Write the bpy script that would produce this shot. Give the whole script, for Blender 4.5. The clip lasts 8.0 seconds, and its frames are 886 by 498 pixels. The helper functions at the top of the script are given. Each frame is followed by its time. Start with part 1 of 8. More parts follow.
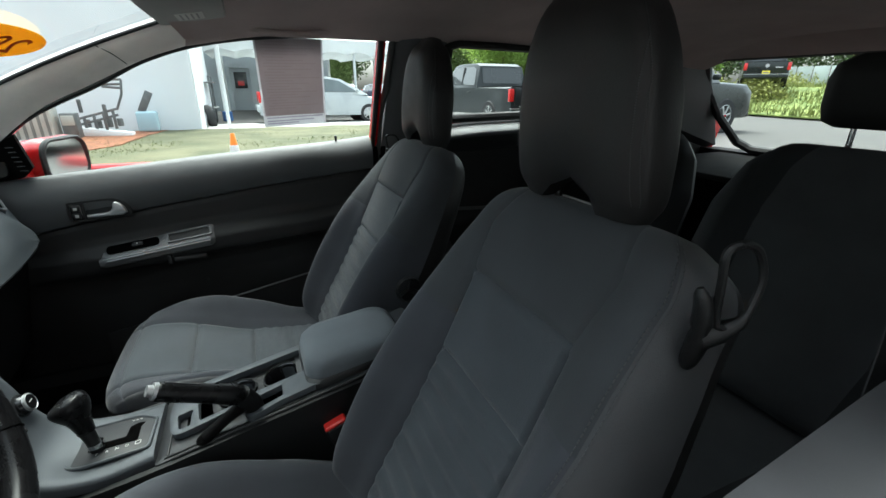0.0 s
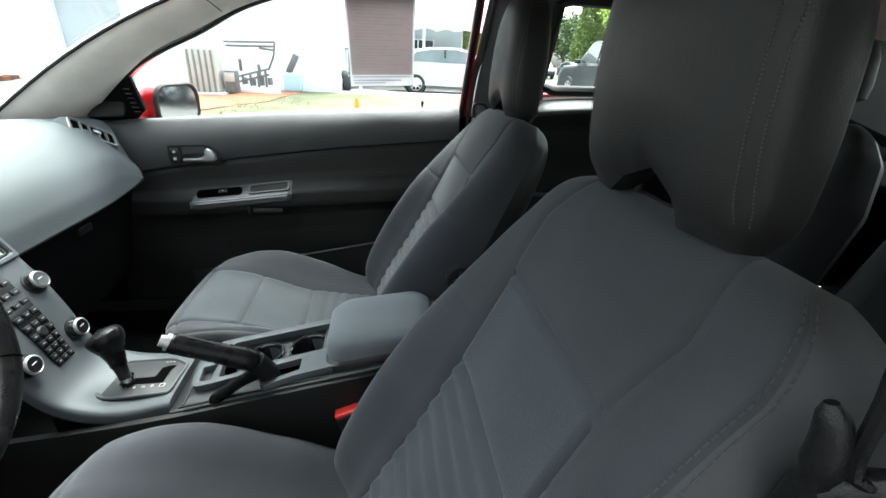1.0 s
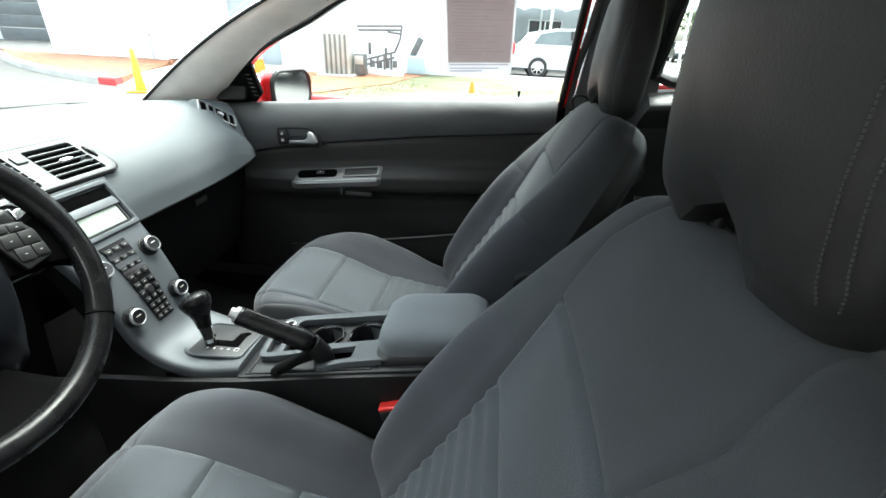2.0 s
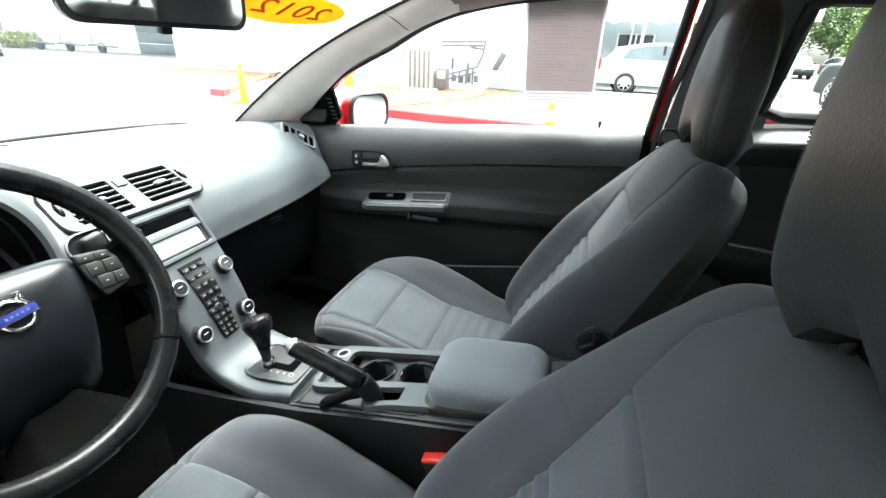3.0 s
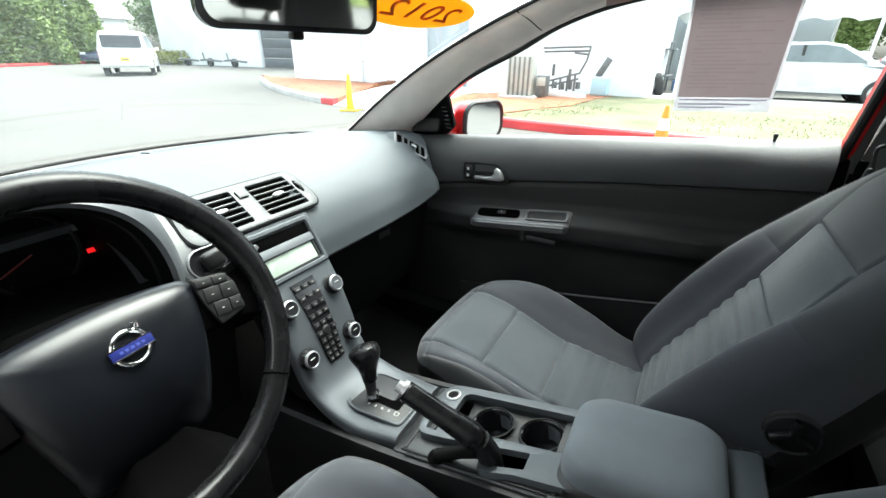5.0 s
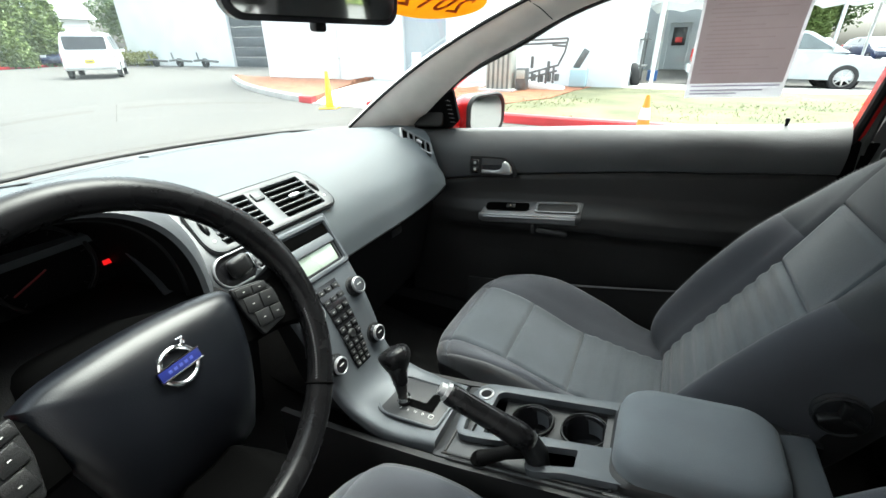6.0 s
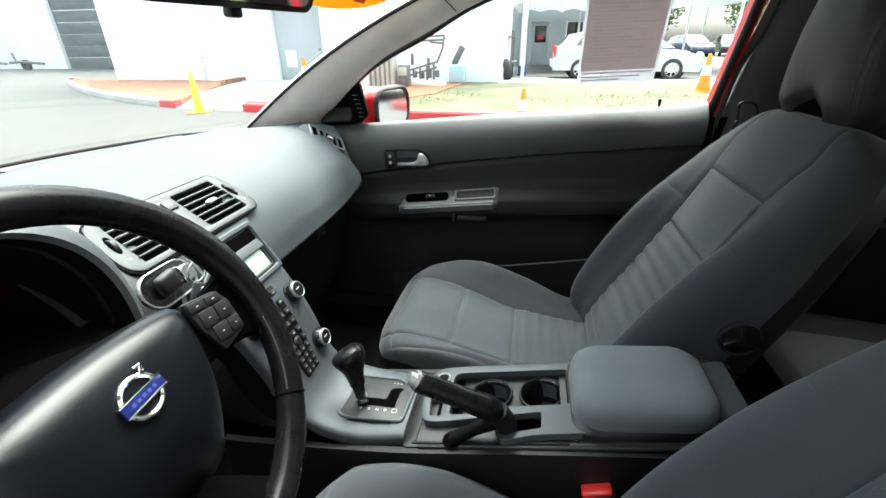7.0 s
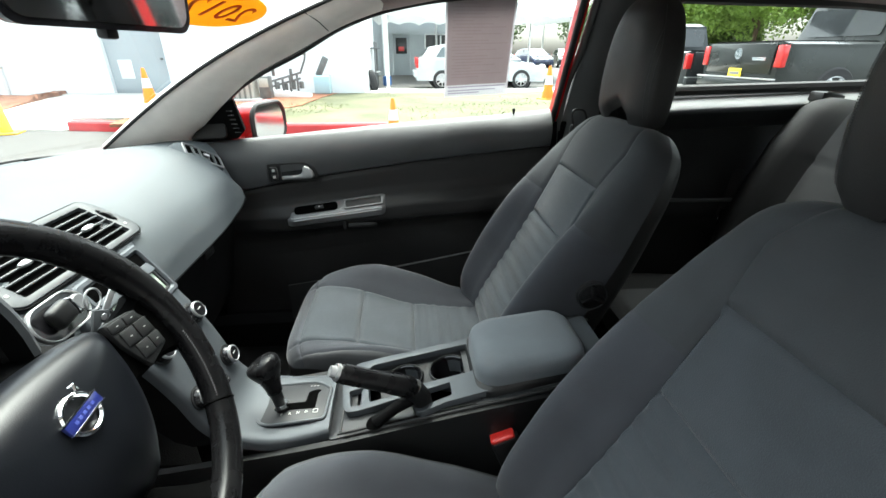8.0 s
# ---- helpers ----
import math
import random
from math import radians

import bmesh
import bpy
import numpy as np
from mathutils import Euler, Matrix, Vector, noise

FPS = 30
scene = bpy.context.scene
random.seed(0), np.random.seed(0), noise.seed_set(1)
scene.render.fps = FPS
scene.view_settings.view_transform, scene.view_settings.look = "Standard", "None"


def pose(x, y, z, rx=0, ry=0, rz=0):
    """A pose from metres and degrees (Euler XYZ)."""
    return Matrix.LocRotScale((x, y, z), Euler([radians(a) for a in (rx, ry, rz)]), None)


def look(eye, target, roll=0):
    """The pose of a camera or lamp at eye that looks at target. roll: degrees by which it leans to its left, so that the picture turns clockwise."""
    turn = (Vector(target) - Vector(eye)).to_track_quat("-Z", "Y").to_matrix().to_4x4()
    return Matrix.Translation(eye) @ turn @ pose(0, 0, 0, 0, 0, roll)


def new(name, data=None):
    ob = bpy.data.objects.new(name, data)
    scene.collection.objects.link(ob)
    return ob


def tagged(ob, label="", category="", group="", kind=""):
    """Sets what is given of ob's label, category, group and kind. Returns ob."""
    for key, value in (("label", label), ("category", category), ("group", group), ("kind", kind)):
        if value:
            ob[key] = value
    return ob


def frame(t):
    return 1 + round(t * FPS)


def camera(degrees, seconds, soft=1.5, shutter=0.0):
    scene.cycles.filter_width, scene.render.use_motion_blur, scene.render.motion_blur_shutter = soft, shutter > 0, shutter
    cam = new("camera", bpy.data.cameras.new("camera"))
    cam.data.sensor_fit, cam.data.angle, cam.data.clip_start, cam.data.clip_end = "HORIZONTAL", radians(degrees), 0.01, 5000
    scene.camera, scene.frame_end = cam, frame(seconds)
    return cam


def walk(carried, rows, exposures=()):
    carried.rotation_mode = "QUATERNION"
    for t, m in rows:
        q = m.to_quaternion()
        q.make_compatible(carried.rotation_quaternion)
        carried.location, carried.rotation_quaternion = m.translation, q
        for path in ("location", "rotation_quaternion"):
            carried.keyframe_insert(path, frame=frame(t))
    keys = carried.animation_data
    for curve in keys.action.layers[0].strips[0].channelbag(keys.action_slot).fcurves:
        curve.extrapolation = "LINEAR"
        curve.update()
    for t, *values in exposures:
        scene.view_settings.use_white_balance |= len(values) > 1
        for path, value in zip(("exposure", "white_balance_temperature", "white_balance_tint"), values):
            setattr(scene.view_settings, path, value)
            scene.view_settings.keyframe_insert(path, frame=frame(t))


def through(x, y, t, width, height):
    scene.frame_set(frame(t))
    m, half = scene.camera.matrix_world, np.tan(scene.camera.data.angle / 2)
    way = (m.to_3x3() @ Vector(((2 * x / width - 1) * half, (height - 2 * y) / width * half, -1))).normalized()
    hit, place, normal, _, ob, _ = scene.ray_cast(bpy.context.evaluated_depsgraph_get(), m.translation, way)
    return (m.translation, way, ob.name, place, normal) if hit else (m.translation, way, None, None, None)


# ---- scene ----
SKY, SUN = 0.10, 0.5
cam = camera(91.9, 8.0)
PATH = [
    (0, (-0.787, 1.922, 1.139), (0.925, 1.164, 0.437), 0.2),
    (0.5, (-0.732, 1.83, 1.121), (1.041, 1.3, 0.362), 2.2),
    (1, (-0.693, 1.781, 1.109), (1.115, 1.5, 0.302), 3.0),
    (1.5, (-0.668, 1.732, 1.109), (1.138, 1.697, 0.251), 2.8),
    (2.8, (-0.596, 1.696, 1.159), (1.14, 2.17, 0.285), 2.5),
    (3, (-0.582, 1.703, 1.16), (1.151, 2.218, 0.304), 2.4),
    (3.5, (-0.549, 1.727, 1.157), (1.156, 2.34, 0.311), 1.6),
    (4, (-0.521, 1.76, 1.146), (1.131, 2.475, 0.274), 1.4),
    (4.5, (-0.5, 1.792, 1.15), (1.141, 2.58, 0.322), 1.2),
    (5, (-0.494, 1.825, 1.146), (1.095, 2.706, 0.309), 0.7),
    (5.2, (-0.496, 1.838, 1.145), (1.084, 2.74, 0.315), 0.3),
    (6.5, (-0.529, 1.949, 1.132), (1.158, 2.579, 0.263), -1.0),
    (7, (-0.549, 1.979, 1.126), (1.217, 2.341, 0.26), -0.7),
    (7.5, (-0.587, 1.999, 1.13), (1.217, 2.081, 0.272), 0.4),
    (8, (-0.635, 1.999, 1.143), (1.176, 1.831, 0.311), -0.0),
]
EXPOSURES = [(0.0, 3.03, 6100, -2), (0.5, 3.60, 6150, -2), (1.0, 3.95, 6200, -1), (1.5, 3.93, 6220, -1), (3.0, 4.60, 6300, 0), (3.5, 4.58, 6300, 0), (4.5, 4.19, 6300, 0), (5.0, 3.9, 6300, 0), (6.5, 3.79, 6350, 0), (8.0, 3.82, 6350, 0)]
walk(cam, [(t, look(eye, target, roll)) for t, eye, target, roll in PATH], EXPOSURES)

# ---- light ----
world = bpy.data.worlds.new("sky")
scene.world = world
world.use_nodes = True
wn, wl = world.node_tree.nodes, world.node_tree.links
sky = wn.new("ShaderNodeTexSky")
sky.sky_type, sky.sun_disc = "NISHITA", False
sky.sun_elevation, sky.sun_rotation = radians(67), radians(90)
sky.air_density, sky.dust_density, sky.ozone_density = 1.0, 6.0, 1.0
haze = wn.new("ShaderNodeHueSaturation")
haze.inputs["Saturation"].default_value = 0.35
wl.new(sky.outputs[0], haze.inputs["Color"])
wl.new(haze.outputs[0], wn["Background"].inputs[0])
wn["Background"].inputs[1].default_value = SKY
sun = new("sun", bpy.data.lights.new("sun", "SUN"))
sun.data.energy, sun.data.angle, sun.data.color = SUN, radians(40), (1.0, 0.96, 0.9)
sun.matrix_world = look((5, 0, 12), (0, 0, 0))


# ---- materials ----
def mat(name, col, rough=0.6, metal=0.0, vary=0.15, scale=6.0, bump=0.0, grain=400.0, col2=None, spec=0.5,
        emit=0.0, kind="noise", coat=0.0, sheen=0.0):
    """A surface with stains at one scale and grain at another. bump in metres."""
    m = bpy.data.materials.new(name)
    m.use_nodes = True
    n, l = m.node_tree.nodes, m.node_tree.links
    b = n["Principled BSDF"]
    b.inputs["Roughness"].default_value, b.inputs["Metallic"].default_value = rough, metal
    b.inputs["Specular IOR Level"].default_value = spec
    b.inputs["Coat Weight"].default_value = coat
    b.inputs["Sheen Weight"].default_value, b.inputs["Sheen Roughness"].default_value = sheen, 0.45
    tc = n.new("ShaderNodeTexCoord")
    big = n.new("ShaderNodeTexNoise")
    big.inputs["Scale"].default_value, big.inputs["Detail"].default_value = scale, 5.0
    l.new(tc.outputs["Object"], big.inputs["Vector"])
    fine = n.new("ShaderNodeTexNoise" if kind != "cells" else "ShaderNodeTexVoronoi")
    fine.inputs["Scale"].default_value = grain
    l.new(tc.outputs["Object"], fine.inputs["Vector"])
    mix = n.new("ShaderNodeMix")
    mix.data_type = "RGBA"
    c2 = col2 or tuple(min(1.0, c * (1 + 2 * vary)) for c in col)
    mix.inputs["A"].default_value = (*[c * (1 - vary) for c in col], 1)
    mix.inputs["B"].default_value = (*c2, 1)
    ramp = n.new("ShaderNodeMapRange")
    ramp.inputs["From Min"].default_value, ramp.inputs["From Max"].default_value = 0.32, 0.68
    l.new(big.outputs[0], ramp.inputs["Value"])
    add = n.new("ShaderNodeMath")
    add.operation, add.use_clamp = "MULTIPLY_ADD", True
    l.new(fine.outputs[0], add.inputs[0])
    add.inputs[1].default_value = 0.5
    sub = n.new("ShaderNodeMath")
    sub.operation = "MULTIPLY_ADD"
    l.new(ramp.outputs[0], sub.inputs[0])
    sub.inputs[1].default_value, sub.inputs[2].default_value = 0.8, -0.15
    l.new(sub.outputs[0], add.inputs[2])
    l.new(add.outputs[0], mix.inputs["Factor"])
    l.new(mix.outputs["Result"], b.inputs["Base Color"])
    rr = n.new("ShaderNodeMapRange")
    rr.inputs["To Min"].default_value, rr.inputs["To Max"].default_value = max(0.02, rough - 0.07), min(1.0, rough + 0.07)
    l.new(ramp.outputs[0], rr.inputs["Value"])
    l.new(rr.outputs[0], b.inputs["Roughness"])
    if bump:
        bp = n.new("ShaderNodeBump")
        bp.inputs["Strength"].default_value, bp.inputs["Distance"].default_value = 0.7, bump
        l.new(fine.outputs[0], bp.inputs["Height"])
        l.new(bp.outputs[0], b.inputs["Normal"])
    if emit:
        b.inputs["Emission Color"].default_value = (*col, 1)
        b.inputs["Emission Strength"].default_value = emit
    return m


def glass(name, tint=(0.77, 0.80, 0.79), gloss=1.0):
    m = bpy.data.materials.new(name)
    m.use_nodes = True
    n, l = m.node_tree.nodes, m.node_tree.links
    n.remove(n["Principled BSDF"])
    tr, gl, mx, fr, pw, ma = (n.new(k) for k in ("ShaderNodeBsdfTransparent", "ShaderNodeBsdfGlossy", "ShaderNodeMixShader", "ShaderNodeLayerWeight", "ShaderNodeMath", "ShaderNodeMath"))
    tr.inputs[0].default_value = (*tint, 1)
    gl.inputs["Roughness"].default_value = 0.02
    gl.inputs["Color"].default_value = (gloss, gloss, gloss, 1)
    fr.inputs["Blend"].default_value = 0.5
    pw.operation, pw.inputs[1].default_value = "POWER", 5.0
    ma.operation, ma.inputs[1].default_value, ma.inputs[2].default_value = "MULTIPLY_ADD", 0.9, 0.04
    l.new(fr.outputs["Facing"], pw.inputs[0]), l.new(pw.outputs[0], ma.inputs[0])
    l.new(ma.outputs[0], mx.inputs[0]), l.new(tr.outputs[0], mx.inputs[1]), l.new(gl.outputs[0], mx.inputs[2])
    l.new(mx.outputs[0], n["Material Output"].inputs[0])
    return m


M_FABRIC = mat("seat fabric", (0.0415, 0.0445, 0.0515), 0.85, vary=0.10, scale=9, bump=0.0006, grain=900, spec=0.15, sheen=0.18)
M_INSERT = mat("seat insert fabric", (0.050, 0.0565, 0.0635), 0.9, vary=0.10, scale=12, bump=0.0007, grain=700, kind="cells", spec=0.15, sheen=0.18)
M_VINYL = mat("black vinyl", (0.0155, 0.0152, 0.0152), 0.5, vary=0.2, scale=14, bump=0.0002, grain=500, kind="cells", spec=0.35)
M_STITCH = mat("stitching", (0.045, 0.045, 0.048), 0.7, vary=0.2, grain=800)
M_ARMREST = mat("armrest fabric", (0.108, 0.12, 0.13), 0.75, vary=0.10, scale=10, bump=0.0004, grain=900, spec=0.2, sheen=0.1)
M_VENT = mat("grey vent plastic", (0.036, 0.040, 0.043), 0.5, vary=0.06, scale=8, bump=0.0001, grain=900, spec=0.35)
# near-black that carries the shade of deep recesses in its colour
M_SHADEBLACK = mat("shade-dark black plastic", (0.001, 0.001, 0.001), 0.95, vary=0.2, grain=400, spec=0.02)
M_DASH = mat("dash pad", (0.071, 0.081, 0.087), 0.6, vary=0.08, scale=5, bump=0.0004, grain=800, kind="cells", spec=0.25)
M_PLASTIC = mat("black plastic", (0.006, 0.0063, 0.0066), 0.45, vary=0.2, scale=7, bump=0.0003, grain=900, kind="cells", spec=0.35)
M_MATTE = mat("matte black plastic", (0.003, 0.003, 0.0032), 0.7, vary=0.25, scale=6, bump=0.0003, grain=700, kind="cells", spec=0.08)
M_DOORTOP = mat("door top pad", (0.045, 0.048, 0.0505), 0.42, vary=0.12, scale=5, bump=0.0005, grain=650, kind="cells")
M_DOORLOW = mat("door lower panel", (0.013, 0.013, 0.0132), 0.5, vary=0.2, scale=6, bump=0.0002, grain=600, kind="cells", spec=0.28)
M_STACK = mat("graphite console panel", (0.060, 0.067, 0.074), 0.54, metal=0.3, vary=0.06, scale=5, bump=0.0001, grain=1500, spec=0.4)
M_REARFABRIC = mat("rear seat fabric", (0.046, 0.0485, 0.051), 0.9, vary=0.12, scale=9, bump=0.0006, grain=900, spec=0.15)
M_SILVER = mat("satin silver trim", (0.34, 0.345, 0.35), 0.36, metal=0.7, vary=0.06, scale=9, grain=1200)
M_GREYTRIM = mat("grey satin trim", (0.13, 0.132, 0.135), 0.4, metal=0.5, vary=0.08, scale=9, grain=1200)
M_CHROME = mat("chrome", (0.75, 0.76, 0.77), 0.1, metal=1.0, vary=0.03, scale=20, grain=300)
M_BLUE = mat("blue badge enamel", (0.009, 0.014, 0.095), 0.3, vary=0.08, coat=0.6)
# rim leather darkened to near-black: shade on the spokes is painted in
M_SPOKESHADE = mat("shaded spoke leather", (0.0006, 0.0006, 0.0006), 0.8, vary=0.2, scale=20, bump=5e-05, grain=600, kind="cells", spec=0.025)
M_BLUEPRINT = mat("pale blue print", (0.05, 0.065, 0.22), 0.4, vary=0.1)
M_LEATHER = mat("wheel leather", (0.005, 0.005, 0.0054), 0.27, vary=0.2, scale=25, bump=3e-05, grain=600, kind="cells", spec=0.16)
M_AIRBAG = mat("airbag cover", (0.0026, 0.0032, 0.0046), 0.36, vary=0.1, scale=8, bump=0.00008, grain=800, kind="cells", spec=0.27)
M_HOOD = mat("instrument hood", (0.037, 0.041, 0.045), 0.5, vary=0.08, scale=8, bump=0.0002, grain=800, kind="cells")
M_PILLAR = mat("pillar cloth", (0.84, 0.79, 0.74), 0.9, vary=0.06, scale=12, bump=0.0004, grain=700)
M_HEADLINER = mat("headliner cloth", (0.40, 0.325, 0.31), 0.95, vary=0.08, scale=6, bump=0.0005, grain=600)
M_VISOR = mat("sun visor vinyl", (0.3, 0.295, 0.28), 0.7, vary=0.06, scale=9, bump=0.0003, grain=500)
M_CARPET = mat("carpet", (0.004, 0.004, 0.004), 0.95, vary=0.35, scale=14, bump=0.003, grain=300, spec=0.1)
M_BUCKLE = mat("red buckle plastic", (0.62, 0.025, 0.02), 0.35, vary=0.08, coat=0.2)
M_REDPAINT = mat("red car paint", (0.50, 0.010, 0.012), 0.28, vary=0.05, scale=3, coat=0.8, grain=900)
M_RUBBER = mat("rubber seal", (0.007, 0.007, 0.007), 0.6, vary=0.2, grain=300)
M_BLACKGLOSS = mat("gloss black", (0.008, 0.008, 0.009), 0.14, vary=0.1, grain=300)
M_LCD = mat("display", (0.3, 0.36, 0.3), 0.3, vary=0.04, scale=20, grain=700, emit=0.012)
M_WHITEMARK = mat("white print", (0.45, 0.45, 0.43), 0.6, vary=0.05)
M_LAMPRED = mat("red warning lamp", (1.0, 0.012, 0.015), 0.4, emit=0.06, vary=0.0)
M_NEEDLE = mat("red needle", (0.16, 0.004, 0.005), 0.4, emit=0.0012, vary=0.0)
M_MIRROR = mat("mirror glass", (0.9, 0.92, 0.92), 0.015, metal=1.0, vary=0.0, grain=10)


def paper_mat(name, col, through):
    m = mat(name, col, 0.8, vary=0.06, scale=14, grain=120)
    n, l = m.node_tree.nodes, m.node_tree.links
    tl, mx = n.new("ShaderNodeBsdfTranslucent"), n.new("ShaderNodeMixShader")
    tl.inputs[0].default_value = (*through, 1)
    mx.inputs[0].default_value = 0.5
    l.new(n["Principled BSDF"].outputs[0], mx.inputs[1]), l.new(tl.outputs[0], mx.inputs[2])
    l.new(mx.outputs[0], n["Material Output"].inputs[0])
    return m


M_SHEET = paper_mat("price sheet back", (0.40, 0.36, 0.365), (0.36, 0.32, 0.325))
M_SHEETEDGE = paper_mat("paper edge", (0.72, 0.72, 0.73), (0.6, 0.6, 0.62))
M_SHEETBAR2 = paper_mat("lilac print", (0.42, 0.40, 0.48), (0.35, 0.33, 0.42))
M_STICKER = paper_mat("yellow sticker", (0.86, 0.52, 0.03), (0.62, 0.36, 0.015))
M_STICKERTEXT = paper_mat("red sticker figures", (0.72, 0.17, 0.03), (0.35, 0.06, 0.008))
M_CANOPY = paper_mat("white canopy cloth", (0.80, 0.81, 0.81), (0.62, 0.64, 0.64))
M_GLASS = glass("window glass")
M_SHEETBAR = glass("faint print", (0.945, 0.935, 0.94), 0.0)
M_DARKGLASS = mat("dark vehicle glass", (0.02, 0.023, 0.025), 0.06, vary=0.1, scale=2, grain=20, coat=0.5)
M_SHOULDER = mat("seat shoulder cloth", (0.043, 0.0465, 0.0505), 0.9, vary=0.10, scale=10, bump=0.0006, grain=800, spec=0.15, sheen=0.10)
M_SEATSIDE = mat("seat side cloth", (0.046, 0.0475, 0.050), 0.62, vary=0.12, scale=10, bump=0.0004, grain=800, spec=0.3)
M_BPILLAR = mat("grey pillar plastic", (0.080, 0.083, 0.086), 0.5, vary=0.08, scale=7, bump=0.0002, grain=800, spec=0.35)
M_REARBOLSTER = mat("rear bolster cloth", (0.017, 0.018, 0.019), 0.8, vary=0.12, scale=9, bump=0.0005, grain=900, spec=0.2)
M_REARPANEL = mat("rear side panel plastic", (0.022, 0.023, 0.0235), 0.5, vary=0.2, scale=6, bump=0.0002, grain=600, kind="cells", spec=0.3)
# pad vinyl made paler: sky light on its top is in the colour
M_LITLEDGE = mat("lit ledge vinyl", (0.18, 0.188, 0.19), 0.45, vary=0.08, scale=7, bump=0.0003, grain=700, kind="cells")
M_GATE = mat("shift gate plastic", (0.019, 0.020, 0.022), 0.5, vary=0.08, scale=9, bump=0.0001, grain=900, spec=0.3)
M_SLAT = mat("vent slat plastic", (0.085, 0.090, 0.094), 0.42, vary=0.06, scale=12, grain=900, spec=0.4)
M_DECK = mat("dark deck plastic", (0.014, 0.015, 0.0165), 0.42, vary=0.1, scale=9, bump=0.0001, grain=900, spec=0.4)
M_SEALGREY = mat("grey rubber seal", (0.07, 0.074, 0.072), 0.6, vary=0.12, grain=300)
M_BELT = mat("belt webbing", (0.02, 0.02, 0.021), 0.75, vary=0.15, scale=30, bump=0.0004, grain=800)
M_ASPHALT = mat("asphalt", (0.064, 0.061, 0.057), 0.9, vary=0.15, scale=0.6, bump=0.006, grain=60)
M_CURB = mat("concrete kerb", (0.42, 0.41, 0.39), 0.9, vary=0.15, scale=2, bump=0.004, grain=50)
M_CURBRED = mat("red kerb paint", (0.55, 0.04, 0.045), 0.6, vary=0.15, scale=3, bump=0.003, grain=60)
M_BARK = mat("bark mulch", (0.215, 0.090, 0.048), 0.95, vary=0.35, scale=5, bump=0.03, grain=30)
M_GRASS = mat("dry grass", (0.066, 0.080, 0.030), 0.95, vary=0.3, scale=1.2, bump=0.02, grain=40, col2=(0.155, 0.145, 0.085))
M_WILDGRASS = mat("rough green grass", (0.09, 0.15, 0.03), 0.95, vary=0.3, scale=1.5, bump=0.03, grain=30, col2=(0.22, 0.26, 0.07))
M_WEED = mat("weeds", (0.11, 0.17, 0.035), 0.9, vary=0.3, scale=1.2, col2=(0.30, 0.31, 0.10))
M_BLADE = mat("grass blades", (0.085, 0.125, 0.03), 0.9, vary=0.2, scale=2, col2=(0.16, 0.17, 0.07))
M_WALL = mat("white painted wall", (0.76, 0.78, 0.79), 0.85, vary=0.05, scale=0.7, bump=0.004, grain=25)
# for the added light-blocking wall; its grey sets the fill light
M_SHADEWALL = mat("grey shade wall", (0.21, 0.21, 0.215), 0.85, vary=0.15, scale=0.7, bump=0.004, grain=25)
M_WALLGREY = mat("pale grey wall", (0.42, 0.46, 0.48), 0.85, vary=0.08, scale=0.7, bump=0.004, grain=25)
M_ROOFWHITE = mat("white canopy sheet", (0.78, 0.80, 0.80), 0.6, vary=0.05, scale=1)
M_STEELDARK = mat("dark steel", (0.15, 0.155, 0.155), 0.5, metal=0.6, vary=0.2, scale=8)
M_DOORDARK = mat("dark garage door", (0.075, 0.085, 0.095), 0.5, vary=0.15, scale=2)
M_CONE = mat("orange cone rubber", (0.88, 0.22, 0.015), 0.55, vary=0.08, scale=8)
M_CONEYEL = mat("yellow cone rubber", (0.88, 0.52, 0.02), 0.55, vary=0.08, scale=8)
M_CONEBAND = mat("reflective band", (0.8, 0.8, 0.78), 0.35, vary=0.05)
M_ACSLOT = mat("unit slot", (0.16, 0.16, 0.15), 0.6, vary=0.1, scale=4)
M_ACBOX = mat("unit enamel", (0.42, 0.42, 0.38), 0.5, metal=0.2, vary=0.1, scale=4)
M_LEAF = mat("conifer foliage", (0.13, 0.20, 0.05), 0.8, vary=0.25, scale=3, col2=(0.20, 0.26, 0.08))
M_LEAF2 = mat("tree foliage", (0.099, 0.18, 0.063), 0.8, vary=0.35, scale=1.5, col2=(0.12, 0.16, 0.055))
M_LEAFPALE = paper_mat("pale green foliage", (0.30, 0.42, 0.12), (0.34, 0.46, 0.10))
M_LEAF3 = mat("bright shrub foliage", (0.2, 0.2, 0.072), 0.8, vary=0.3, scale=3, col2=(0.30, 0.32, 0.07))
M_TRUNK = mat("trunk bark", (0.13, 0.09, 0.06), 0.95, vary=0.3, scale=6, bump=0.02, grain=20)
M_TYRE = mat("tyre", (0.02, 0.02, 0.021), 0.8, vary=0.2, scale=8)
M_RIM = mat("alloy rim", (0.5, 0.5, 0.5), 0.35, metal=0.8, vary=0.08, scale=9)
M_TAIL = mat("tail lamp", (0.55, 0.02, 0.02), 0.2, vary=0.1, coat=0.5)
M_HEAD = mat("headlamp", (0.75, 0.77, 0.78), 0.12, vary=0.05, coat=0.6)
M_PALEGLASS = mat("pale vehicle glass", (0.10, 0.12, 0.125), 0.08, vary=0.15, scale=2, grain=20, coat=0.5)
M_PLATE = mat("yellow plate", (0.80, 0.62, 0.05), 0.5, vary=0.05)
M_BAR = mat("grey print bars", (0.2, 0.2, 0.2), 0.6, vary=0.05)


def paint(name, col, rough=0.3):
    return mat(name, col, rough, vary=0.05, scale=1.5, coat=0.7, grain=300)


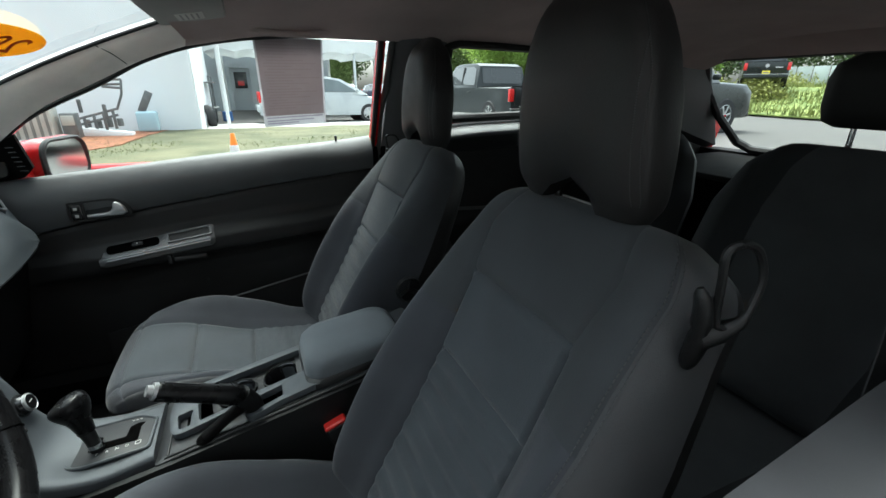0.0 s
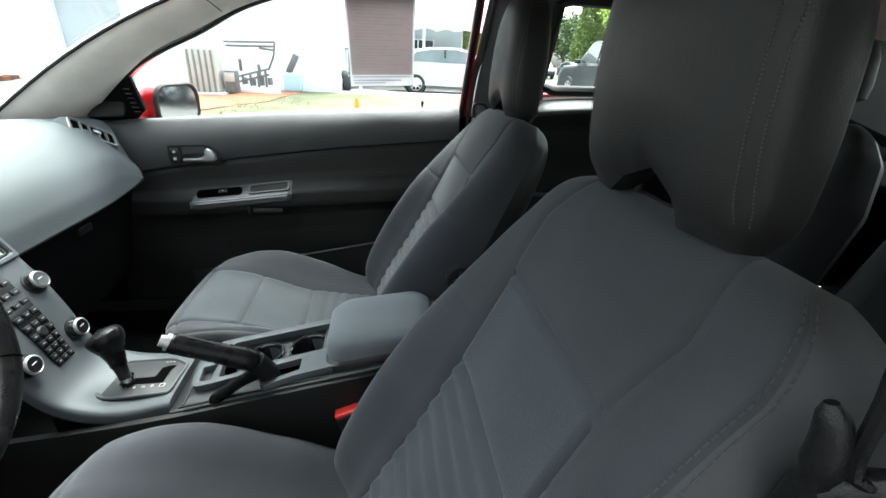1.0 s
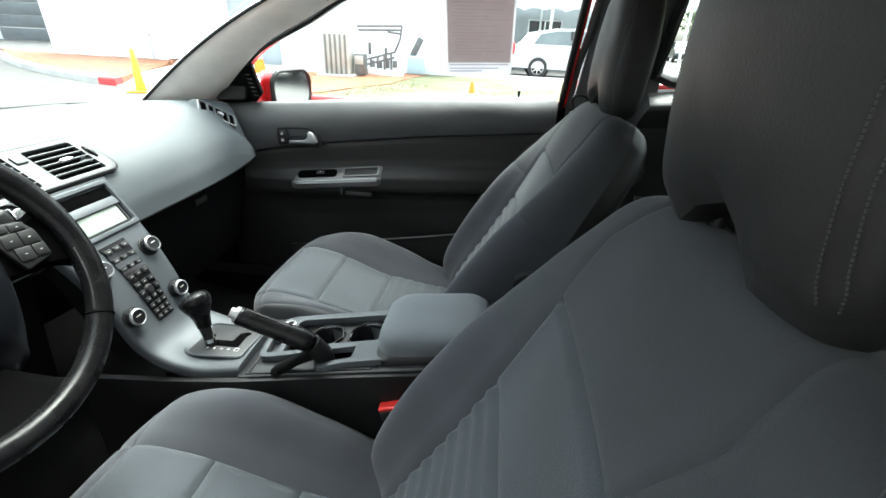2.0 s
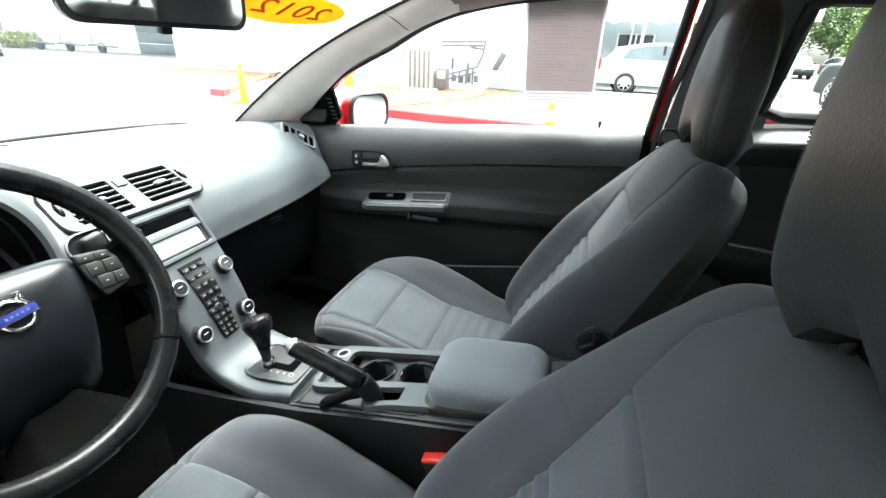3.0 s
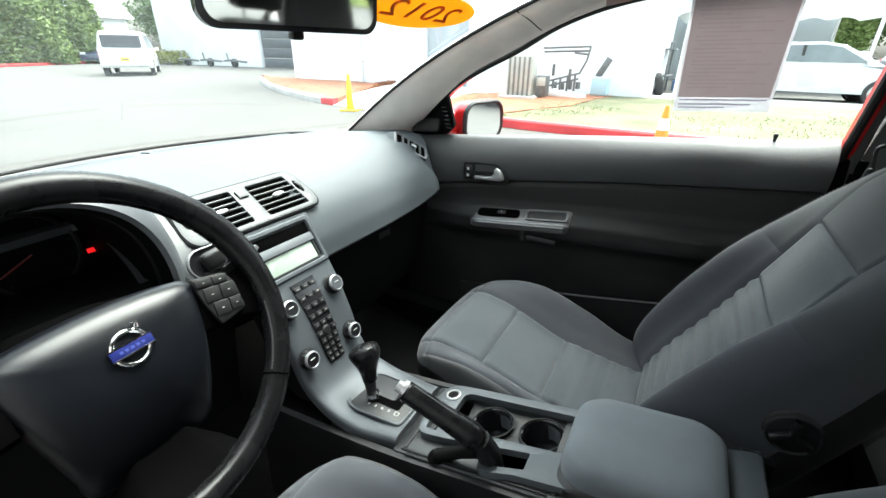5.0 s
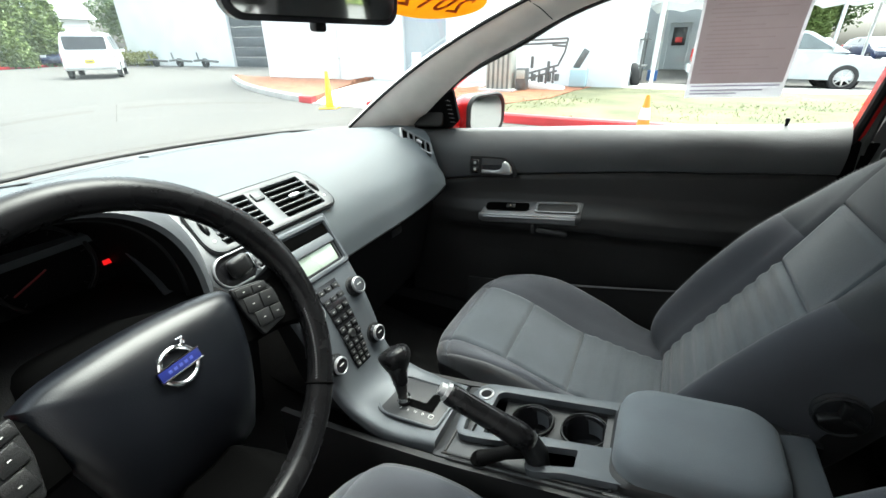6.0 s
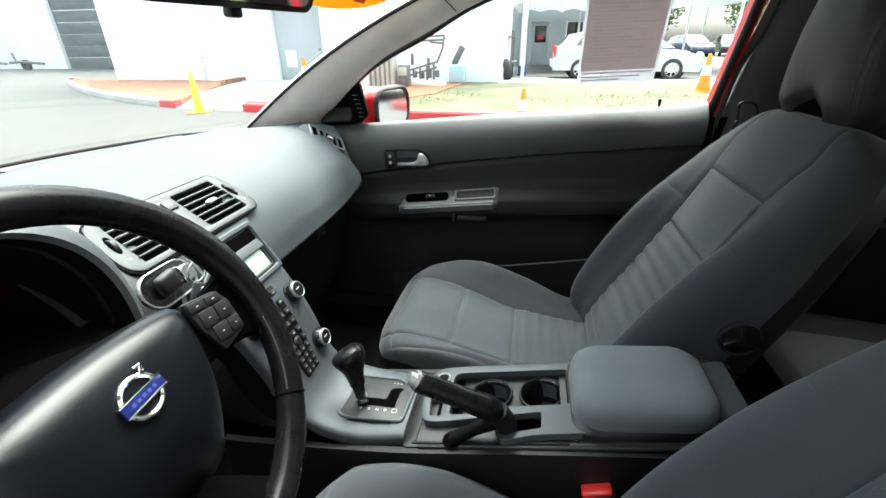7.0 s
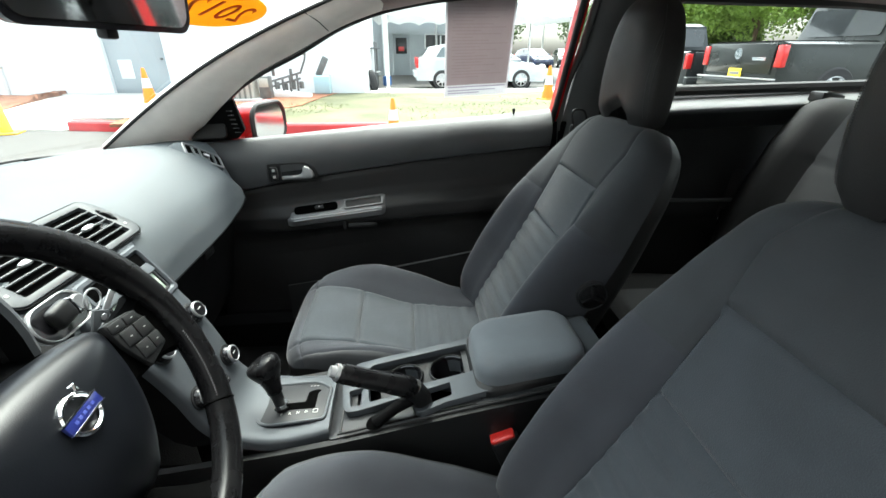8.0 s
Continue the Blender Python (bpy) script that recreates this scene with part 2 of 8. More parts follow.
P_WHITE = paint("white car paint", (0.74, 0.75, 0.75))
P_PALE = paint("pale silver car paint", (0.40, 0.43, 0.44))
P_BLACK = mat("black car paint", (0.012, 0.015, 0.014), 0.3, vary=0.05, scale=1.5, coat=0.45, grain=300, spec=0.3)
P_GREY = mat("dark grey car paint", (0.022, 0.026, 0.027), 0.35, vary=0.05, scale=1.5, coat=0.2, grain=300, spec=0.3)
P_NAVY = paint("navy car paint", (0.02, 0.03, 0.07))
P_BURG = paint("dark red car paint", (0.22, 0.015, 0.03))

# ---- building tools ----
ORG = {}


def thing(name, loc, label, cat, group="", kind=""):
    e = new(name)
    e.empty_display_size = 0.05
    e.location = loc
    ORG[e] = Vector(loc)
    return tagged(e, label, cat, group, kind)


def link(name, bm, material, org, smooth):
    me = bpy.data.meshes.new(name)
    bmesh.ops.recalc_face_normals(bm, faces=bm.faces)
    bm.transform(Matrix.Translation(-org))
    bm.to_mesh(me)
    bm.free()
    if smooth:
        me.shade_smooth()
        me.set_sharp_from_angle(angle=radians(smooth))
    me.materials.append(material)
    return new(name, me)


def part(name, bm, material, parent, label="", smooth=38):
    """One mesh under a thing or under a part; built in world metres."""
    org = ORG[parent]
    ob = link(name, bm, material, org, smooth)
    ob.parent = parent
    ORG[ob] = org
    return tagged(ob, label)


def solo(name, bm, material, label, cat="", kind="", group="", smooth=38):
    """A thing, or a piece of the setting, that is one mesh; its origin lies under its middle."""
    co = [v.co for v in bm.verts]
    lo = Vector([min(c[i] for c in co) for i in range(3)])
    hi = Vector([max(c[i] for c in co) for i in range(3)])
    org = Vector(((lo.x + hi.x) / 2, (lo.y + hi.y) / 2, lo.z))
    ob = link(name, bm, material, org, smooth)
    ob.location = org
    ORG[ob] = org
    return tagged(ob, label, cat, group, kind)


I4 = Matrix.Identity(4)


def at(x, y, z, rx=0, ry=0, rz=0):
    return pose(x, y, z, rx, ry, rz)


def basis(o, xa, ya):
    """A frame at o with its x and y along xa and ya."""
    xa = Vector(xa).normalized()
    za = xa.cross(Vector(ya)).normalized()
    ya = za.cross(xa)
    m = Matrix((xa, ya, za)).transposed().to_4x4()
    m.translation = Vector(o)
    return m


def join(bm, other):
    me = bpy.data.meshes.new("tmp")
    other.to_mesh(me)
    other.free()
    bm.from_mesh(me)
    bpy.data.meshes.remove(me)
    return bm


def box(size, m=I4, bevel=0.0, seg=2):
    bm = bmesh.new()
    bmesh.ops.create_cube(bm, size=1.0)
    bmesh.ops.scale(bm, vec=size, verts=bm.verts)
    if bevel:
        bmesh.ops.bevel(bm, geom=bm.edges[:], offset=bevel, segments=seg, profile=0.5, affect="EDGES", clamp_overlap=True)
    bm.transform(m)
    return bm


def cyl(r, h, m=I4, seg=24, r2=None, bevel=0.0):
    """A round bar along its own z, from 0 to h."""
    bm = bmesh.new()
    r2 = r if r2 is None else r2
    prof = [(0, 0), (r - bevel, 0), (r, bevel), (r2, h - bevel), (r2 - bevel, h), (0, h)] if bevel else [(0, 0), (r, 0), (r2, h), (0, h)]
    return lathe(prof, m, seg)


def lathe(prof, m=I4, seg=24):
    bm = bmesh.new()
    rings = []
    for r, z in prof:
        if r <= 1e-6:
            rings.append([bm.verts.new((0, 0, z))])
        else:
            rings.append([bm.verts.new((r * math.cos(2 * math.pi * k / seg), r * math.sin(2 * math.pi * k / seg), z)) for k in range(seg)])
    for a, b in zip(rings, rings[1:]):
        for k in range(seg):
            va = [a[k % len(a)], a[(k + 1) % len(a)]]
            vb = [b[(k + 1) % len(b)], b[k % len(b)]]
            vs = []
            for v in va + vb:
                if v not in vs:
                    vs.append(v)
            if len(vs) > 2:
                bm.faces.new(vs)
    bm.transform(m)
    return bm


def loft(rings, cap=True, loop=False, closed=True):
    bm = bmesh.new()
    vs = [[bm.verts.new(p) for p in ring] for ring in rings]
    n = len(vs[0])
    pairs = list(zip(vs, vs[1:])) + ([(vs[-1], vs[0])] if loop else [])
    for a, b in pairs:
        for k in range(n if closed else n - 1):
            bm.faces.new((a[k], a[(k + 1) % n], b[(k + 1) % n], b[k]))
    if cap and not loop and closed:
        bm.faces.new(vs[0]), bm.faces.new(vs[-1])
    return bm


def spline(pts, n):
    """n points along a smooth curve through pts."""
    pts = [Vector(p) for p in pts]
    out = []
    for i in range(n):
        s = i / (n - 1) * (len(pts) - 1)
        k = min(int(s), len(pts) - 2)
        t = s - k
        p1, p2 = pts[k], pts[k + 1]
        p0 = pts[k - 1] if k else p1 * 2 - p2
        p3 = pts[k + 2] if k + 2 < len(pts) else p2 * 2 - p1
        out.append(0.5 * (2 * p1 + (p2 - p0) * t + (2 * p0 - 5 * p1 + 4 * p2 - p3) * t * t + (3 * p1 - p0 - 3 * p2 + p3) * t ** 3))
    return out


def tube(pts, r, seg=10, loop=False, flat=1.0, up=(0, 0, 1)):
    """A bar swept along pts; r may be one radius or one for each point."""
    pts = [Vector(p) for p in pts]
    rings = []
    for i, p in enumerate(pts):
        a = pts[i - 1] if (i or loop) else p
        b = pts[(i + 1) % len(pts)] if (i + 1 < len(pts) or loop) else p
        d = (b - a).normalized()
        side = d.cross(Vector(up))
        side = side.normalized() if side.length > 1e-4 else Vector((1, 0, 0))
        top = side.cross(d).normalized()
        rad = r[i] if isinstance(r, (list, tuple)) else r
        rings.append([p + side * rad * math.cos(2 * math.pi * k / seg) + top * rad * flat * math.sin(2 * math.pi * k / seg) for k in range(seg)])
    return loft(rings, cap=not loop, loop=loop)


def rrect(w, h, r, n=4):
    pts = []
    for cx, cy, a in ((w / 2 - r, h / 2 - r, 0), (-w / 2 + r, h / 2 - r, 90), (-w / 2 + r, -h / 2 + r, 180), (w / 2 - r, -h / 2 + r, 270)):
        for k in range(n + 1):
            t = radians(a + 90 * k / n)
            pts.append((cx + r * math.cos(t), cy + r * math.sin(t)))
    return pts


def plate(poly, thick, m=I4, bevel=0.0, seg=2):
    """A flat piece with that outline, from 0 to thick along its z."""
    bm = bmesh.new()
    f = bm.faces.new([bm.verts.new((x, y, 0)) for x, y in poly])
    r = bmesh.ops.extrude_face_region(bm, geom=[f])
    up = [v for v in r["geom"] if isinstance(v, bmesh.types.BMVert)]
    bmesh.ops.translate(bm, vec=(0, 0, thick), verts=up)
    if bevel:
        top = [e for e in bm.edges if all(v in up for v in e.verts)]
        bmesh.ops.bevel(bm, geom=top, offset=bevel, segments=seg, profile=0.5, affect="EDGES", clamp_overlap=True)
    bm.transform(m)
    return bm


def ring_plate(outer, inner, thick, m=I4, lip=0.0):
    """A frame between two outlines of as many points each; lip rounds its inner and outer edges."""
    rows = [[(x, y, 0) for x, y in outer]]
    rows += [[(x, y, thick - lip) for x, y in outer]]

    def toward(a, b, d):
        out = []
        for (x, y), (u, v) in zip(a, b):
            q = math.hypot(u - x, v - y) or 1
            out.append((x + (u - x) * d / q, y + (v - y) * d / q, thick))
        return out
    if lip:
        rows += [toward(outer, inner, lip), toward(inner, outer, lip)]
    rows += [[(x, y, thick - lip) for x, y in inner], [(x, y, 0) for x, y in inner]]
    bm = loft([[Vector(p) for p in r] for r in rows], loop=True)
    bm.transform(m)
    return bm


def holed_plate(outer, holes, thick, m=I4, bevel=0.0):
    """A flat piece with openings through it, from 0 to thick along its z, its upper edges rounded."""
    bm = bmesh.new()
    for loop in [outer, *holes]:
        vs = [bm.verts.new((x, y, 0)) for x, y in loop]
        for a, b in zip(vs, vs[1:] + vs[:1]):
            bm.edges.new((a, b))
    bmesh.ops.triangle_fill(bm, use_beauty=True, use_dissolve=False, edges=bm.edges[:])
    r = bmesh.ops.extrude_face_region(bm, geom=bm.faces[:])
    up = {v for v in r["geom"] if isinstance(v, bmesh.types.BMVert)}
    bmesh.ops.translate(bm, vec=(0, 0, thick), verts=list(up))
    if bevel:
        bm.normal_update()
        rim = [e for e in bm.edges if all(v in up for v in e.verts) and len(e.link_faces) == 2 and e.calc_face_angle(0) > 1.0]
        bmesh.ops.bevel(bm, geom=rim, offset=bevel, segments=2, profile=0.5, affect="EDGES", clamp_overlap=True)
    bm.transform(m)
    return bm


def rounded(poly, r=0.004, n=3):
    """The outline with its corners cut round."""
    out = []
    for i, (x, y) in enumerate(poly):
        p, a, b = Vector((x, y)), Vector(poly[i - 1]), Vector(poly[(i + 1) % len(poly)])
        u, v = (a - p), (b - p)
        d = min(r, 0.45 * u.length, 0.45 * v.length)
        s, e = p + u.normalized() * d, p + v.normalized() * d
        for k in range(n + 1):
            t = k / n
            q = s * (1 - t) ** 2 + p * 2 * t * (1 - t) + e * t * t
            out.append((q.x, q.y))
    return out


def sheet(fn, nu, nv, thick=0.0):
    """A surface fn(u, v) over the unit square, thickened against its normal where thick is given."""
    bm = bmesh.new()
    vs = [[bm.verts.new(fn(i / nu, j / nv)) for i in range(nu + 1)] for j in range(nv + 1)]
    for j in range(nv):
        for i in range(nu):
            bm.faces.new((vs[j][i], vs[j][i + 1], vs[j + 1][i + 1], vs[j + 1][i]))
    if thick:
        thicken(bm, thick)
    return bm


def thicken(bm, thick):
    """Gives an open surface a second side, away from the cabin's middle, and a rim."""
    bm.normal_update()
    mid = Vector((0, 1.9, 0.85))
    sgn = 1 if sum(f.normal.dot(f.calc_center_median() - mid) * f.calc_area() for f in bm.faces) > 0 else -1
    twin = {v: v.co + v.normal * thick * sgn for v in bm.verts}
    twin = {v: bm.verts.new(c) for v, c in twin.items()}
    rim = [(e.link_loops[0].vert, e.link_loops[0].link_loop_next.vert) for e in bm.edges if e.is_boundary]
    for f in bm.faces[:]:
        bm.faces.new([twin[v] for v in reversed(f.verts)])
    for a, b in rim:
        bm.faces.new((b, a, twin[a], twin[b]))


def lerp(table, s):
    """Piecewise-linear value at s of rows (s, value), s rising."""
    if s <= table[0][0]:
        return table[0][1]
    for (a, va), (b, vb) in zip(table, table[1:]):
        if s <= b:
            return va + (vb - va) * (s - a) / (b - a)
    return table[-1][1]


def soft(table, s):
    """As lerp, with eased corners."""
    d = 0.02 * (table[-1][0] - table[0][0])
    return sum(lerp(table, s + k * d) for k in (-2, -1, 0, 1, 2)) / 5


def letters(text, size, m, thick=0.0006):
    cu = bpy.data.curves.new("t", "FONT")
    cu.body, cu.size, cu.align_x, cu.align_y, cu.extrude = text, size, "CENTER", "CENTER", thick
    ob = bpy.data.objects.new("t", cu)
    scene.collection.objects.link(ob)
    dg = bpy.context.evaluated_depsgraph_get()
    me = bpy.data.meshes.new_from_object(ob.evaluated_get(dg))
    bpy.data.objects.remove(ob)
    bm = bmesh.new()
    bm.from_mesh(me)
    bpy.data.meshes.remove(me)
    bm.transform(m)
    return bm


def clear(ob):
    ob.visible_shadow = False
    return ob


# ---- the car's shell ----
WIN_TOP = [(2.62, 0.905), (2.455, 1.052), (2.26, 1.147), (2.14, 1.207), (2.0, 1.249), (1.8, 1.275), (1.5, 1.285)]


def side_x(z):
    """The inner face of the car's side above the belt."""
    return 0.735 - 0.40 * (z - 0.95)


def belt_z(y):
    return soft([(0.0, 1.05), (0.5, 1.045), (1.25, 1.02), (1.53, 0.978), (1.65, 0.966), (2.0, 0.944), (2.3, 0.918), (2.64, 0.888)], y)


def ws(x, d):
    """The windscreen: x across, d from its foot (0) to its head (1)."""
    yb, yt = 3.075 - 0.57 * x * x, 2.10 - 0.30 * x * x
    zb, zt = 0.905, 1.335 - 0.10 * x * x
    bow = 0.035 * math.sin(math.pi * d)
    return Vector((x, yb + (yt - yb) * d + bow * 0.4, zb + (zt - zb) * d + bow))


def ws_half(d):
    return 0.685 - 0.14 * d


windscreen = thing("window_1", (0, 3.0, 0.9), "clear raked car windscreen with a yellow sticker", "windscreen", kind="structure")
pane = part("pane", sheet(lambda u, v: ws((2 * u - 1) * ws_half(v), v), 24, 12), M_GLASS, windscreen)
clear(pane)
edge = [ws(-ws_half(k / 12), k / 12) for k in range(13)] + [ws((2 * k / 24 - 1) * ws_half(1), 1) for k in range(1, 25)] + [ws(ws_half(1 - k / 12), 1 - k / 12) for k in range(1, 13)]
part("frit_band", tube(edge, 0.006, 6), M_RUBBER, windscreen, "black edge band")
# a dotted sticker with a year, made to be read from outside
sx = ws(0.338, 0.688)
su = (ws(0.32, 0.695) - ws(0.26, 0.695)).normalized()
sv = (ws(0.29, 0.76) - ws(0.29, 0.64)).normalized()
sticker = thing("windscreen_sticker", sx, "oval yellow year sticker inside the windscreen", "sticker")
ms = basis(sx + su * 0.004 + sv * 0.024 + Vector((0, -0.006, -0.012)), su, sv)
oval = [(0.148 * math.cos(2 * math.pi * k / 40), 0.068 * math.sin(2 * math.pi * k / 40)) for k in range(40)]
part("oval", plate(oval, 0.0008, ms), M_STICKER, sticker)
for k, ch in enumerate("2012"):
    part("figure", letters(ch, 0.088, ms @ pose(0, 0.0, 0.0016) @ Matrix.Diagonal((-1, 1, 1, 1)) @ pose((k - 1.5) * 0.0505, 0, 0)), M_STICKERTEXT, sticker, "red figure of a year, mirrored from behind")


def pillar_strip(a, b, thick):
    """A moulded strip between two edges, rounded across."""
    n = len(a)
    rings = []
    for i in range(n):
        p, q = a[i], b[i]
        mid = (p + q) / 2
        inward = Vector((-mid.x * 0.9, 2.0 - mid.y if abs(mid.y - 2.0) > 0.4 else 0.0, 0.75 - mid.z)).normalized()
        ring = []
        for k in range(9):
            s = k / 8
            ring.append(p.lerp(q, s) + inward * thick * math.sin(math.pi * s) ** 0.6)
        ring += [q - inward * 0.012, p - inward * 0.012]
        rings.append(ring)
    return loft(rings)


for side in (1, -1):
    ea = [ws(ws_half(d) - 0.03, d) for d in [k / 14 for k in range(15)]]
    tops = spline([(side_x(z) - 0.004, y, z) for y, z in [(2.655, 0.885), (2.53, 0.99), (2.40, 1.085), (2.27, 1.146), (2.14, 1.207), (2.04, 1.24)]], 15)
    ea = [Vector((0.69, 2.90, 0.83)), Vector((0.67, 2.84, 0.88))] + ea
    tops = [Vector((0.745, 2.76, 0.82)), Vector((0.745, 2.70, 0.86))] + tops
    a = [Vector((p.x * side, p.y, p.z)) for p in ea]
    b = [Vector((p.x * side, p.y, p.z)) for p in tops]
    part("pillar_seal", tube([p + Vector((-0.004 * side, -0.003, -0.004)) for p in a], 0.0045, 8), M_RUBBER, windscreen, "black seal along the pillar")
    part("pillar_seam", tube(spline([(side * (x - 0.0006), y, z - 0.0004) for x, y, z in ((0.5440, 2.2260, 1.2345), (0.5475, 2.2177, 1.2296), (0.5592, 2.1929, 1.2140), (0.5912, 2.1783, 1.1978), (0.6200, 2.1760, 1.1930))], 12), 0.0012, 6), M_MATTE, windscreen, "thin joint across the pillar cover")
    solo("pillar_trim", pillar_strip(a, b, 0.022), M_PILLAR, "pale grey windscreen pillar trim with a cloth grain", "pillar", "structure")

# the roof lining, one bowed sheet from the windscreen's head to the hatch
def roof_pt(u, v):
    y = 2.12 + (0.10 - 2.12) * v
    s = 2 * u - 1
    half = lerp([(0.0, 0.54), (0.06, 0.585), (0.3, 0.605), (1.0, 0.585)], v)
    x = s * half
    z = lerp([(0, 1.325), (0.12, 1.345), (0.5, 1.35), (0.8, 1.325), (1.0, 1.285)], v) - 0.055 * s ** 4 - 0.02 * s * s
    if v < 0.06:
        y -= 0.30 * x * x * (1 - v / 0.06)
    return Vector((x, y, z))


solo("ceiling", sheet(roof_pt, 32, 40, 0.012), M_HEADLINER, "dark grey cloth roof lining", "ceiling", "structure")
solo("roof_panel", sheet(lambda u, v: roof_pt(u, v) * 1.0 + Vector(((2 * u - 1) * 0.06, 0, 0.05 - 0.035 * (2 * u - 1) ** 4)), 24, 24, 0.004), M_REDPAINT, "red painted steel car roof", "car roof", "structure")

for side in (1, -1):
    # the roof rail over the side windows
    hi = spline([(0.545, 2.05, 1.30), (0.595, 1.8, 1.315), (0.60, 1.4, 1.315), (0.595, 0.9, 1.305), (0.58, 0.45, 1.285), (0.57, 0.12, 1.262)], 24)
    lo = spline([(side_x(1.24), 2.04, 1.24), (side_x(1.273), 1.82, 1.273), (side_x(1.285), 1.45, 1.283), (side_x(1.278), 0.95, 1.272), (0.605, 0.45, 1.235), (0.60, 0.14, 1.19)], 24)
    rail = pillar_strip([Vector((p.x * side, p.y, p.z)) for p in hi], [Vector((p.x * side, p.y, p.z)) for p in lo], 0.012)
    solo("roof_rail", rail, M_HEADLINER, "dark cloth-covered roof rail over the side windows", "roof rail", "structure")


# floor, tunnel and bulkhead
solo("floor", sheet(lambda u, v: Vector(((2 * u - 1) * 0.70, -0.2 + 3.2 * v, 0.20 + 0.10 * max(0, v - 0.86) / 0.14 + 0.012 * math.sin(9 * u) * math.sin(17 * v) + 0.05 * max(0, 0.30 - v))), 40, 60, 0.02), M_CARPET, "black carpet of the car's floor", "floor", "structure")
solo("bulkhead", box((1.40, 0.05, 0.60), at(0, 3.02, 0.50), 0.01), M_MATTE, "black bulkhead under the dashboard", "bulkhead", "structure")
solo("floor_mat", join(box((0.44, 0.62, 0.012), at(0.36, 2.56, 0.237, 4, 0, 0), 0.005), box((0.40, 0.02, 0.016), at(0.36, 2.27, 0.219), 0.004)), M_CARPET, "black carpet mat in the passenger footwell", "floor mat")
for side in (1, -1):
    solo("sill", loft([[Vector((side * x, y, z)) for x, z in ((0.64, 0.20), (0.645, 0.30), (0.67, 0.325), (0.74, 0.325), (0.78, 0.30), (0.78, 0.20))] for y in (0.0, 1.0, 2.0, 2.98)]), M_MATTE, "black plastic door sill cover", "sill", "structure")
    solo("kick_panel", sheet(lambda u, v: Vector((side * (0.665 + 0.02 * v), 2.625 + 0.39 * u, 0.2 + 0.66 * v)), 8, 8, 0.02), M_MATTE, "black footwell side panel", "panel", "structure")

# B pillars, seen between the door window and the quarter window
for side in (1, -1):
    rings = []
    for k in range(15):
        s = k / 14
        z = 0.32 + (1.30 - 0.32) * s
        x = side_x(z) - 0.008 if z > 0.95 else 0.70 + 0.03 * max(0, (z - 0.7)) / 0.25
        yf = lerp([(0.32, 1.50), (0.90, 1.475), (1.30, 1.455)], z)
        yb = lerp([(0.32, 1.20), (0.95, 1.26), (1.30, 1.30)], z)
        if side < 0:
            x, yf = x - 0.014, yf + 0.03
        prof = [(x + 0.055, yf + 0.012), (x + 0.02, yf + 0.014), (x - 0.004, yf - 0.006), (x - 0.014, yf - 0.05), (x - 0.014, yb + 0.05), (x, yb), (x + 0.055, yb)]
        rings.append([Vector((side * px, py, z)) for px, py in prof])
    bp = thing("pillar_trim", (side * 0.70, 1.38, 0.32), "dark grey plastic door pillar trim with rubber seal", "pillar", kind="structure")
    part("trim", loft(rings), M_BPILLAR, bp)
    # rubber door seal along the pillar's front edge
    part("rubber_seal", tube(spline([(side * 0.735, 1.515, 0.33), (side * 0.742, 1.50, 0.95), (side * (side_x(1.15) + 0.008), 1.485, 1.15), (side * (side_x(1.28) + 0.008), 1.475, 1.28)], 16), 0.011, 8), M_SEALGREY, bp, "grey rubber seal")
    part("red_flange", loft([[Vector((side * (side_x(z) + dx), y0 + dy - 0.03 * (z - 0.95), z)) for dx, dy in ((0.002, 0.000), (0.002, 0.012), (0.024, 0.016), (0.05, 0.018), (0.05, 0.000))] for y0, z in ((1.507, 0.945), (1.507, 1.0), (1.507, 1.1), (1.507, 1.285))]), M_REDPAINT, bp, "red painted door jamb")
    part("lower_jamb", box((0.03, 0.075, 0.445), at(side * 0.750, 1.505, 0.722), 0.004), M_MATTE, bp, "black lower jamb")
    part("jamb_seal", tube(spline([(side * (side_x(z) + 0.004), 1.522 - 0.03 * (z - 0.95), z) for z in (0.55, 0.95, 1.12, 1.275)], 14), 0.009, 8), M_RUBBER, bp, "second black rubber seal")

# belts on the pillars
def front_belt(side):
    b = thing("seat_belt", (side * 0.66, 1.42, 0.4), "black webbing seat belt hanging from its pillar anchor", "seat belt", "front belts")
    x = side * 0.652
    part("webbing", loft([[p + Vector((0, -0.023, 0)), p + Vector((0, 0.023, 0)), p + Vector((side * 0.0014, 0.023, 0)), p + Vector((side * 0.0014, -0.023, 0))] for p in spline([(side * 0.60, 1.370, 1.15), (side * 0.64, 1.40, 0.95), (side * 0.655, 1.44, 0.7), (side * 0.66, 1.47, 0.36)], 14)]), M_BELT, b)
    ring = spline([(side * 0.603, 1.345, 1.165), (side * 0.60, 1.360, 1.185), (side * 0.60, 1.380, 1.185), (side * 0.602, 1.395, 1.165), (side * 0.604, 1.388, 1.148), (side * 0.604, 1.352, 1.148)], 20)
    part("anchor_ring", tube(ring, 0.006, 8, loop=True), M_PLASTIC, b, "black plastic ring")
    part("bolt_cover", cyl(0.017, 0.014, at(side * 0.617, 1.370, 1.20, 0, -90 * side, 0), 20, bevel=0.003), M_PLASTIC, b)


front_belt(1)
front_belt(-1)

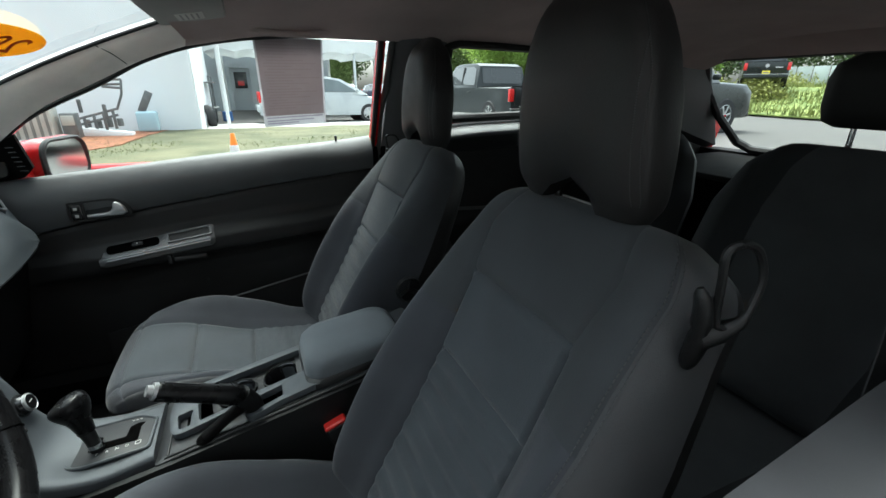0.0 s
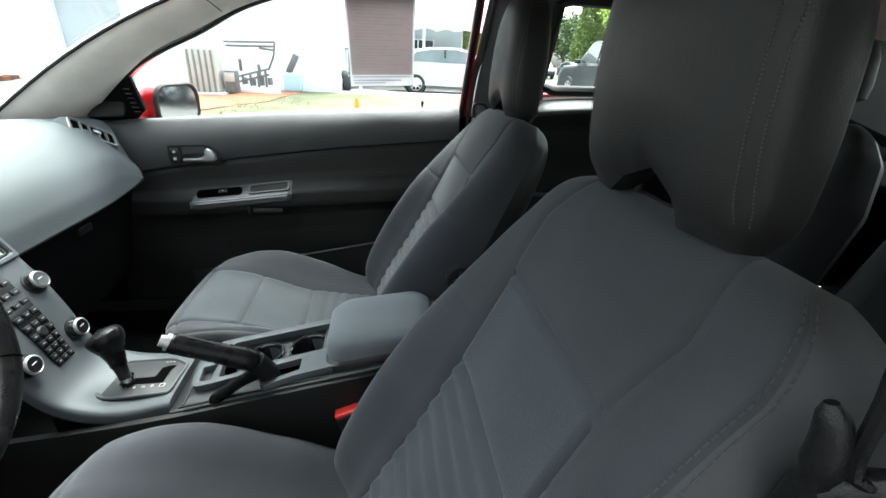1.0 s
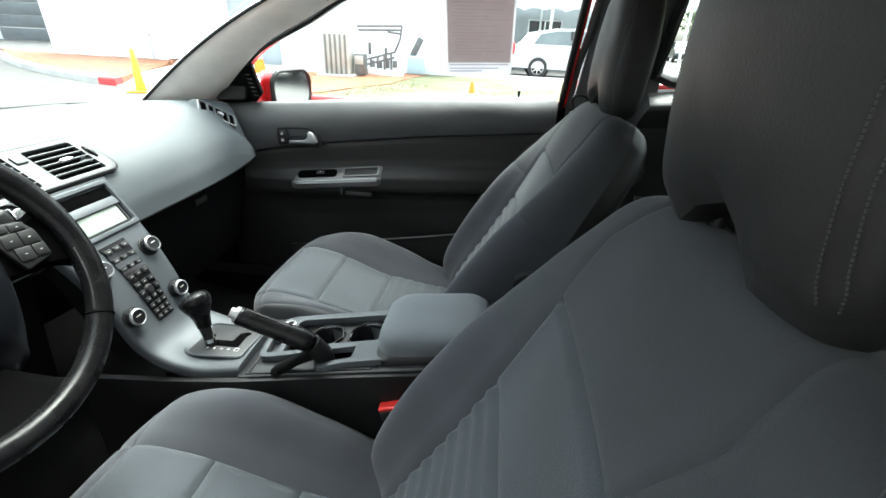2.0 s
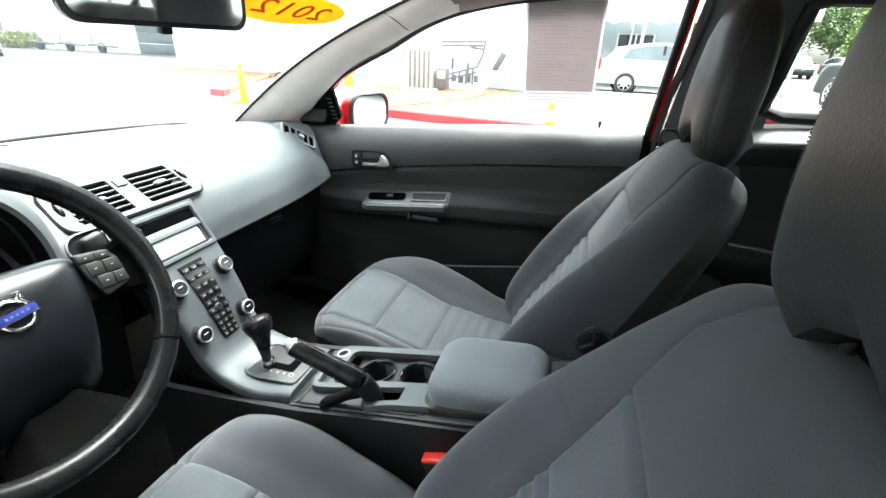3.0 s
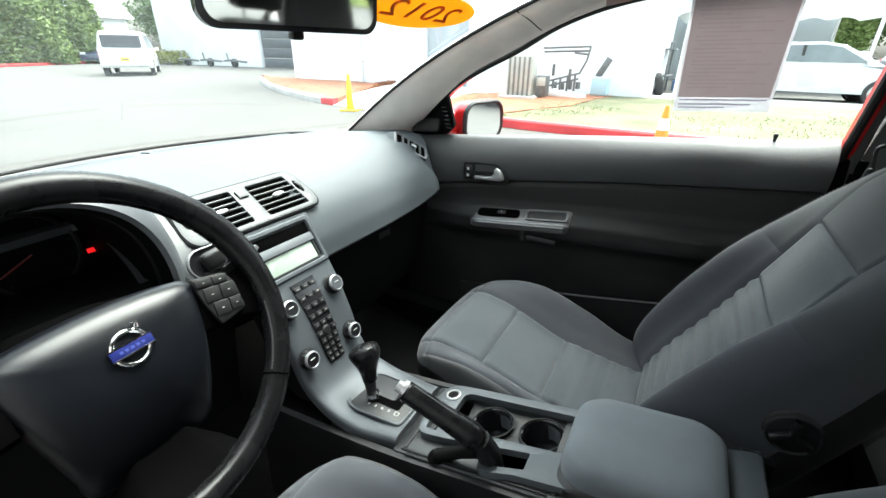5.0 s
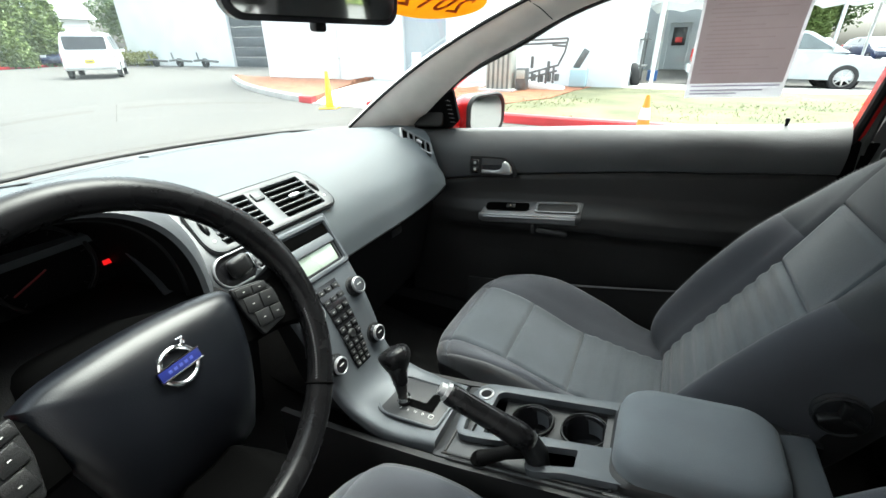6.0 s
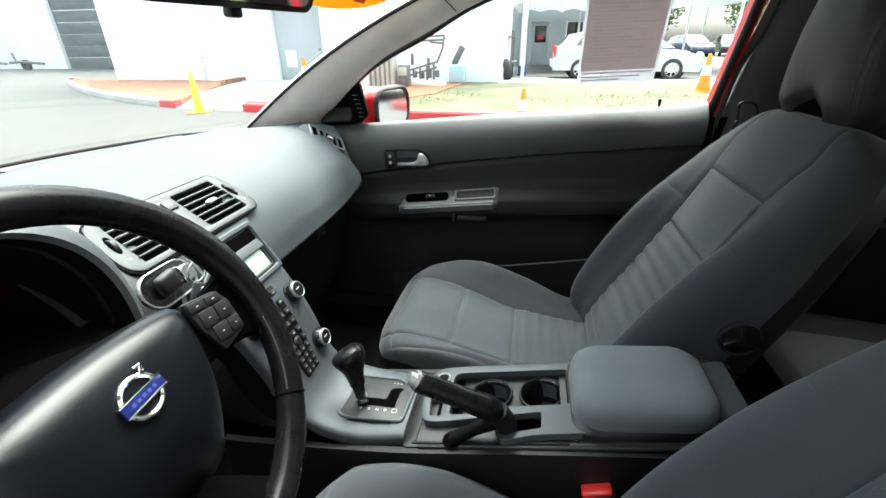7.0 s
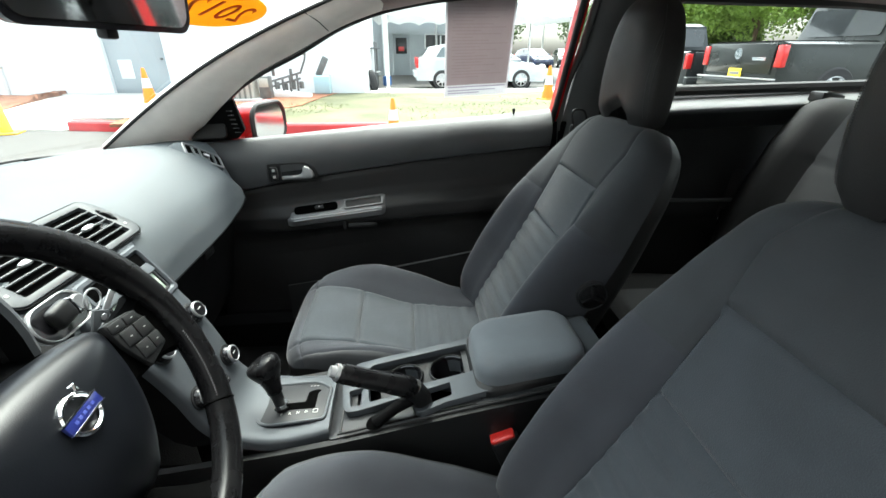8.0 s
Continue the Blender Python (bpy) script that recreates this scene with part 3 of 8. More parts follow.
# quarter windows and rear side trim
for side in (1, -1):
    q = [(1.29, 1.035), (0.50, 1.052), (0.42, 1.14), (0.50, 1.25), (0.75, 1.268), (1.29, 1.277)]
    outline = [Vector((side * (side_x(z) - 0.012), y, z)) for y, z in q]
    w = thing("window_2" if side > 0 else "window_3", (side * 0.68, 0.9, 1.0), "fixed rear quarter window in a black rubber frame", "window", kind="structure")
    bm = bmesh.new()
    bm.faces.new([bm.verts.new(p + Vector((side * 0.03, 0, 0))) for p in outline])
    clear(part("pane", bm, M_GLASS, w, smooth=0))
    loop = []
    for i, p in enumerate(outline):
        nx = outline[(i + 1) % len(outline)]
        loop += [p.lerp(nx, t) for t in (0.06, 0.35, 0.65, 0.94)]
    part("window_frame", tube(loop, 0.016, 8, loop=True), M_RUBBER, w)

    def qpanel(u, v):
        y = 1.34 - 1.54 * u
        zt = belt_z(y) - 0.008
        z = 0.30 + (zt - 0.30) * v
        x = 0.69 + 0.03 * v
        if v > 0.90:
            x += 0.045 * (v - 0.90) / 0.10
        x -= 0.055 * math.exp(-((z - 0.66) / 0.06) ** 2) * (0.5 + 0.5 * math.tanh((y - 0.55) / 0.08))
        return Vector((side * x, y, z))
    qp = thing("wall_right_rear" if side > 0 else "wall_left_rear", (side * 0.70, 0.7, 0.3), "black rear side panel with a moulded armrest", "side panel", kind="structure")
    part("panel", sheet(qpanel, 50, 36, 0.012), M_REARPANEL, qp)
    roll = spline([(0.718, 0, -0.105), (0.694, 0, -0.078), (0.660, 0, -0.052), (0.634, 0, -0.034), (0.640, 0, -0.020), (0.676, 0, 0.002)], 25)

    def qpad(u, v):
        y = 1.30 - 0.86 * u
        p = roll[min(24, int(v * 24 + 0.5))]
        return Vector((side * p.x, y, belt_z(y) - 0.008 + p.z))
    part("upper_pad", sheet(lambda u, v: qpad(u, 0.5 * v), 30, 12, 0.004), M_DOORTOP, qp, "soft dark roll under the window")
    # same roll as below; its skylit upper half is painted pale
    part("ledge", sheet(lambda u, v: qpad(u, 0.5 + 0.5 * v), 30, 12, 0.004), M_LITLEDGE, qp, "top of the pad at the window's foot, paled as by sky light")
    part("armrest_strip", tube(spline([(side * 0.633, 1.28, 0.715), (side * 0.630, 1.1, 0.705), (side * 0.634, 0.92, 0.70)], 12), 0.007, 8), M_GREYTRIM, qp, "satin grey strip")
    part("cupholder_rim", tube([(side * (0.655 + 0.03 * math.cos(a)), 0.83 + 0.035 * math.sin(a), 0.712) for a in [2 * math.pi * k / 20 for k in range(20)]], 0.004, 6, loop=True), M_PLASTIC, qp)
    # C pillar beside the hatch
    cp = loft([[Vector((side * x, y, z)) for x, y, z in ring] for ring in (
        [(0.695, 0.46, 1.04), (0.63, 0.42, 1.06), (0.66, -0.20, 0.88), (0.72, -0.20, 0.86)],
        [(0.675, 0.40, 1.15), (0.615, 0.36, 1.15), (0.585, -0.03, 1.08), (0.66, -0.06, 1.08)],
        [(0.655, 0.47, 1.25), (0.585, 0.42, 1.25), (0.565, 0.11, 1.245), (0.63, 0.10, 1.25)],
        [(0.62, 0.55, 1.30), (0.57, 0.50, 1.29), (0.55, 0.14, 1.285), (0.60, 0.12, 1.29)])])
    solo("pillar_trim", cp, M_BPILLAR, "dark grey rear pillar trim beside the hatch", "pillar", "structure")

# the hatch: a sloping pane in a dark frame, and the tail below
hq = [(-0.56, 0.115, 1.262), (0.56, 0.115, 1.262), (0.60, 0.03, 1.15), (0.585, -0.06, 1.03), (0.53, -0.15, 0.91), (0.47, -0.175, 0.88), (-0.47, -0.175, 0.88), (-0.53, -0.15, 0.91), (-0.585, -0.06, 1.03), (-0.60, 0.03, 1.15)]
hatch = thing("window_4", (0, -0.17, 0.88), "frameless glass hatch at the back of the car", "hatch", kind="structure")
bm = bmesh.new()
bm.faces.new([bm.verts.new(p) for p in hq])
clear(part("pane", bm, M_GLASS, hatch, smooth=0))
loop = []
for i, p in enumerate(hq):
    nx = Vector(hq[(i + 1) % len(hq)])
    loop += [Vector(p).lerp(nx, t) for t in (0.05, 0.35, 0.65, 0.95)]
part("window_frame", tube(loop, 0.018, 8, loop=True), M_RUBBER, hatch)
part("wiper_motor_cover", box((0.16, 0.03, 0.02), at(0.02, -0.17, 0.905, 40, 0, 0), 0.006), M_PLASTIC, hatch)
solo("header_rail", loft([[Vector((x, y, z)) for y, z in ((0.30, 1.312), (0.14, 1.25), (0.08, 1.262), (0.08, 1.30), (0.30, 1.335))] for x in (-0.585, -0.3, 0, 0.3, 0.585)]), M_HEADLINER, "dark lining over the hatch opening", "lining", "structure")
solo("tail_panel", loft([[Vector((x, y, z)) for y, z in ((-0.12, 0.22), (-0.14, 0.70), (-0.165, 0.865), (-0.30, 0.86), (-0.36, 0.60), (-0.34, 0.22))] for x in (-0.72, -0.3, 0.3, 0.72)]), M_MATTE, "black lining of the luggage bay's tail", "panel", "structure")
solo("parcel_shelf", box((1.22, 0.62, 0.02), at(0, 0.12, 0.845), 0.006), M_CARPET, "black carpeted luggage cover behind the rear seats", "luggage cover")

# outer skin of the red car
def skin(name, fn, nu, nv, label, cat="car body"):
    return solo(name, sheet(fn, nu, nv, 0.004), M_REDPAINT, label, cat, "structure")


skin("bonnet", lambda u, v: Vector(((2 * u - 1) * (0.80 - 0.14 * v * v), 3.10 + 0.85 * v - 0.35 * (2 * u - 1) ** 2 * (0.5 + 0.5 * v), 0.765 - 0.16 * v ** 1.6 - 0.05 * (2 * u - 1) ** 4)), 20, 14, "red painted bonnet")
for side in (1, -1):
    skin("front_wing", lambda u, v: Vector((side * (0.885 - 0.05 * v), 2.72 + 1.0 * u, 0.34 + (0.52 - 0.14 * u) * v)), 12, 8, "red painted front wing")
    skin("rear_wing", lambda u, v: Vector((side * (0.885 - 0.10 * v * v - 0.10 * u * u), 1.48 - 1.75 * u, 0.30 + 0.72 * v)), 20, 10, "red painted rear wing")
skin("tail_skin", lambda u, v: Vector(((2 * u - 1) * 0.76, -0.37 + 0.16 * (2 * u - 1) ** 2 - 0.03 * v, 0.25 + 0.60 * v)), 16, 8, "red painted tail of the car")


# ---- passenger door ----
GROOVE = [(1.50, 0.876), (1.546, 0.873), (1.95, 0.834), (2.265, 0.793), (2.5, 0.752), (2.66, 0.72)]
ARM = [(1.50, 0.722), (1.70, 0.716), (2.07, 0.692), (2.37, 0.662), (2.66, 0.64)]
door = thing("door_1", (0.72, 2.05, 0.30), "closed red front door with a black and grey trim panel", "car door", kind="structure")


def upper_panel(u, v):
    y = 1.535 + 1.10 * u
    zg, zb = soft(GROOVE, y), belt_z(y)
    z = zg + (zb - zg) * min(1, v / 0.86)
    x = 0.697 + 0.010 * math.sin(math.pi * min(1, v / 0.86)) * -1 + 0.030 * (min(1, v / 0.86)) ** 3.4
    if v < 0.04:
        x += 0.008
    if v > 0.86:
        t = (v - 0.86) / 0.14
        x += 0.028 * t
        z += 0.006 * math.sin(math.pi * t * 0.8) - 0.004 * t
    return Vector((x, y, z))


def lower_panel(u, v):
    y = 1.535 + 1.10 * u
    zg, za = soft(GROOVE, y), soft(ARM, y)
    z = zg - 0.0015 + (0.30 - zg) * v
    d = z - za
    bulge = lerp([(-0.36, 0.0), (-0.12, 0.004), (-0.07, 0.010), (-0.048, 0.022), (-0.034, 0.044), (-0.02, 0.047), (0.012, 0.045), (0.028, 0.030), (0.042, 0.015), (0.065, 0.008), (0.16, 0.0)], d)
    fade = lerp([(1.5, 0.75), (1.75, 1.0), (2.35, 1.0), (2.47, 0.55), (2.58, 0.1)], y)
    x = 0.703 - bulge * fade - 0.012 * max(0, (0.62 - z)) / 0.3
    return Vector((x + 0.004 * max(0.0, 1 - v / 0.02), y, z))


part("upper_panel", sheet(upper_panel, 56, 24, 0.01), M_DOORTOP, door, "dark grey soft upper panel")
part("lower_panel", sheet(lower_panel, 56, 90, 0.01), M_DOORLOW, door, "black lower panel with an armrest")
part("backing", sheet(lambda u, v: Vector((0.722 + 0.012 * v, 1.53 + 1.11 * u, 0.30 + (belt_z(1.53 + 1.11 * u) - 0.02 - 0.30) * v)), 12, 8, 0.003), M_RUBBER, door)
part("waist_seal", tube(spline([(0.760, y, belt_z(y) - 0.006) for y in (1.53, 1.75, 2.0, 2.3, 2.62)], 20), 0.007, 8), M_RUBBER, door, "black rubber seal at the glass")
part("skin", sheet(lambda u, v: Vector((0.775 + 0.11 * math.sin(math.pi * 0.85 * (1 - v)) ** 0.8, 1.51 + 1.20 * u, 0.30 + (belt_z(1.51 + 1.2 * u) - 0.325) * v)), 20, 12, 0.004), M_REDPAINT, door, "red painted outer skin")
# pocket at the foot of the door
part("door_pocket", sheet(lambda u, v: Vector((0.655 - 0.02 * math.sin(math.pi * u) + 0.012 * v, 1.62 + 0.78 * u, 0.30 + (0.262 - 0.13 * u) * v)), 24, 6, 0.006), M_DOORLOW, door, "black map pocket")
part("pocket_lip", tube(spline([(0.668, 1.60, 0.566), (0.650, 1.82, 0.534), (0.645, 2.05, 0.496), (0.655, 2.25, 0.468)], 20), 0.0022, 6), M_GREYTRIM, door, "thin grey lip of the pocket")

# inner handle in its cup
def on_panel(y, z):
    """A place on the upper panel with a frame: along the car, up the panel, out of it."""
    zg, zb = soft(GROOVE, y), belt_z(y)
    k = (z - zg) / (zb - zg)
    return Vector((0.697 - 0.010 * math.sin(math.pi * k) + 0.028 * k * k, y, z))


hp = on_panel(2.338, 0.811)
mh = basis(hp + Vector((-0.001, 0, 0)), (0, -1, 0.05), (0.10, 0.05, 1))
bez = spline([(x, y, 0) for x, y in ((-0.072, 0.024), (-0.066, 0.030), (0.0, 0.031), (0.040, 0.029), (0.062, 0.014), (0.074, -0.012), (0.072, -0.024), (0.060, -0.027), (0.0, -0.026), (-0.060, -0.026), (-0.070, -0.022), (-0.073, 0.0), (-0.072, 0.024))], 61)[:-1]
inn = spline([(x, y, 0) for x, y in ((-0.032, 0.020), (-0.030, 0.023), (0.0, 0.024), (0.032, 0.022), (0.050, 0.010), (0.060, -0.008), (0.060, -0.014), (0.050, -0.018), (0.0, -0.018), (-0.028, -0.018), (-0.032, -0.015), (-0.033, 0.0), (-0.032, 0.020))], 61)[:-1]
part("handle_bezel", ring_plate([p.xy for p in bez], [p.xy for p in inn], 0.006, mh, 0.002), M_PLASTIC, door, "black bezel of the handle")
part("bezel_edge", tube([mh @ (p * 1.015 + Vector((0, 0, 0.002))) for p in bez], 0.0016, 6, loop=True), M_RUBBER, door)
part("handle_cup", plate([p.xy for p in inn], 0.001, mh @ pose(0, 0, 0.0005)), M_BLACKGLOSS, door, "dark hollow behind the handle")
lever = plate([(-0.030, -0.019), (0.056, -0.020), (0.066, -0.014), (0.062, 0.002), (0.052, 0.014), (0.042, 0.019), (0.036, 0.014), (0.034, 0.002), (0.026, -0.006), (0.010, -0.009), (-0.030, -0.009)], 0.012, mh @ pose(0, 0, 0.004, 0, -3, 0), 0.004, 3)
part("handle_lever", lever, M_SILVER, door, "satin silver door handle")
part("button_block", box((0.026, 0.042, 0.004), mh @ pose(-0.053, 0.001, 0.006), 0.002), M_BLACKGLOSS, door)
for dz in (-0.009, 0.011):
    part("lock_button", box((0.018, 0.016, 0.004), mh @ pose(-0.053, dz, 0.008), 0.002), M_PLASTIC, door, "small black lock button")
    part("button_mark", box((0.008, 0.008, 0.0006), mh @ pose(-0.053, dz, 0.0105)), M_WHITEMARK, door)
# lock pin
part("lock_pin", lathe([(0, 0), (0.008, 0), (0.008, 0.004), (0.0035, 0.006), (0.0035, 0.02), (0.005, 0.024), (0.004, 0.03), (0, 0.031)], at(0.735, 1.65, 0.956), 14), M_PLASTIC, door, "black lock pin")

# switch panel on the armrest
def switch_ring(u):
    y = 2.366 - 0.306 * u
    dz = 0.035 * u
    k = 0.75 + 0.25 * min(1.0, u / 0.06, (1 - u) / 0.04)
    return [Vector((0.70 - (0.70 - x) * k, y, z + dz)) for x, z in ((0.690, 0.640), (0.655, 0.645), (0.646, 0.650), (0.643, 0.665), (0.648, 0.671), (0.690, 0.704), (0.708, 0.704), (0.712, 0.640))]


part("switch_panel", loft([switch_ring(k / 24) for k in range(25)]), M_GREYTRIM, door, "satin grey switch panel")
part("panel_edge", tube([switch_ring(k / 24)[4] + Vector((-0.0005, 0, 0.0005)) for k in range(1, 24)], 0.0020, 6), M_SILVER, door, "bright front edge of the switch panel")


def on_switch(u, w, up):
    """A frame on the sloping top of the switch panel: along it rearward, and outward."""
    p = Vector((0.669 + w * 0.0, 2.366 - 0.306 * u, 0.6885 + 0.035 * u))
    return basis(p, (0, -1, 0.114), (0.042, 0, 0.033)) @ pose(0, w, up)


ma = on_switch(0.29, 0.002, 0.0005)
rec = part("switch_recess", plate(rrect(0.135, 0.028, 0.010, 5), 0.003, ma, 0.001), M_SHADEBLACK, door, "black window switch insert")
part("window_switch", box((0.028, 0.014, 0.007), ma @ pose(0.012, 0, 0.005), 0.003), M_PLASTIC, rec, "black window switch")
part("switch_mark", box((0.003, 0.003, 0.0006), ma @ pose(0.012, 0, 0.0088)), M_WHITEMARK, rec)
ma = on_switch(0.775, 0.002, 0.0)
part("pull_cup", ring_plate(rrect(0.125, 0.036, 0.008, 5), rrect(0.112, 0.025, 0.005, 5), 0.004, ma, 0.001), M_GREYTRIM, door, "raised rim of the pull cup")
part("cup_floor", plate(rrect(0.112, 0.025, 0.005, 5), 0.001, ma @ pose(0, 0, 0.0004)), M_DOORLOW, door, "dark hollow of the pull cup")
part("pull_latch", box((0.014, 0.09, 0.016), at(0.652, 2.135, 0.648, 0, 15, 2), 0.006), M_DOORLOW, door)
part("latch_post", box((0.014, 0.012, 0.03), at(0.652, 2.190, 0.650), 0.004), M_DOORLOW, door)

# door glass with the price sheet hung on it
dw = thing("window_5", (0.74, 2.05, 0.95), "closed side window of the passenger door", "window", kind="structure")


def glass_pt(u, v):
    y = 1.50 + 1.13 * u
    zt = soft(sorted(WIN_TOP), y)
    z0 = belt_z(y) - 0.01
    z = z0 + (max(zt, z0 + 0.005) - z0) * v
    return Vector((side_x(z) + 0.024, y, z))


clear(part("pane", sheet(glass_pt, 30, 10), M_GLASS, dw))
frame_pts = spline([(side_x(z) + 0.012, y, z) for y, z in WIN_TOP], 40)
part("window_seal", tube(frame_pts, 0.007, 8), M_RUBBER, dw, "black rubber seal over the glass")
part("window_frame", loft([[p + Vector(d) for d in ((0.0, 0, 0.0), (0.045, 0, 0.0), (0.045, 0.01, 0.035), (0.0, 0.01, 0.035))] for p in frame_pts]), M_BLACKGLOSS, dw, "gloss black door frame")
# black sail panel in front, with its tweeter slots
sail = thing("sail_panel", (0.72, 2.6, 0.89), "black triangular mirror cover with loudspeaker slots", "door trim")
sp = [Vector((side_x(z) - 0.002, y, z)) for y, z in ((2.69, 0.882), (2.50, 0.905), (2.472, 0.93), (2.478, 1.02), (2.52, 1.005), (2.60, 0.945))]
bm = bmesh.new()
bm.faces.new([bm.verts.new(p) for p in sp])
thicken(bm, 0.012)
part("cover", bm, M_MATTE, sail, smooth=0)
part("tweeter", plate(rounded([(-0.060, -0.026), (0.050, -0.026), (0.050, 0.030), (0.010, 0.026), (-0.030, 0.006)], 0.016, 4), 0.010, basis((side_x(0.935) - 0.004, 2.572, 0.932), (0, -1, 0.05), (0.3, 0, 1)), 0.004), M_PLASTIC, sail, "round-cornered loudspeaker cover")
for k in range(6):
    z = 0.925 + 0.013 * k
    part("slot", box((0.004, 0.018, 0.004), at(side_x(z) - 0.006, 2.492 + 0.001 * k, z), 0.001), M_BLACKGLOSS, sail)
gl = glass_pt((1.77 - 1.5) / 1.13, 0.5)


def on_glass(y, z, off=-0.004):
    return Vector((side_x(z) + 0.024 + off, y, z))


sheet_thing = thing("price_sheet", on_glass(1.77, 1.03), "printed price sheet hung inside the door window, seen from behind", "price sheet")
S0, S1, Z0, Z1 = 1.872, 1.683, 1.022, 1.272


def paper(u, v, off=-0.006):
    return on_glass(S0 + (S1 - S0) * u + 0.006 * (v - 0.5), Z0 + (Z1 - Z0) * v + 0.010 * u * (1 - v), off - 0.002 * math.sin(3 * math.pi * u))


part("sheet_body", sheet(lambda u, v: paper(0.03 + 0.94 * u, 0.13 + 0.86 * v), 12, 8, 0.0006), M_SHEET, sheet_thing)
for nm, fu, fv in (("foot_strip", (0.0, 1.0), (0.0, 0.13)), ("edge_strip", (0.0, 0.03), (0.13, 1.0)), ("edge_strip", (0.97, 1.0), (0.13, 1.0)), ("head_strip", (0.03, 0.97), (0.99, 1.0))):
    part(nm, sheet(lambda u, v: paper(fu[0] + (fu[1] - fu[0]) * u, fv[0] + (fv[1] - fv[0]) * v), 8, 6, 0.0005), M_SHEETEDGE, sheet_thing, "white paper margin")
for k in range(24):
    v = 0.95 - 0.032 * k
    u0 = 0.10 + (0.0 if k % 3 else 0.05)
    part("print_bar", sheet(lambda a, b: paper(u0 + (0.30 + 0.12 * ((k * 7) % 5)) * a, v + 0.010 * b, -0.0068), 6, 1), M_SHEETBAR, sheet_thing)
for k, (v, w) in enumerate(((0.10, 0.9), (0.06, 0.75), (0.03, 0.5))):
    part("foot_bar", sheet(lambda a, b: paper(0.05 + w * a, v + 0.014 * b, -0.0068), 6, 1), M_SHEETBAR2, sheet_thing)

# outer mirror
wm = thing("wing_mirror", (0.87, 2.50, 0.90), "red wing mirror on the passenger door", "wing mirror")
mm = basis((0.890, 2.44, 0.932), (0.965, -0.26, 0.0), (0.0, -0.02, 1.0))
shell = []
for s, k in ((0.0, 0.98), (0.25, 1.0), (0.6, 0.9), (0.85, 0.62), (1.0, 0.2)):
    shell.append([mm @ Vector((x * k - 0.01 * s, y * k, -0.105 * s)) for x, y in rrect(0.208, 0.138, 0.050, 6)])
part("shell", loft(shell, cap=False), M_REDPAINT, wm, "red painted mirror shell")
part("bezel", ring_plate(rrect(0.206, 0.136, 0.050, 6), rrect(0.176, 0.114, 0.041, 6), 0.012, mm @ pose(0, 0, -0.004), 0.005), M_RUBBER, wm, "black mirror rim")
part("mirror_glass", plate(rrect(0.175, 0.113, 0.041, 6), 0.002, basis((0.890, 2.44, 0.932), (0.965, -0.26, 0.0), (0.0, 0.016, 1.0)) @ pose(0, 0, 0.001)), M_MIRROR, wm, "mirror glass")
part("arm", tube([(0.765, 2.545, 0.918), (0.80, 2.535, 0.922), (0.84, 2.525, 0.928)], [0.040, 0.044, 0.046], 14, flat=1.15), M_REDPAINT, wm, "red painted mirror arm")

# ---- driver's door, standing open behind the camera ----
dd = thing("door_5", (-0.84, 2.70, 0.30), "open red driver's door with a black trim panel", "car door", kind="structure")
MO = Matrix.Translation((-0.84, 2.70, 0)) @ pose(0, 0, 0, 0, 0, -68)


def swung(p):
    return MO @ Vector((-(p.x - 0.80), p.y - 2.70, p.z))


part("trim_panel", sheet(lambda u, v: swung((lower_panel if v < 0.6 else upper_panel)(u, 1 - v / 0.6 if v < 0.6 else (v - 0.6) / 0.4)), 30, 40, 0.01), M_DOORLOW, dd, "black trim panel")
part("skin", sheet(lambda u, v: swung(Vector((0.80 + 0.085 * math.sin(math.pi * (0.25 + 0.6 * (1 - v))), 1.51 + 1.20 * u, 0.30 + (belt_z(1.51 + 1.2 * u) - 0.30) * v))), 20, 12, 0.004), M_REDPAINT, dd, "red painted outer skin")
part("window_frame", tube([swung(Vector((side_x(z) + 0.03, y, z))) for y, z in WIN_TOP] + [swung(Vector((0.75, 1.51, 0.97)))], 0.02, 8), M_RUBBER, dd, "black window frame")
solo("pillar_cover", loft([[Vector((x, y, z)) for y, z in ((1.40, 0.42), (1.66, 0.42), (1.665, 0.80), (1.655, 0.862), (1.55, 0.885), (1.46, 0.905), (1.40, 0.91))] for x in (-0.755, -0.70, -0.672, -0.662)]), M_GREYTRIM, "pale grey plastic cover at the door pillar's foot", "pillar", "structure")
# unseen wall, added to hold side light off the driver's seat
solo("shade_wall", box((0.3, 14, 4.6), at(-2.35, 2.0, 2.3)), M_SHADEWALL, "unseen grey wall added to block light at the driver's side", "wall", "structure")


# ---- dashboard ----
DASH = [(0.00, 3.06, 0.900), (0.14, 2.92, 0.918), (0.34, 2.76, 0.925), (0.50, 2.64, 0.917), (0.62, 2.56, 0.895), (0.76, 2.49, 0.848), (0.88, 2.458, 0.795), (1.0, 2.447, 0.742)]
DP = spline([(0, y, z) for _, y, z in DASH], 61)
dash = thing("dashboard", (0, 2.6, 0.55), "dark grey moulded dashboard with a soft grained top", "dashboard")


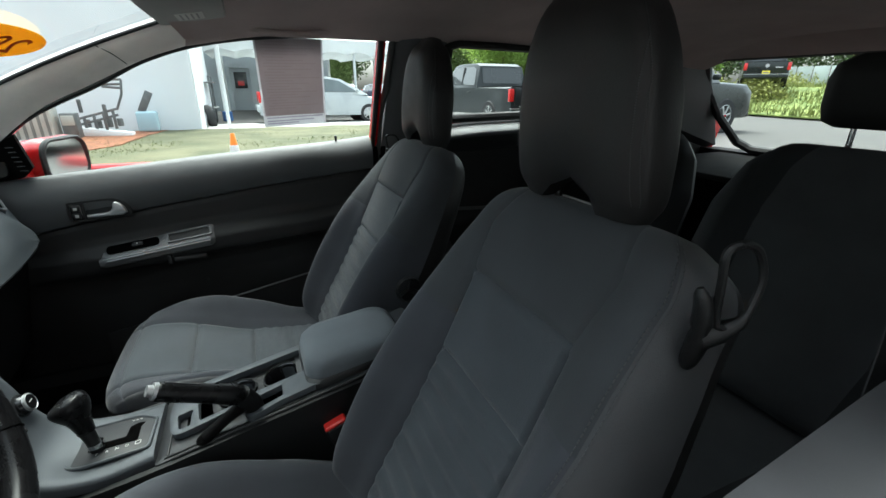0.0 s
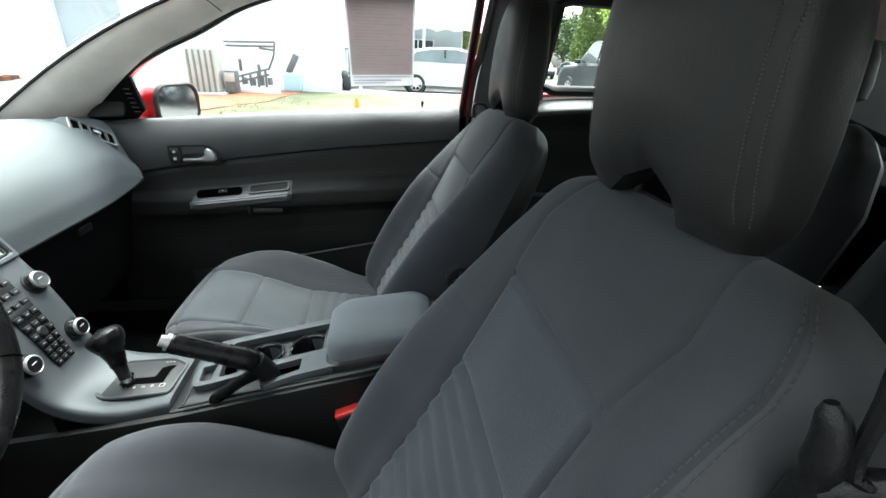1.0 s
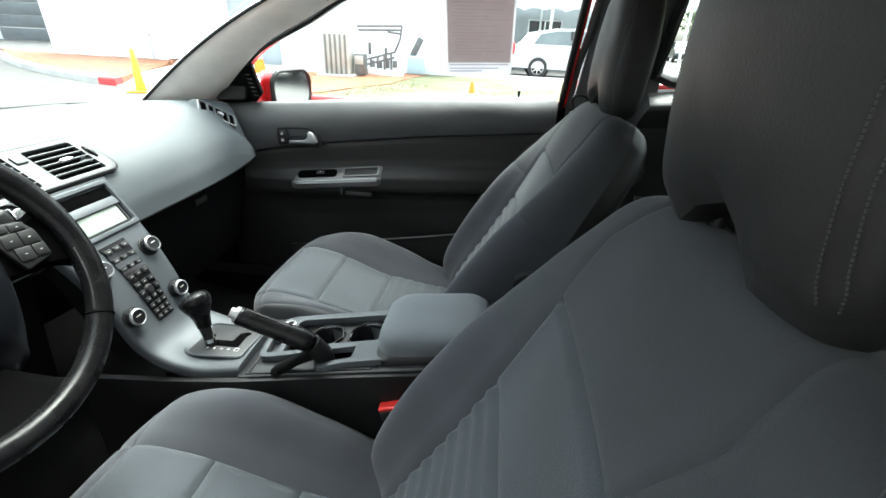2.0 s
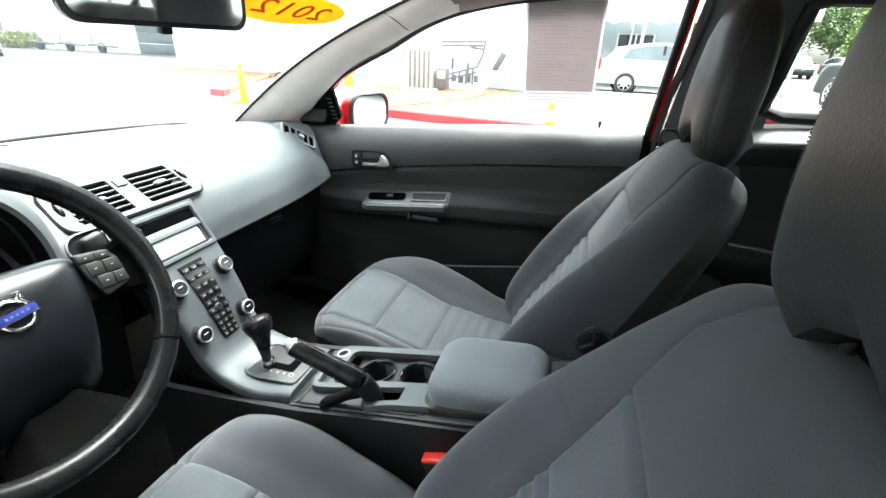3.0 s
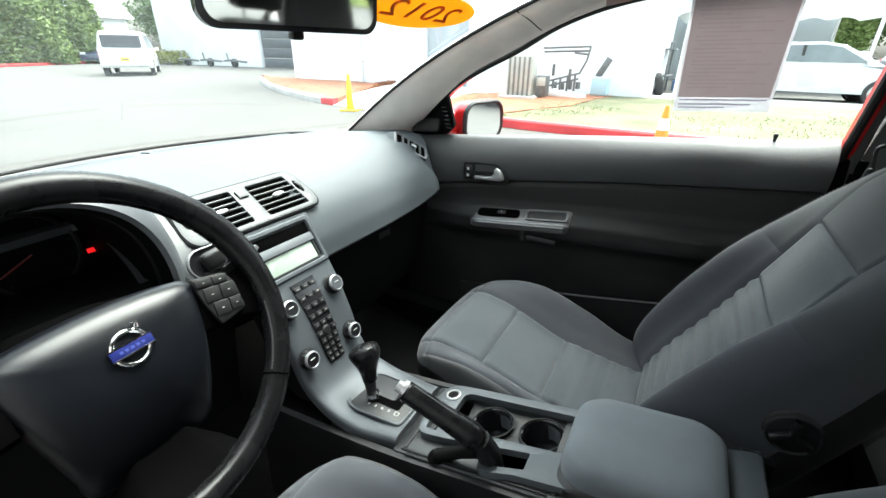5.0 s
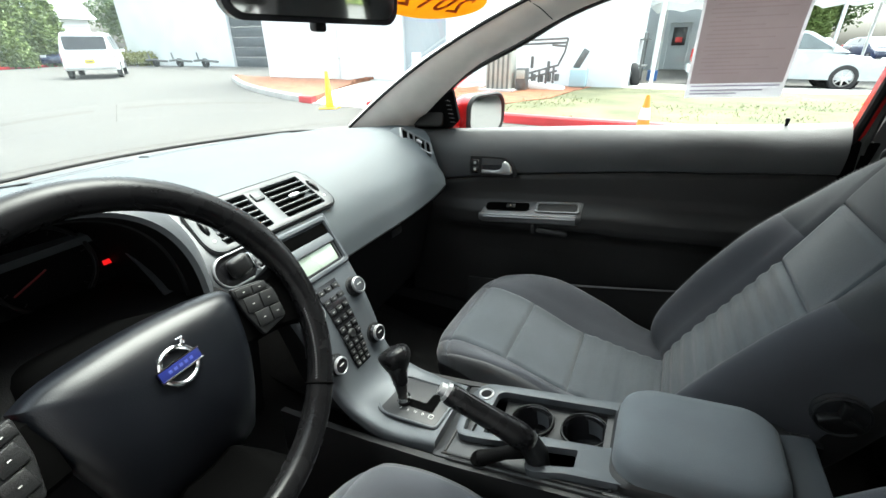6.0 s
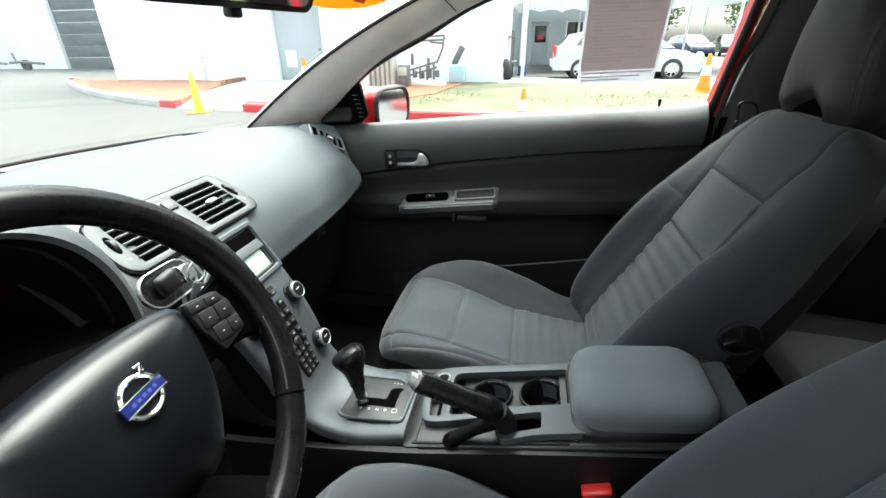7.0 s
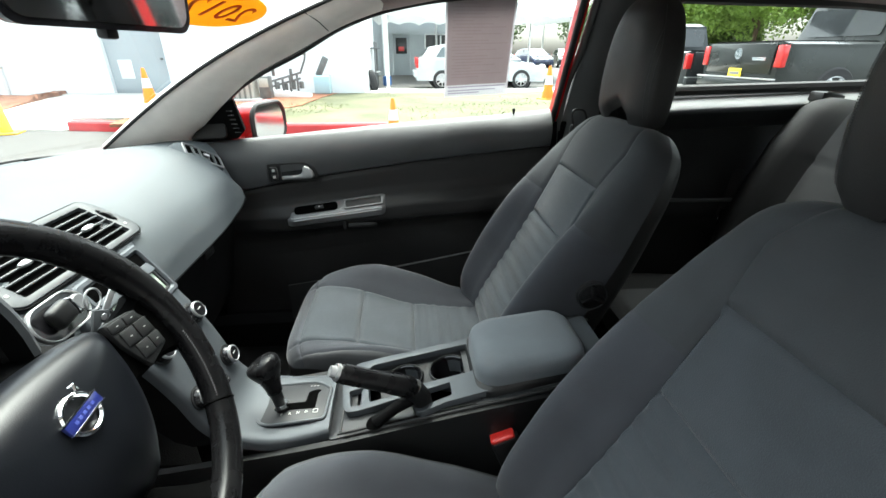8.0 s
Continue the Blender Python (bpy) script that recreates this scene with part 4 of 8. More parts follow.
def dash_pt(x, v):
    """The dashboard's top and face: x across, v from the windscreen to the lower edge."""
    if x < -0.172:
        v *= 0.5
    s = max(0.0, min(60.0, v * 60))
    k = min(int(s), 59)
    p = DP[k].lerp(DP[k + 1], s - k)
    side = max(0.0, x - 0.30)
    y = p.y + 0.23 * side * side * v - 0.57 * x * x * (1 - v) ** 2
    z = p.z + 0.02 * max(0.0, x - 0.45) * v - 0.02 * (1 - math.exp(-max(0.0, x - 0.5) * 6)) * (1 - v)
    if x > 0.50:
        z -= 0.050 * min(1.3, ((x - 0.50) / 0.13)) ** 1.6 * lerp([(0, 0.0), (0.42, 0.10), (0.50, 0.30), (0.64, 1.0), (0.84, 0.82), (1, 0.0)], v)
    return Vector((x, y, z))


part("top_pad", sheet(lambda u, v: dash_pt(-0.69 + (0.69 + lerp([(0, 0.70), (0.5, 0.685), (0.75, 0.662), (1, 0.655)], v)) * u, v), 90, 60, 0.012), M_DASH, dash, "grey-green grained top pad")
part("screen_panel", sheet(lambda u, v: dash_pt(-0.66 + 1.29 * u, 0.0) + Vector((0, -0.01 + 0.07 * v, -0.006 - 0.026 * v)), 40, 4, 0.006), M_DASH, dash, "narrow panel at the foot of the windscreen")
part("screen_seal", tube([dash_pt(-0.66 + 1.31 * k / 40, 0.0) + Vector((0, 0.004, 0.006)) for k in range(41)], 0.0045, 8), M_RUBBER, dash, "black seal at the foot of the windscreen")
part("lower_edge", tube([dash_pt(-0.12 + 0.772 * k / 24, 1.0) + Vector((0, 0.006, -0.002)) for k in range(25)], 0.007, 8), M_MATTE, dash)
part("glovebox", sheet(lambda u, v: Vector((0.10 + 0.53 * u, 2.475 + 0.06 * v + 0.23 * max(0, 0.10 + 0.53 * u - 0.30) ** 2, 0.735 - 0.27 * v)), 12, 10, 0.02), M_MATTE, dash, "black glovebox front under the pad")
part("glovebox_catch", box((0.05, 0.012, 0.02), at(0.36, 2.482, 0.70), 0.004), M_PLASTIC, dash)
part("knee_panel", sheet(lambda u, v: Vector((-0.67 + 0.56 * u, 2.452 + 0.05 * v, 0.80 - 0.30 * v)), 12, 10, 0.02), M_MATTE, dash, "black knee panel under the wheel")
for xa, xb in ((-0.58, 0.025), (0.058, 0.42)):
    part("demister_strip", loft([[dash_pt(x, v) + Vector((0, 0, up)) for v, up in ((0.085, 0.0005), (0.090, 0.003), (0.125, 0.003), (0.130, 0.0005))] for x in [xa + (xb - xa) * k / 16 for k in range(17)]]), M_DASH, dash, "raised demister strip")
    part("demister_slot", tube([dash_pt(xa + 0.012 + (xb - xa - 0.024) * k / 16, 0.120) + Vector((0, 0, 0.0025)) for k in range(17)], 0.0035, 6, flat=0.4), M_PLASTIC, dash, "long black demister slot")

# side vent beside the door, its grille turned towards the seats
def on_pad(x, y):
    return min((dash_pt(x, k / 200) for k in range(201)), key=lambda p: abs(p.y - y))


VA, VB = on_pad(0.552, 2.577) + Vector((0, 0, 0.002)), on_pad(0.650, 2.530) + Vector((0, 0, 0.004))
vn = Vector((0.0, -0.82, 0.57))
mv = basis((VA + VB) / 2 + vn * 0.0068, VB - VA, vn.cross(VB - VA))
svent = part("side_vent", ring_plate(rrect(0.128, 0.050, 0.012), rrect(0.110, 0.034, 0.006), 0.006, mv @ pose(0, 0, -0.002), 0.002), M_GREYTRIM, dash, "satin side air vent frame")
part("vent_wall", loft([[mv @ Vector((x * k, y * q, z)) for x, y in rrect(0.128, 0.050, 0.012)] for k, q, z in ((1.0, 1.0, 0.0), (1.10, 1.35, -0.014), (1.16, 1.5, -0.04))], cap=False), M_DASH, svent)
# shallow plate; the duct's inner shade is in its colour
part("vent_back", plate(rrect(0.112, 0.036, 0.006), 0.001, mv @ pose(0, 0, 0.0005)), M_SHADEBLACK, svent)
for k in range(4):
    part("slat", box((0.0045, 0.034, 0.006), mv @ pose(-0.034 + 0.0225 * k, 0, 0.0035, 0, 15, 0), 0.001), M_SLAT, svent)
part("thumb_tab", box((0.020, 0.009, 0.006), mv @ pose(0.006, 0, 0.0065), 0.002), M_SILVER, svent, "small silver thumb tab")

# pair of centre vents in one housing
mc = basis((0.012, 2.522, 0.8745), (1, 0, 0), (0, 0.071, 0.049))
mc = mc @ pose(0, 0, 0.0030)
VC = -0.010
VH = rounded([(-0.124, 0.053), (0.124, 0.053), (0.136, 0.038), (0.144, -0.018), (0.142, -0.038), (0.130, -0.049), (-0.130, -0.049), (-0.142, -0.038), (-0.144, -0.018), (-0.136, 0.038)], 0.012, 3)
CELLS = {}
for sg in (-1, 1):
    w = 0.0465
    cell = rounded([(-w, 0.041), (w, 0.041), (w + 0.007 * (sg > 0), -0.038), (-w - 0.007 * (sg < 0), -0.038)], 0.004, 3)
    CELLS[sg] = [(x + VC + sg * 0.064, y) for x, y in cell]
hous = part("vent_housing", holed_plate([(x + VC, y) for x, y in VH], list(CELLS.values()), 0.012, mc @ pose(0, 0, -0.008), 0.0014), M_VENT, dash, "grey housing of the centre vents")
part("housing_gap", tube([mc @ Vector((x * 1.012 + VC, y * 1.03, 0.0006)) for x, y in VH], 0.0016, 6, loop=True), M_MATTE, hous, "dark gap round the housing")
for sg in (-1, 1):
    cx = VC + sg * 0.064
    # plate close under the slats, coloured with the shade of a deep duct
    part("vent_back", plate([(cx + (x - cx) * 1.04, y * 1.04) for x, y in CELLS[sg]], 0.001, mc @ pose(0, 0, -0.0045)), M_SHADEBLACK, hous)
    for k in range(5):
        part("slat", box((0.094 + 0.004 * (k < 3), 0.0026, 0.0055), mc @ pose(cx + sg * 0.0020, -0.0255 + 0.0136 * k, 0.0012, 18, 0, 0), 0.0008), M_SLAT, hous)
    tab = [(0.014 * math.cos(a), 0.0045 * math.sin(a)) for a in [2 * math.pi * k / 20 for k in range(20)]]
    part("thumb_tab", plate(tab, 0.006, mc @ pose(cx + 0.004, 0.002, 0.0015), 0.002), M_SILVER, hous, "small silver thumb tab")
part("hazard_button", box((0.021, 0.019, 0.005), mc @ pose(VC, 0.026, 0.0055), 0.002), M_VENT, hous, "grey hazard button")
part("hazard_mark", box((0.007, 0.0012, 0.0006), mc @ pose(VC, 0.0235, 0.0083)), M_BAR, hous)
for sg in (-1, 1):
    well = [(0.0055 * math.cos(a), 0.017 * math.sin(a)) for a in [2 * math.pi * k / 20 for k in range(20)]]
    mt = mc @ pose(VC + sg * 0.1245, 0.006, 0.0042, 0, 0, sg * 8)
    part("thumbwheel_slot", plate(well, 0.0008, mt), M_SHADEBLACK, hous)
    part("thumbwheel", cyl(0.014, 0.007, mt @ pose(0, 0, -0.008, 0, 90, 0) @ pose(0, 0, -0.0035), 20, bevel=0.001), M_PLASTIC, hous, "ribbed black thumbwheel")
    part("wheel_mark", box((0.004, 0.004, 0.0008), mc @ pose(VC + sg * 0.128, -0.024, 0.0045)), M_WHITEMARK, hous)

# instrument binnacle
def arch(k, n, grow, y, drop):
    t = math.pi * (1.0 - k / n)
    ct, st = math.cos(t), math.sin(t)
    x = -0.368 + (0.148 + grow) * math.copysign(abs(ct) ** 0.75, ct)
    z = 0.838 + (0.142 + grow - drop) * max(0.0, st) ** 0.75
    return Vector((x, y, z))


rows = []
for grow, y, drop in ((-0.014, 2.615, 0.012), (0.0, 2.425, 0.0), (0.005, 2.412, 0.0), (0.012, 2.41, 0.002), (0.022, 2.418, 0.006), (0.036, 2.44, 0.014), (0.058, 2.50, 0.042), (0.080, 2.60, 0.090), (0.085, 2.74, 0.150)):
    rows.append([arch(k, 32, grow, y + 0.02 * math.sin(math.pi * k / 32) * (y < 2.46), drop) for k in range(33)])
part("hood_lining", loft(rows[:3], cap=False, closed=False), M_MATTE, dash, "black lining of the hood")
hood = part("instrument_hood", loft(rows[2:], cap=False, closed=False), M_HOOD, dash, "dark grey hood over the instruments")
part("hood_lip", tube([p + Vector((0, 0.012, 0)) for p in rows[1]], 0.004, 6), M_PLASTIC, hood)
part("binnacle_floor", sheet(lambda u, v: Vector((-0.545 + 0.36 * u, 2.40 + 0.22 * v, 0.842 - 0.012 * (1 - v))), 8, 4, 0.01), M_MATTE, dash)
part("cluster_face", plate([(x, y) for x, y in rrect(0.35, 0.15, 0.05, 6)], 0.004, basis((-0.365, 2.600, 0.900), (1, 0, 0), (0, 0.25, 1))), M_MATTE, dash, "black instrument face")
mf = basis((-0.365, 2.596, 0.900), (1, 0, 0), (0, 0.25, 1))
for cx in (-0.085, 0.062):
    dial = part("dial", ring_plate([(0.058 * math.cos(a), 0.058 * math.sin(a)) for a in [2 * math.pi * k / 40 for k in range(40)]], [(0.053 * math.cos(a), 0.053 * math.sin(a)) for a in [2 * math.pi * k / 40 for k in range(40)]], 0.006, mf @ pose(cx, -0.02, 0), 0.001), M_PLASTIC, dash, "round dial ring")
    part("needle", box((0.045, 0.002, 0.002), mf @ pose(cx, -0.02, 0.004, 0, 0, 205) @ pose(0.022, 0, 0)), M_NEEDLE, dial, "thin red needle")
    for k in range(11):
        a = radians(225 - 27 * k)
        part("tick", box((0.005, 0.0010, 0.0008), mf @ pose(cx + 0.048 * math.cos(a), 0.048 * math.sin(a) - 0.02, 0.001, 0, 0, math.degrees(a))), M_PLASTIC, dial)
part("warning_lamp", box((0.011, 0.007, 0.002), mf @ pose(0.128, -0.038, 0.004), 0.001), M_LAMPRED, dash, "small lit red warning lamp")
part("cluster_strip", box((0.010, 0.055, 0.003), mf @ pose(0.152, -0.036, 0.004), 0.001), M_PLASTIC, dash)

part("flank", sheet(lambda u, v: Vector((-0.232 + 0.122 * u, *dash_pt(max(-0.171, -0.232 + 0.122 * u), 0.38 + 0.62 * v).yz)) + Vector((0, -0.002, 0.003)), 8, 20, 0.004), M_HOOD, dash, "grey flank between hood and vents")

# ignition slot beside the column
mg = basis((-0.150, 2.440, 0.840), (1, 0, 0), (0, 0.45, 0.9))
slot = rrect(0.088, 0.050, 0.0245, 8)
ign = part("ignition_ring", ring_plate(slot, [(x * 0.93, y * 0.90) for x, y in slot], 0.007, mg @ pose(0.014, 0, 0), 0.002), M_SILVER, dash, "bright ring round the ignition slot")
part("ignition_face", plate([(x * 0.95, y * 0.92) for x, y in slot], 0.003, mg @ pose(0.014, 0, 0)), M_BLACKGLOSS, ign)
part("key_fob", box((0.036, 0.030, 0.016), mg @ pose(0.008, 0.002, 0.012, 10, -6, 8), 0.008, 3), M_PLASTIC, ign, "black key fob in the slot")
part("fob_edge", box((0.003, 0.027, 0.013), mg @ pose(0.027, 0.002, 0.013, 10, -6, 8), 0.0015), M_CHROME, ign, "bright end of the fob")
part("start_button", lathe([(0.0, 0.010), (0.010, 0.010), (0.0125, 0.008), (0.013, 0.0)], mg @ pose(0.044, 0, 0), 24), M_GREYTRIM, ign, "round grey start button")
part("key_ring", tube([mg @ Vector((0.036 + 0.015 * math.cos(a), -0.004 + 0.013 * math.sin(a), 0.032 + 0.006 * math.sin(a))) for a in [2 * math.pi * k / 24 for k in range(24)]], 0.0013, 6, loop=True), M_SILVER, ign, "steel key ring")
part("key_tag", box((0.026, 0.042, 0.004), mg @ pose(0.010, -0.034, 0.036, 26, 8, -28), 0.0015), M_VENT, ign, "small grey key tag")
for k in range(3):
    part("tag_button", cyl(0.0045, 0.0022, mg @ pose(0.010, -0.034, 0.036, 26, 8, -28) @ pose(0.002, -0.012 + 0.012 * k, 0.0018), 12, bevel=0.0006), M_SILVER, ign)
part("key_blade", box((0.009, 0.048, 0.0025), mg @ pose(0.046, -0.018, 0.036, 20, 8, -52), 0.0008), M_SILVER, ign, "bright key blade")

# ---- steering wheel ----
WC = Vector((-0.348, 2.283, 0.8565))
RW = 0.182
mw = basis(WC, (0.9993, 0.038, 0), (0, 0.432, 0.902))
wheel = thing("steering_wheel", WC, "black leather steering wheel with buttons and a round badge", "steering wheel")
wup = mw.to_3x3() @ Vector((0, 0, 1))


def wheel_pt(r, a, z):
    return mw @ Vector((r * math.cos(radians(a)), r * math.sin(radians(a)), z))


# the rim: fatter at ten and two, thinner between
fat = [0.0165 + 0.0016 * math.exp(-((((a * 5 - 28) + 180) % 360 - 180) / 20) ** 2) + 0.0016 * math.exp(-((((a * 5 - 152) + 180) % 360 - 180) / 20) ** 2) for a in range(72)]
part("rim", tube([wheel_pt(RW, a * 5, 0.0) for a in range(72)], fat, 16, loop=True, up=wup), M_LEATHER, wheel, "grained leather rim")
for a0 in (-40, 220):
    part("rim_seam", tube([wheel_pt(RW + 0.0166 * math.cos(t), a0, 0.0166 * math.sin(t)) for t in [2 * math.pi * k / 20 for k in range(20)]], 0.0012, 5, loop=True), M_SHADEBLACK, wheel)
for sgn in (1, -1):
    for k in range(30):
        a = -38 + 30 * k / 29
        q = Vector((sgn * (RW - 0.0135) * math.cos(radians(a)), (RW - 0.0135) * math.sin(radians(a)), 0.0098))
        part("stitch", box((0.0034, 0.0011, 0.0011), mw @ Matrix.Translation(q) @ pose(0, 0, 0, 0, 0, a * sgn + 25)), M_STITCH, wheel)
HUB = mw @ pose(0.004, -0.002, 0.018)
pad = [(-0.100, 0.046), (-0.070, 0.056), (0.0, 0.061), (0.070, 0.056), (0.100, 0.046), (0.099, 0.020), (0.090, -0.020), (0.081, -0.060), (0.072, -0.098), (0.062, -0.124), (0.0, -0.134), (-0.062, -0.124), (-0.072, -0.098), (-0.081, -0.060), (-0.090, -0.020), (-0.099, 0.020)]
ps = [p.xy for p in spline([(x, y, 0) for x, y in pad + pad[:1]], 65)][:-1]


def hub_z(y):
    return -3.0 * min(0.0, y - 0.005) ** 2 - 5.0 * max(0.0, y - 0.025) ** 2


rows = []
for k, z in ((0.98, -0.060), (1.0, -0.044), (0.992, -0.033), (0.965, -0.026), (0.91, -0.021), (0.80, -0.017), (0.60, -0.013), (0.35, -0.011), (0.12, -0.0105)):
    rows.append([HUB @ Vector((x * k, y * k - 0.002, z + hub_z(y * k))) for x, y in ps])
airbag = part("airbag_cover", loft(rows), M_AIRBAG, wheel, "dark soft hub cover")
part("hub_back", loft([[HUB @ Vector((x * k, y * k - 0.004, z + hub_z(y * k))) for x, y in ps] for k, z in ((0.97, -0.05), (0.9, -0.078), (0.5, -0.095))]), M_MATTE, wheel)
for sgn in (1, -1):
    # side spoke: a padded web from the hub's flank out to the rim
    ring_s = []
    for k in range(13):
        t = k / 12
        r = 0.088 + (0.176 - 0.088) * t
        hi, lo = 0.036 - 0.004 * t + 0.012 * t ** 4, -0.026 - 0.006 * t - 0.016 * t ** 4
        z = -0.012 + 0.006 * t
        ring_s.append([mw @ Vector((sgn * r, y, zz)) for y, zz in ((hi, z - 0.022), (hi + 0.002, z - 0.006), (hi - 0.005, z + 0.003), (0.5 * (hi + lo), z + 0.006), (lo + 0.006, z + 0.003), (lo, z - 0.006), (lo + 0.003, z - 0.022))])
    part("spoke", loft(ring_s), M_SPOKESHADE, wheel, "padded side spoke, its shade put into the colour")
    mk = mw @ pose(sgn * 0.121, 0.009, -0.0035, 0, -sgn * 4, 0)
    blk = rounded([(-0.022, 0.034), (0.018, 0.026), (0.026, 0.010), (0.024, -0.026), (-0.012, -0.032), (-0.020, 0.0)], 0.004, 2)
    keys = part("button_block", plate(blk if sgn > 0 else [(-x, y) for x, y in blk][::-1], 0.006, mk, 0.002), M_PLASTIC, wheel, "black button block")
    for bx, by, bw, bh in ((-0.0105, 0.0240, 0.0195, 0.0105), (0.0098, 0.0205, 0.0185, 0.0105), (-0.0068, 0.0070, 0.0190, 0.0185), (0.0135, 0.0042, 0.0190, 0.0185), (-0.0030, -0.0130, 0.0190, 0.0185), (0.0150, -0.0150, 0.0155, 0.0165)):
        b = part("button", box((bw, bh, 0.004), mk @ pose(sgn * bx, by, 0.0058, 0, 0, -sgn * 8), 0.0016), M_PLASTIC, keys)
        part("mark", box((0.0026, 0.0009, 0.0005), mk @ pose(sgn * bx, by, 0.0080, 0, 0, -sgn * 8)), M_WHITEMARK, b)
# one broad lower spoke, running into the rim with a hollow at each side
fan = []
for k in range(25):
    a = -67 - 46 * k / 24
    e = min(1.0, k / 5.0, (24 - k) / 5.0)
    h = math.sin(0.5 * math.pi * e)
    r0 = 0.112 + 0.050 * (1 - h)
    low = 0.012 * (1 - h)
    prof = [(r0 + (0.190 - r0) * t, z) for t, z in ((0.0, -0.030 - low), (0.2, -0.026 - low), (0.42, -0.019 - low), (0.60, -0.010 - 0.8 * low), (0.74, 0.001 - 0.4 * low), (0.84, 0.0085), (0.93, 0.0105), (1.0, 0.002), (0.92, -0.012), (0.5, -0.050), (0.0, -0.062))]
    fan.append([wheel_pt(r, a, z) for r, z in prof])
# its black holds the shade under the hub, not only the leather
part("lower_spoke", loft(fan), M_SPOKESHADE, wheel, "broad black leather lower spoke, shade painted into its colour")
BAR = 2
# round badge: ring, arrow and a slanting blue bar
mb = HUB @ pose(0.007, 0.008, -0.0115)
badge = part("badge", ring_plate([(0.0195 * math.cos(a), 0.0195 * math.sin(a)) for a in [2 * math.pi * k / 40 for k in range(40)]], [(0.0152 * math.cos(a), 0.0152 * math.sin(a)) for a in [2 * math.pi * k / 40 for k in range(40)]], 0.005, mb, 0.0015), M_CHROME, wheel, "bright round badge with a blue bar")
part("badge_bar", box((0.042, 0.0105, 0.004), mb @ pose(0, 0, 0.004, 0, 0, BAR), 0.001), M_BLUE, badge, "blue enamel bar")
for dy in (-0.0057, 0.0057):
    part("bar_rim", box((0.043, 0.0010, 0.0045), mb @ pose(0, 0, 0.004, 0, 0, BAR) @ pose(0, dy, 0)), M_CHROME, badge)
for k in range(5):
    part("bar_print", box((0.0030, 0.0030, 0.0004), mb @ pose(0, 0, 0.0061, 0, 0, BAR) @ pose(-0.0110 + 0.0055 * k, 0, 0)), M_BLUEPRINT, badge)
part("badge_arrow", tube([mb @ Vector(p) for p in ((0.0085, 0.0220, 0.003), (0.0145, 0.0220, 0.003), (0.0147, 0.0160, 0.003))], 0.0014, 6), M_CHROME, badge)
part("arrow_shaft", tube([mb @ Vector(p) for p in ((0.0115, 0.0165, 0.003), (0.0148, 0.0222, 0.003))], 0.0015, 6), M_CHROME, badge)
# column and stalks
# shade behind the wheel is put into the shroud's black
part("column_shroud", loft([[Vector((-0.348 + x * k, y, z0 + z * k)) for x, z in rrect(0.14, 0.12, 0.04, 5)] for k, y, z0 in ((0.85, 2.315, 0.84), (1.0, 2.36, 0.825), (1.05, 2.47, 0.775))]), M_SHADEBLACK, wheel, "black column shroud, coloured as dark as its shade")

# ---- centre stack and console ----
STACK = spline([(0, 2.474, 0.845), (0, 2.430, 0.775), (0, 2.388, 0.712), (0, 2.358, 0.650), (0, 2.340, 0.600), (0, 2.314, 0.562), (0, 2.272, 0.543), (0, 2.215, 0.538), (0, 2.148, 0.546)], 49)


def stack_half(k):
    return soft([(0, 0.099), (12, 0.086), (22, 0.080), (29, 0.083), (34, 0.090), (40, 0.090), (45, 0.084), (48, 0.079)], k)


def stack_pt(x, s):
    """A place on the ski-slope panel: x across, s from its head (0) to its foot (48)."""
    k = min(int(s), 47)
    p = STACK[k].lerp(STACK[k + 1], s - k)
    return Vector((x, p.y, p.z))


def stack_at(x, s, up=0.0):
    """A frame on the panel: x across, y up the slope."""
    t = stack_pt(0, max(0, s - 0.6)) - stack_pt(0, min(48, s + 0.6))
    return basis(stack_pt(x, s), (1, 0, 0), t) @ pose(0, 0, up)


def s_of(z):
    return min(range(0, 361), key=lambda i: abs(stack_pt(0, i / 10).z - z)) / 10


console = thing("centre_console", (0, 2.15, 0.22), "graphite and black centre console with shifter and armrest", "centre console")
rows = []
for k in range(49):
    h = stack_half(k)
    w = h - soft([(0, 0), (26, 0), (34, 0.010), (48, 0.008)], k)
    m = stack_at(0, k)
    rows.append([m @ Vector((x, 0, z)) for x, z in ((-w, -0.022), (-w, -0.009), (-w + 0.0015, -0.004), (-w + 0.006, -0.0005), (-w + 0.02, 0.001), (0, 0.002), (h - 0.02, 0.001), (h - 0.006, -0.0005), (h - 0.0015, -0.004), (h, -0.009), (h, -0.022))])
slope = part("ski_slope_panel", loft(rows), M_STACK, console, "graphite panel sweeping from dash to shifter")
part("backing", loft([[Vector((x, p.y + 0.03, p.z - 0.012)) for x in (-0.07, 0.07)] + [Vector((x, p.y + 0.09, p.z - 0.02)) for x in (0.07, -0.07)] for p in STACK[2:36:4]]), M_MATTE, console)
# slot, display
m = stack_at(0.006, s_of(0.800), 0.0015)
head = part("radio_bezel", ring_plate(rrect(0.158, 0.102, 0.008), rrect(0.136, 0.080, 0.005), 0.008, m @ pose(0.001, -0.003, -0.001), 0.0035), M_STACK, slope, "raised bezel round the radio")
# flat strip that paints the shadow inside the radio recess
part("disc_slot", box((0.134, 0.022, 0.002), m @ pose(0.001, 0.024, 0.0015), 0.0006), M_SHADEBLACK, slope, "disc slot, its recess shade put into a black strip")
part("slot_lip", box((0.134, 0.018, 0.006), m @ pose(0.001, 0.004, 0.0035, -14, 0, 0), 0.002), M_STACK, slope, "sloping sill under the disc slot")
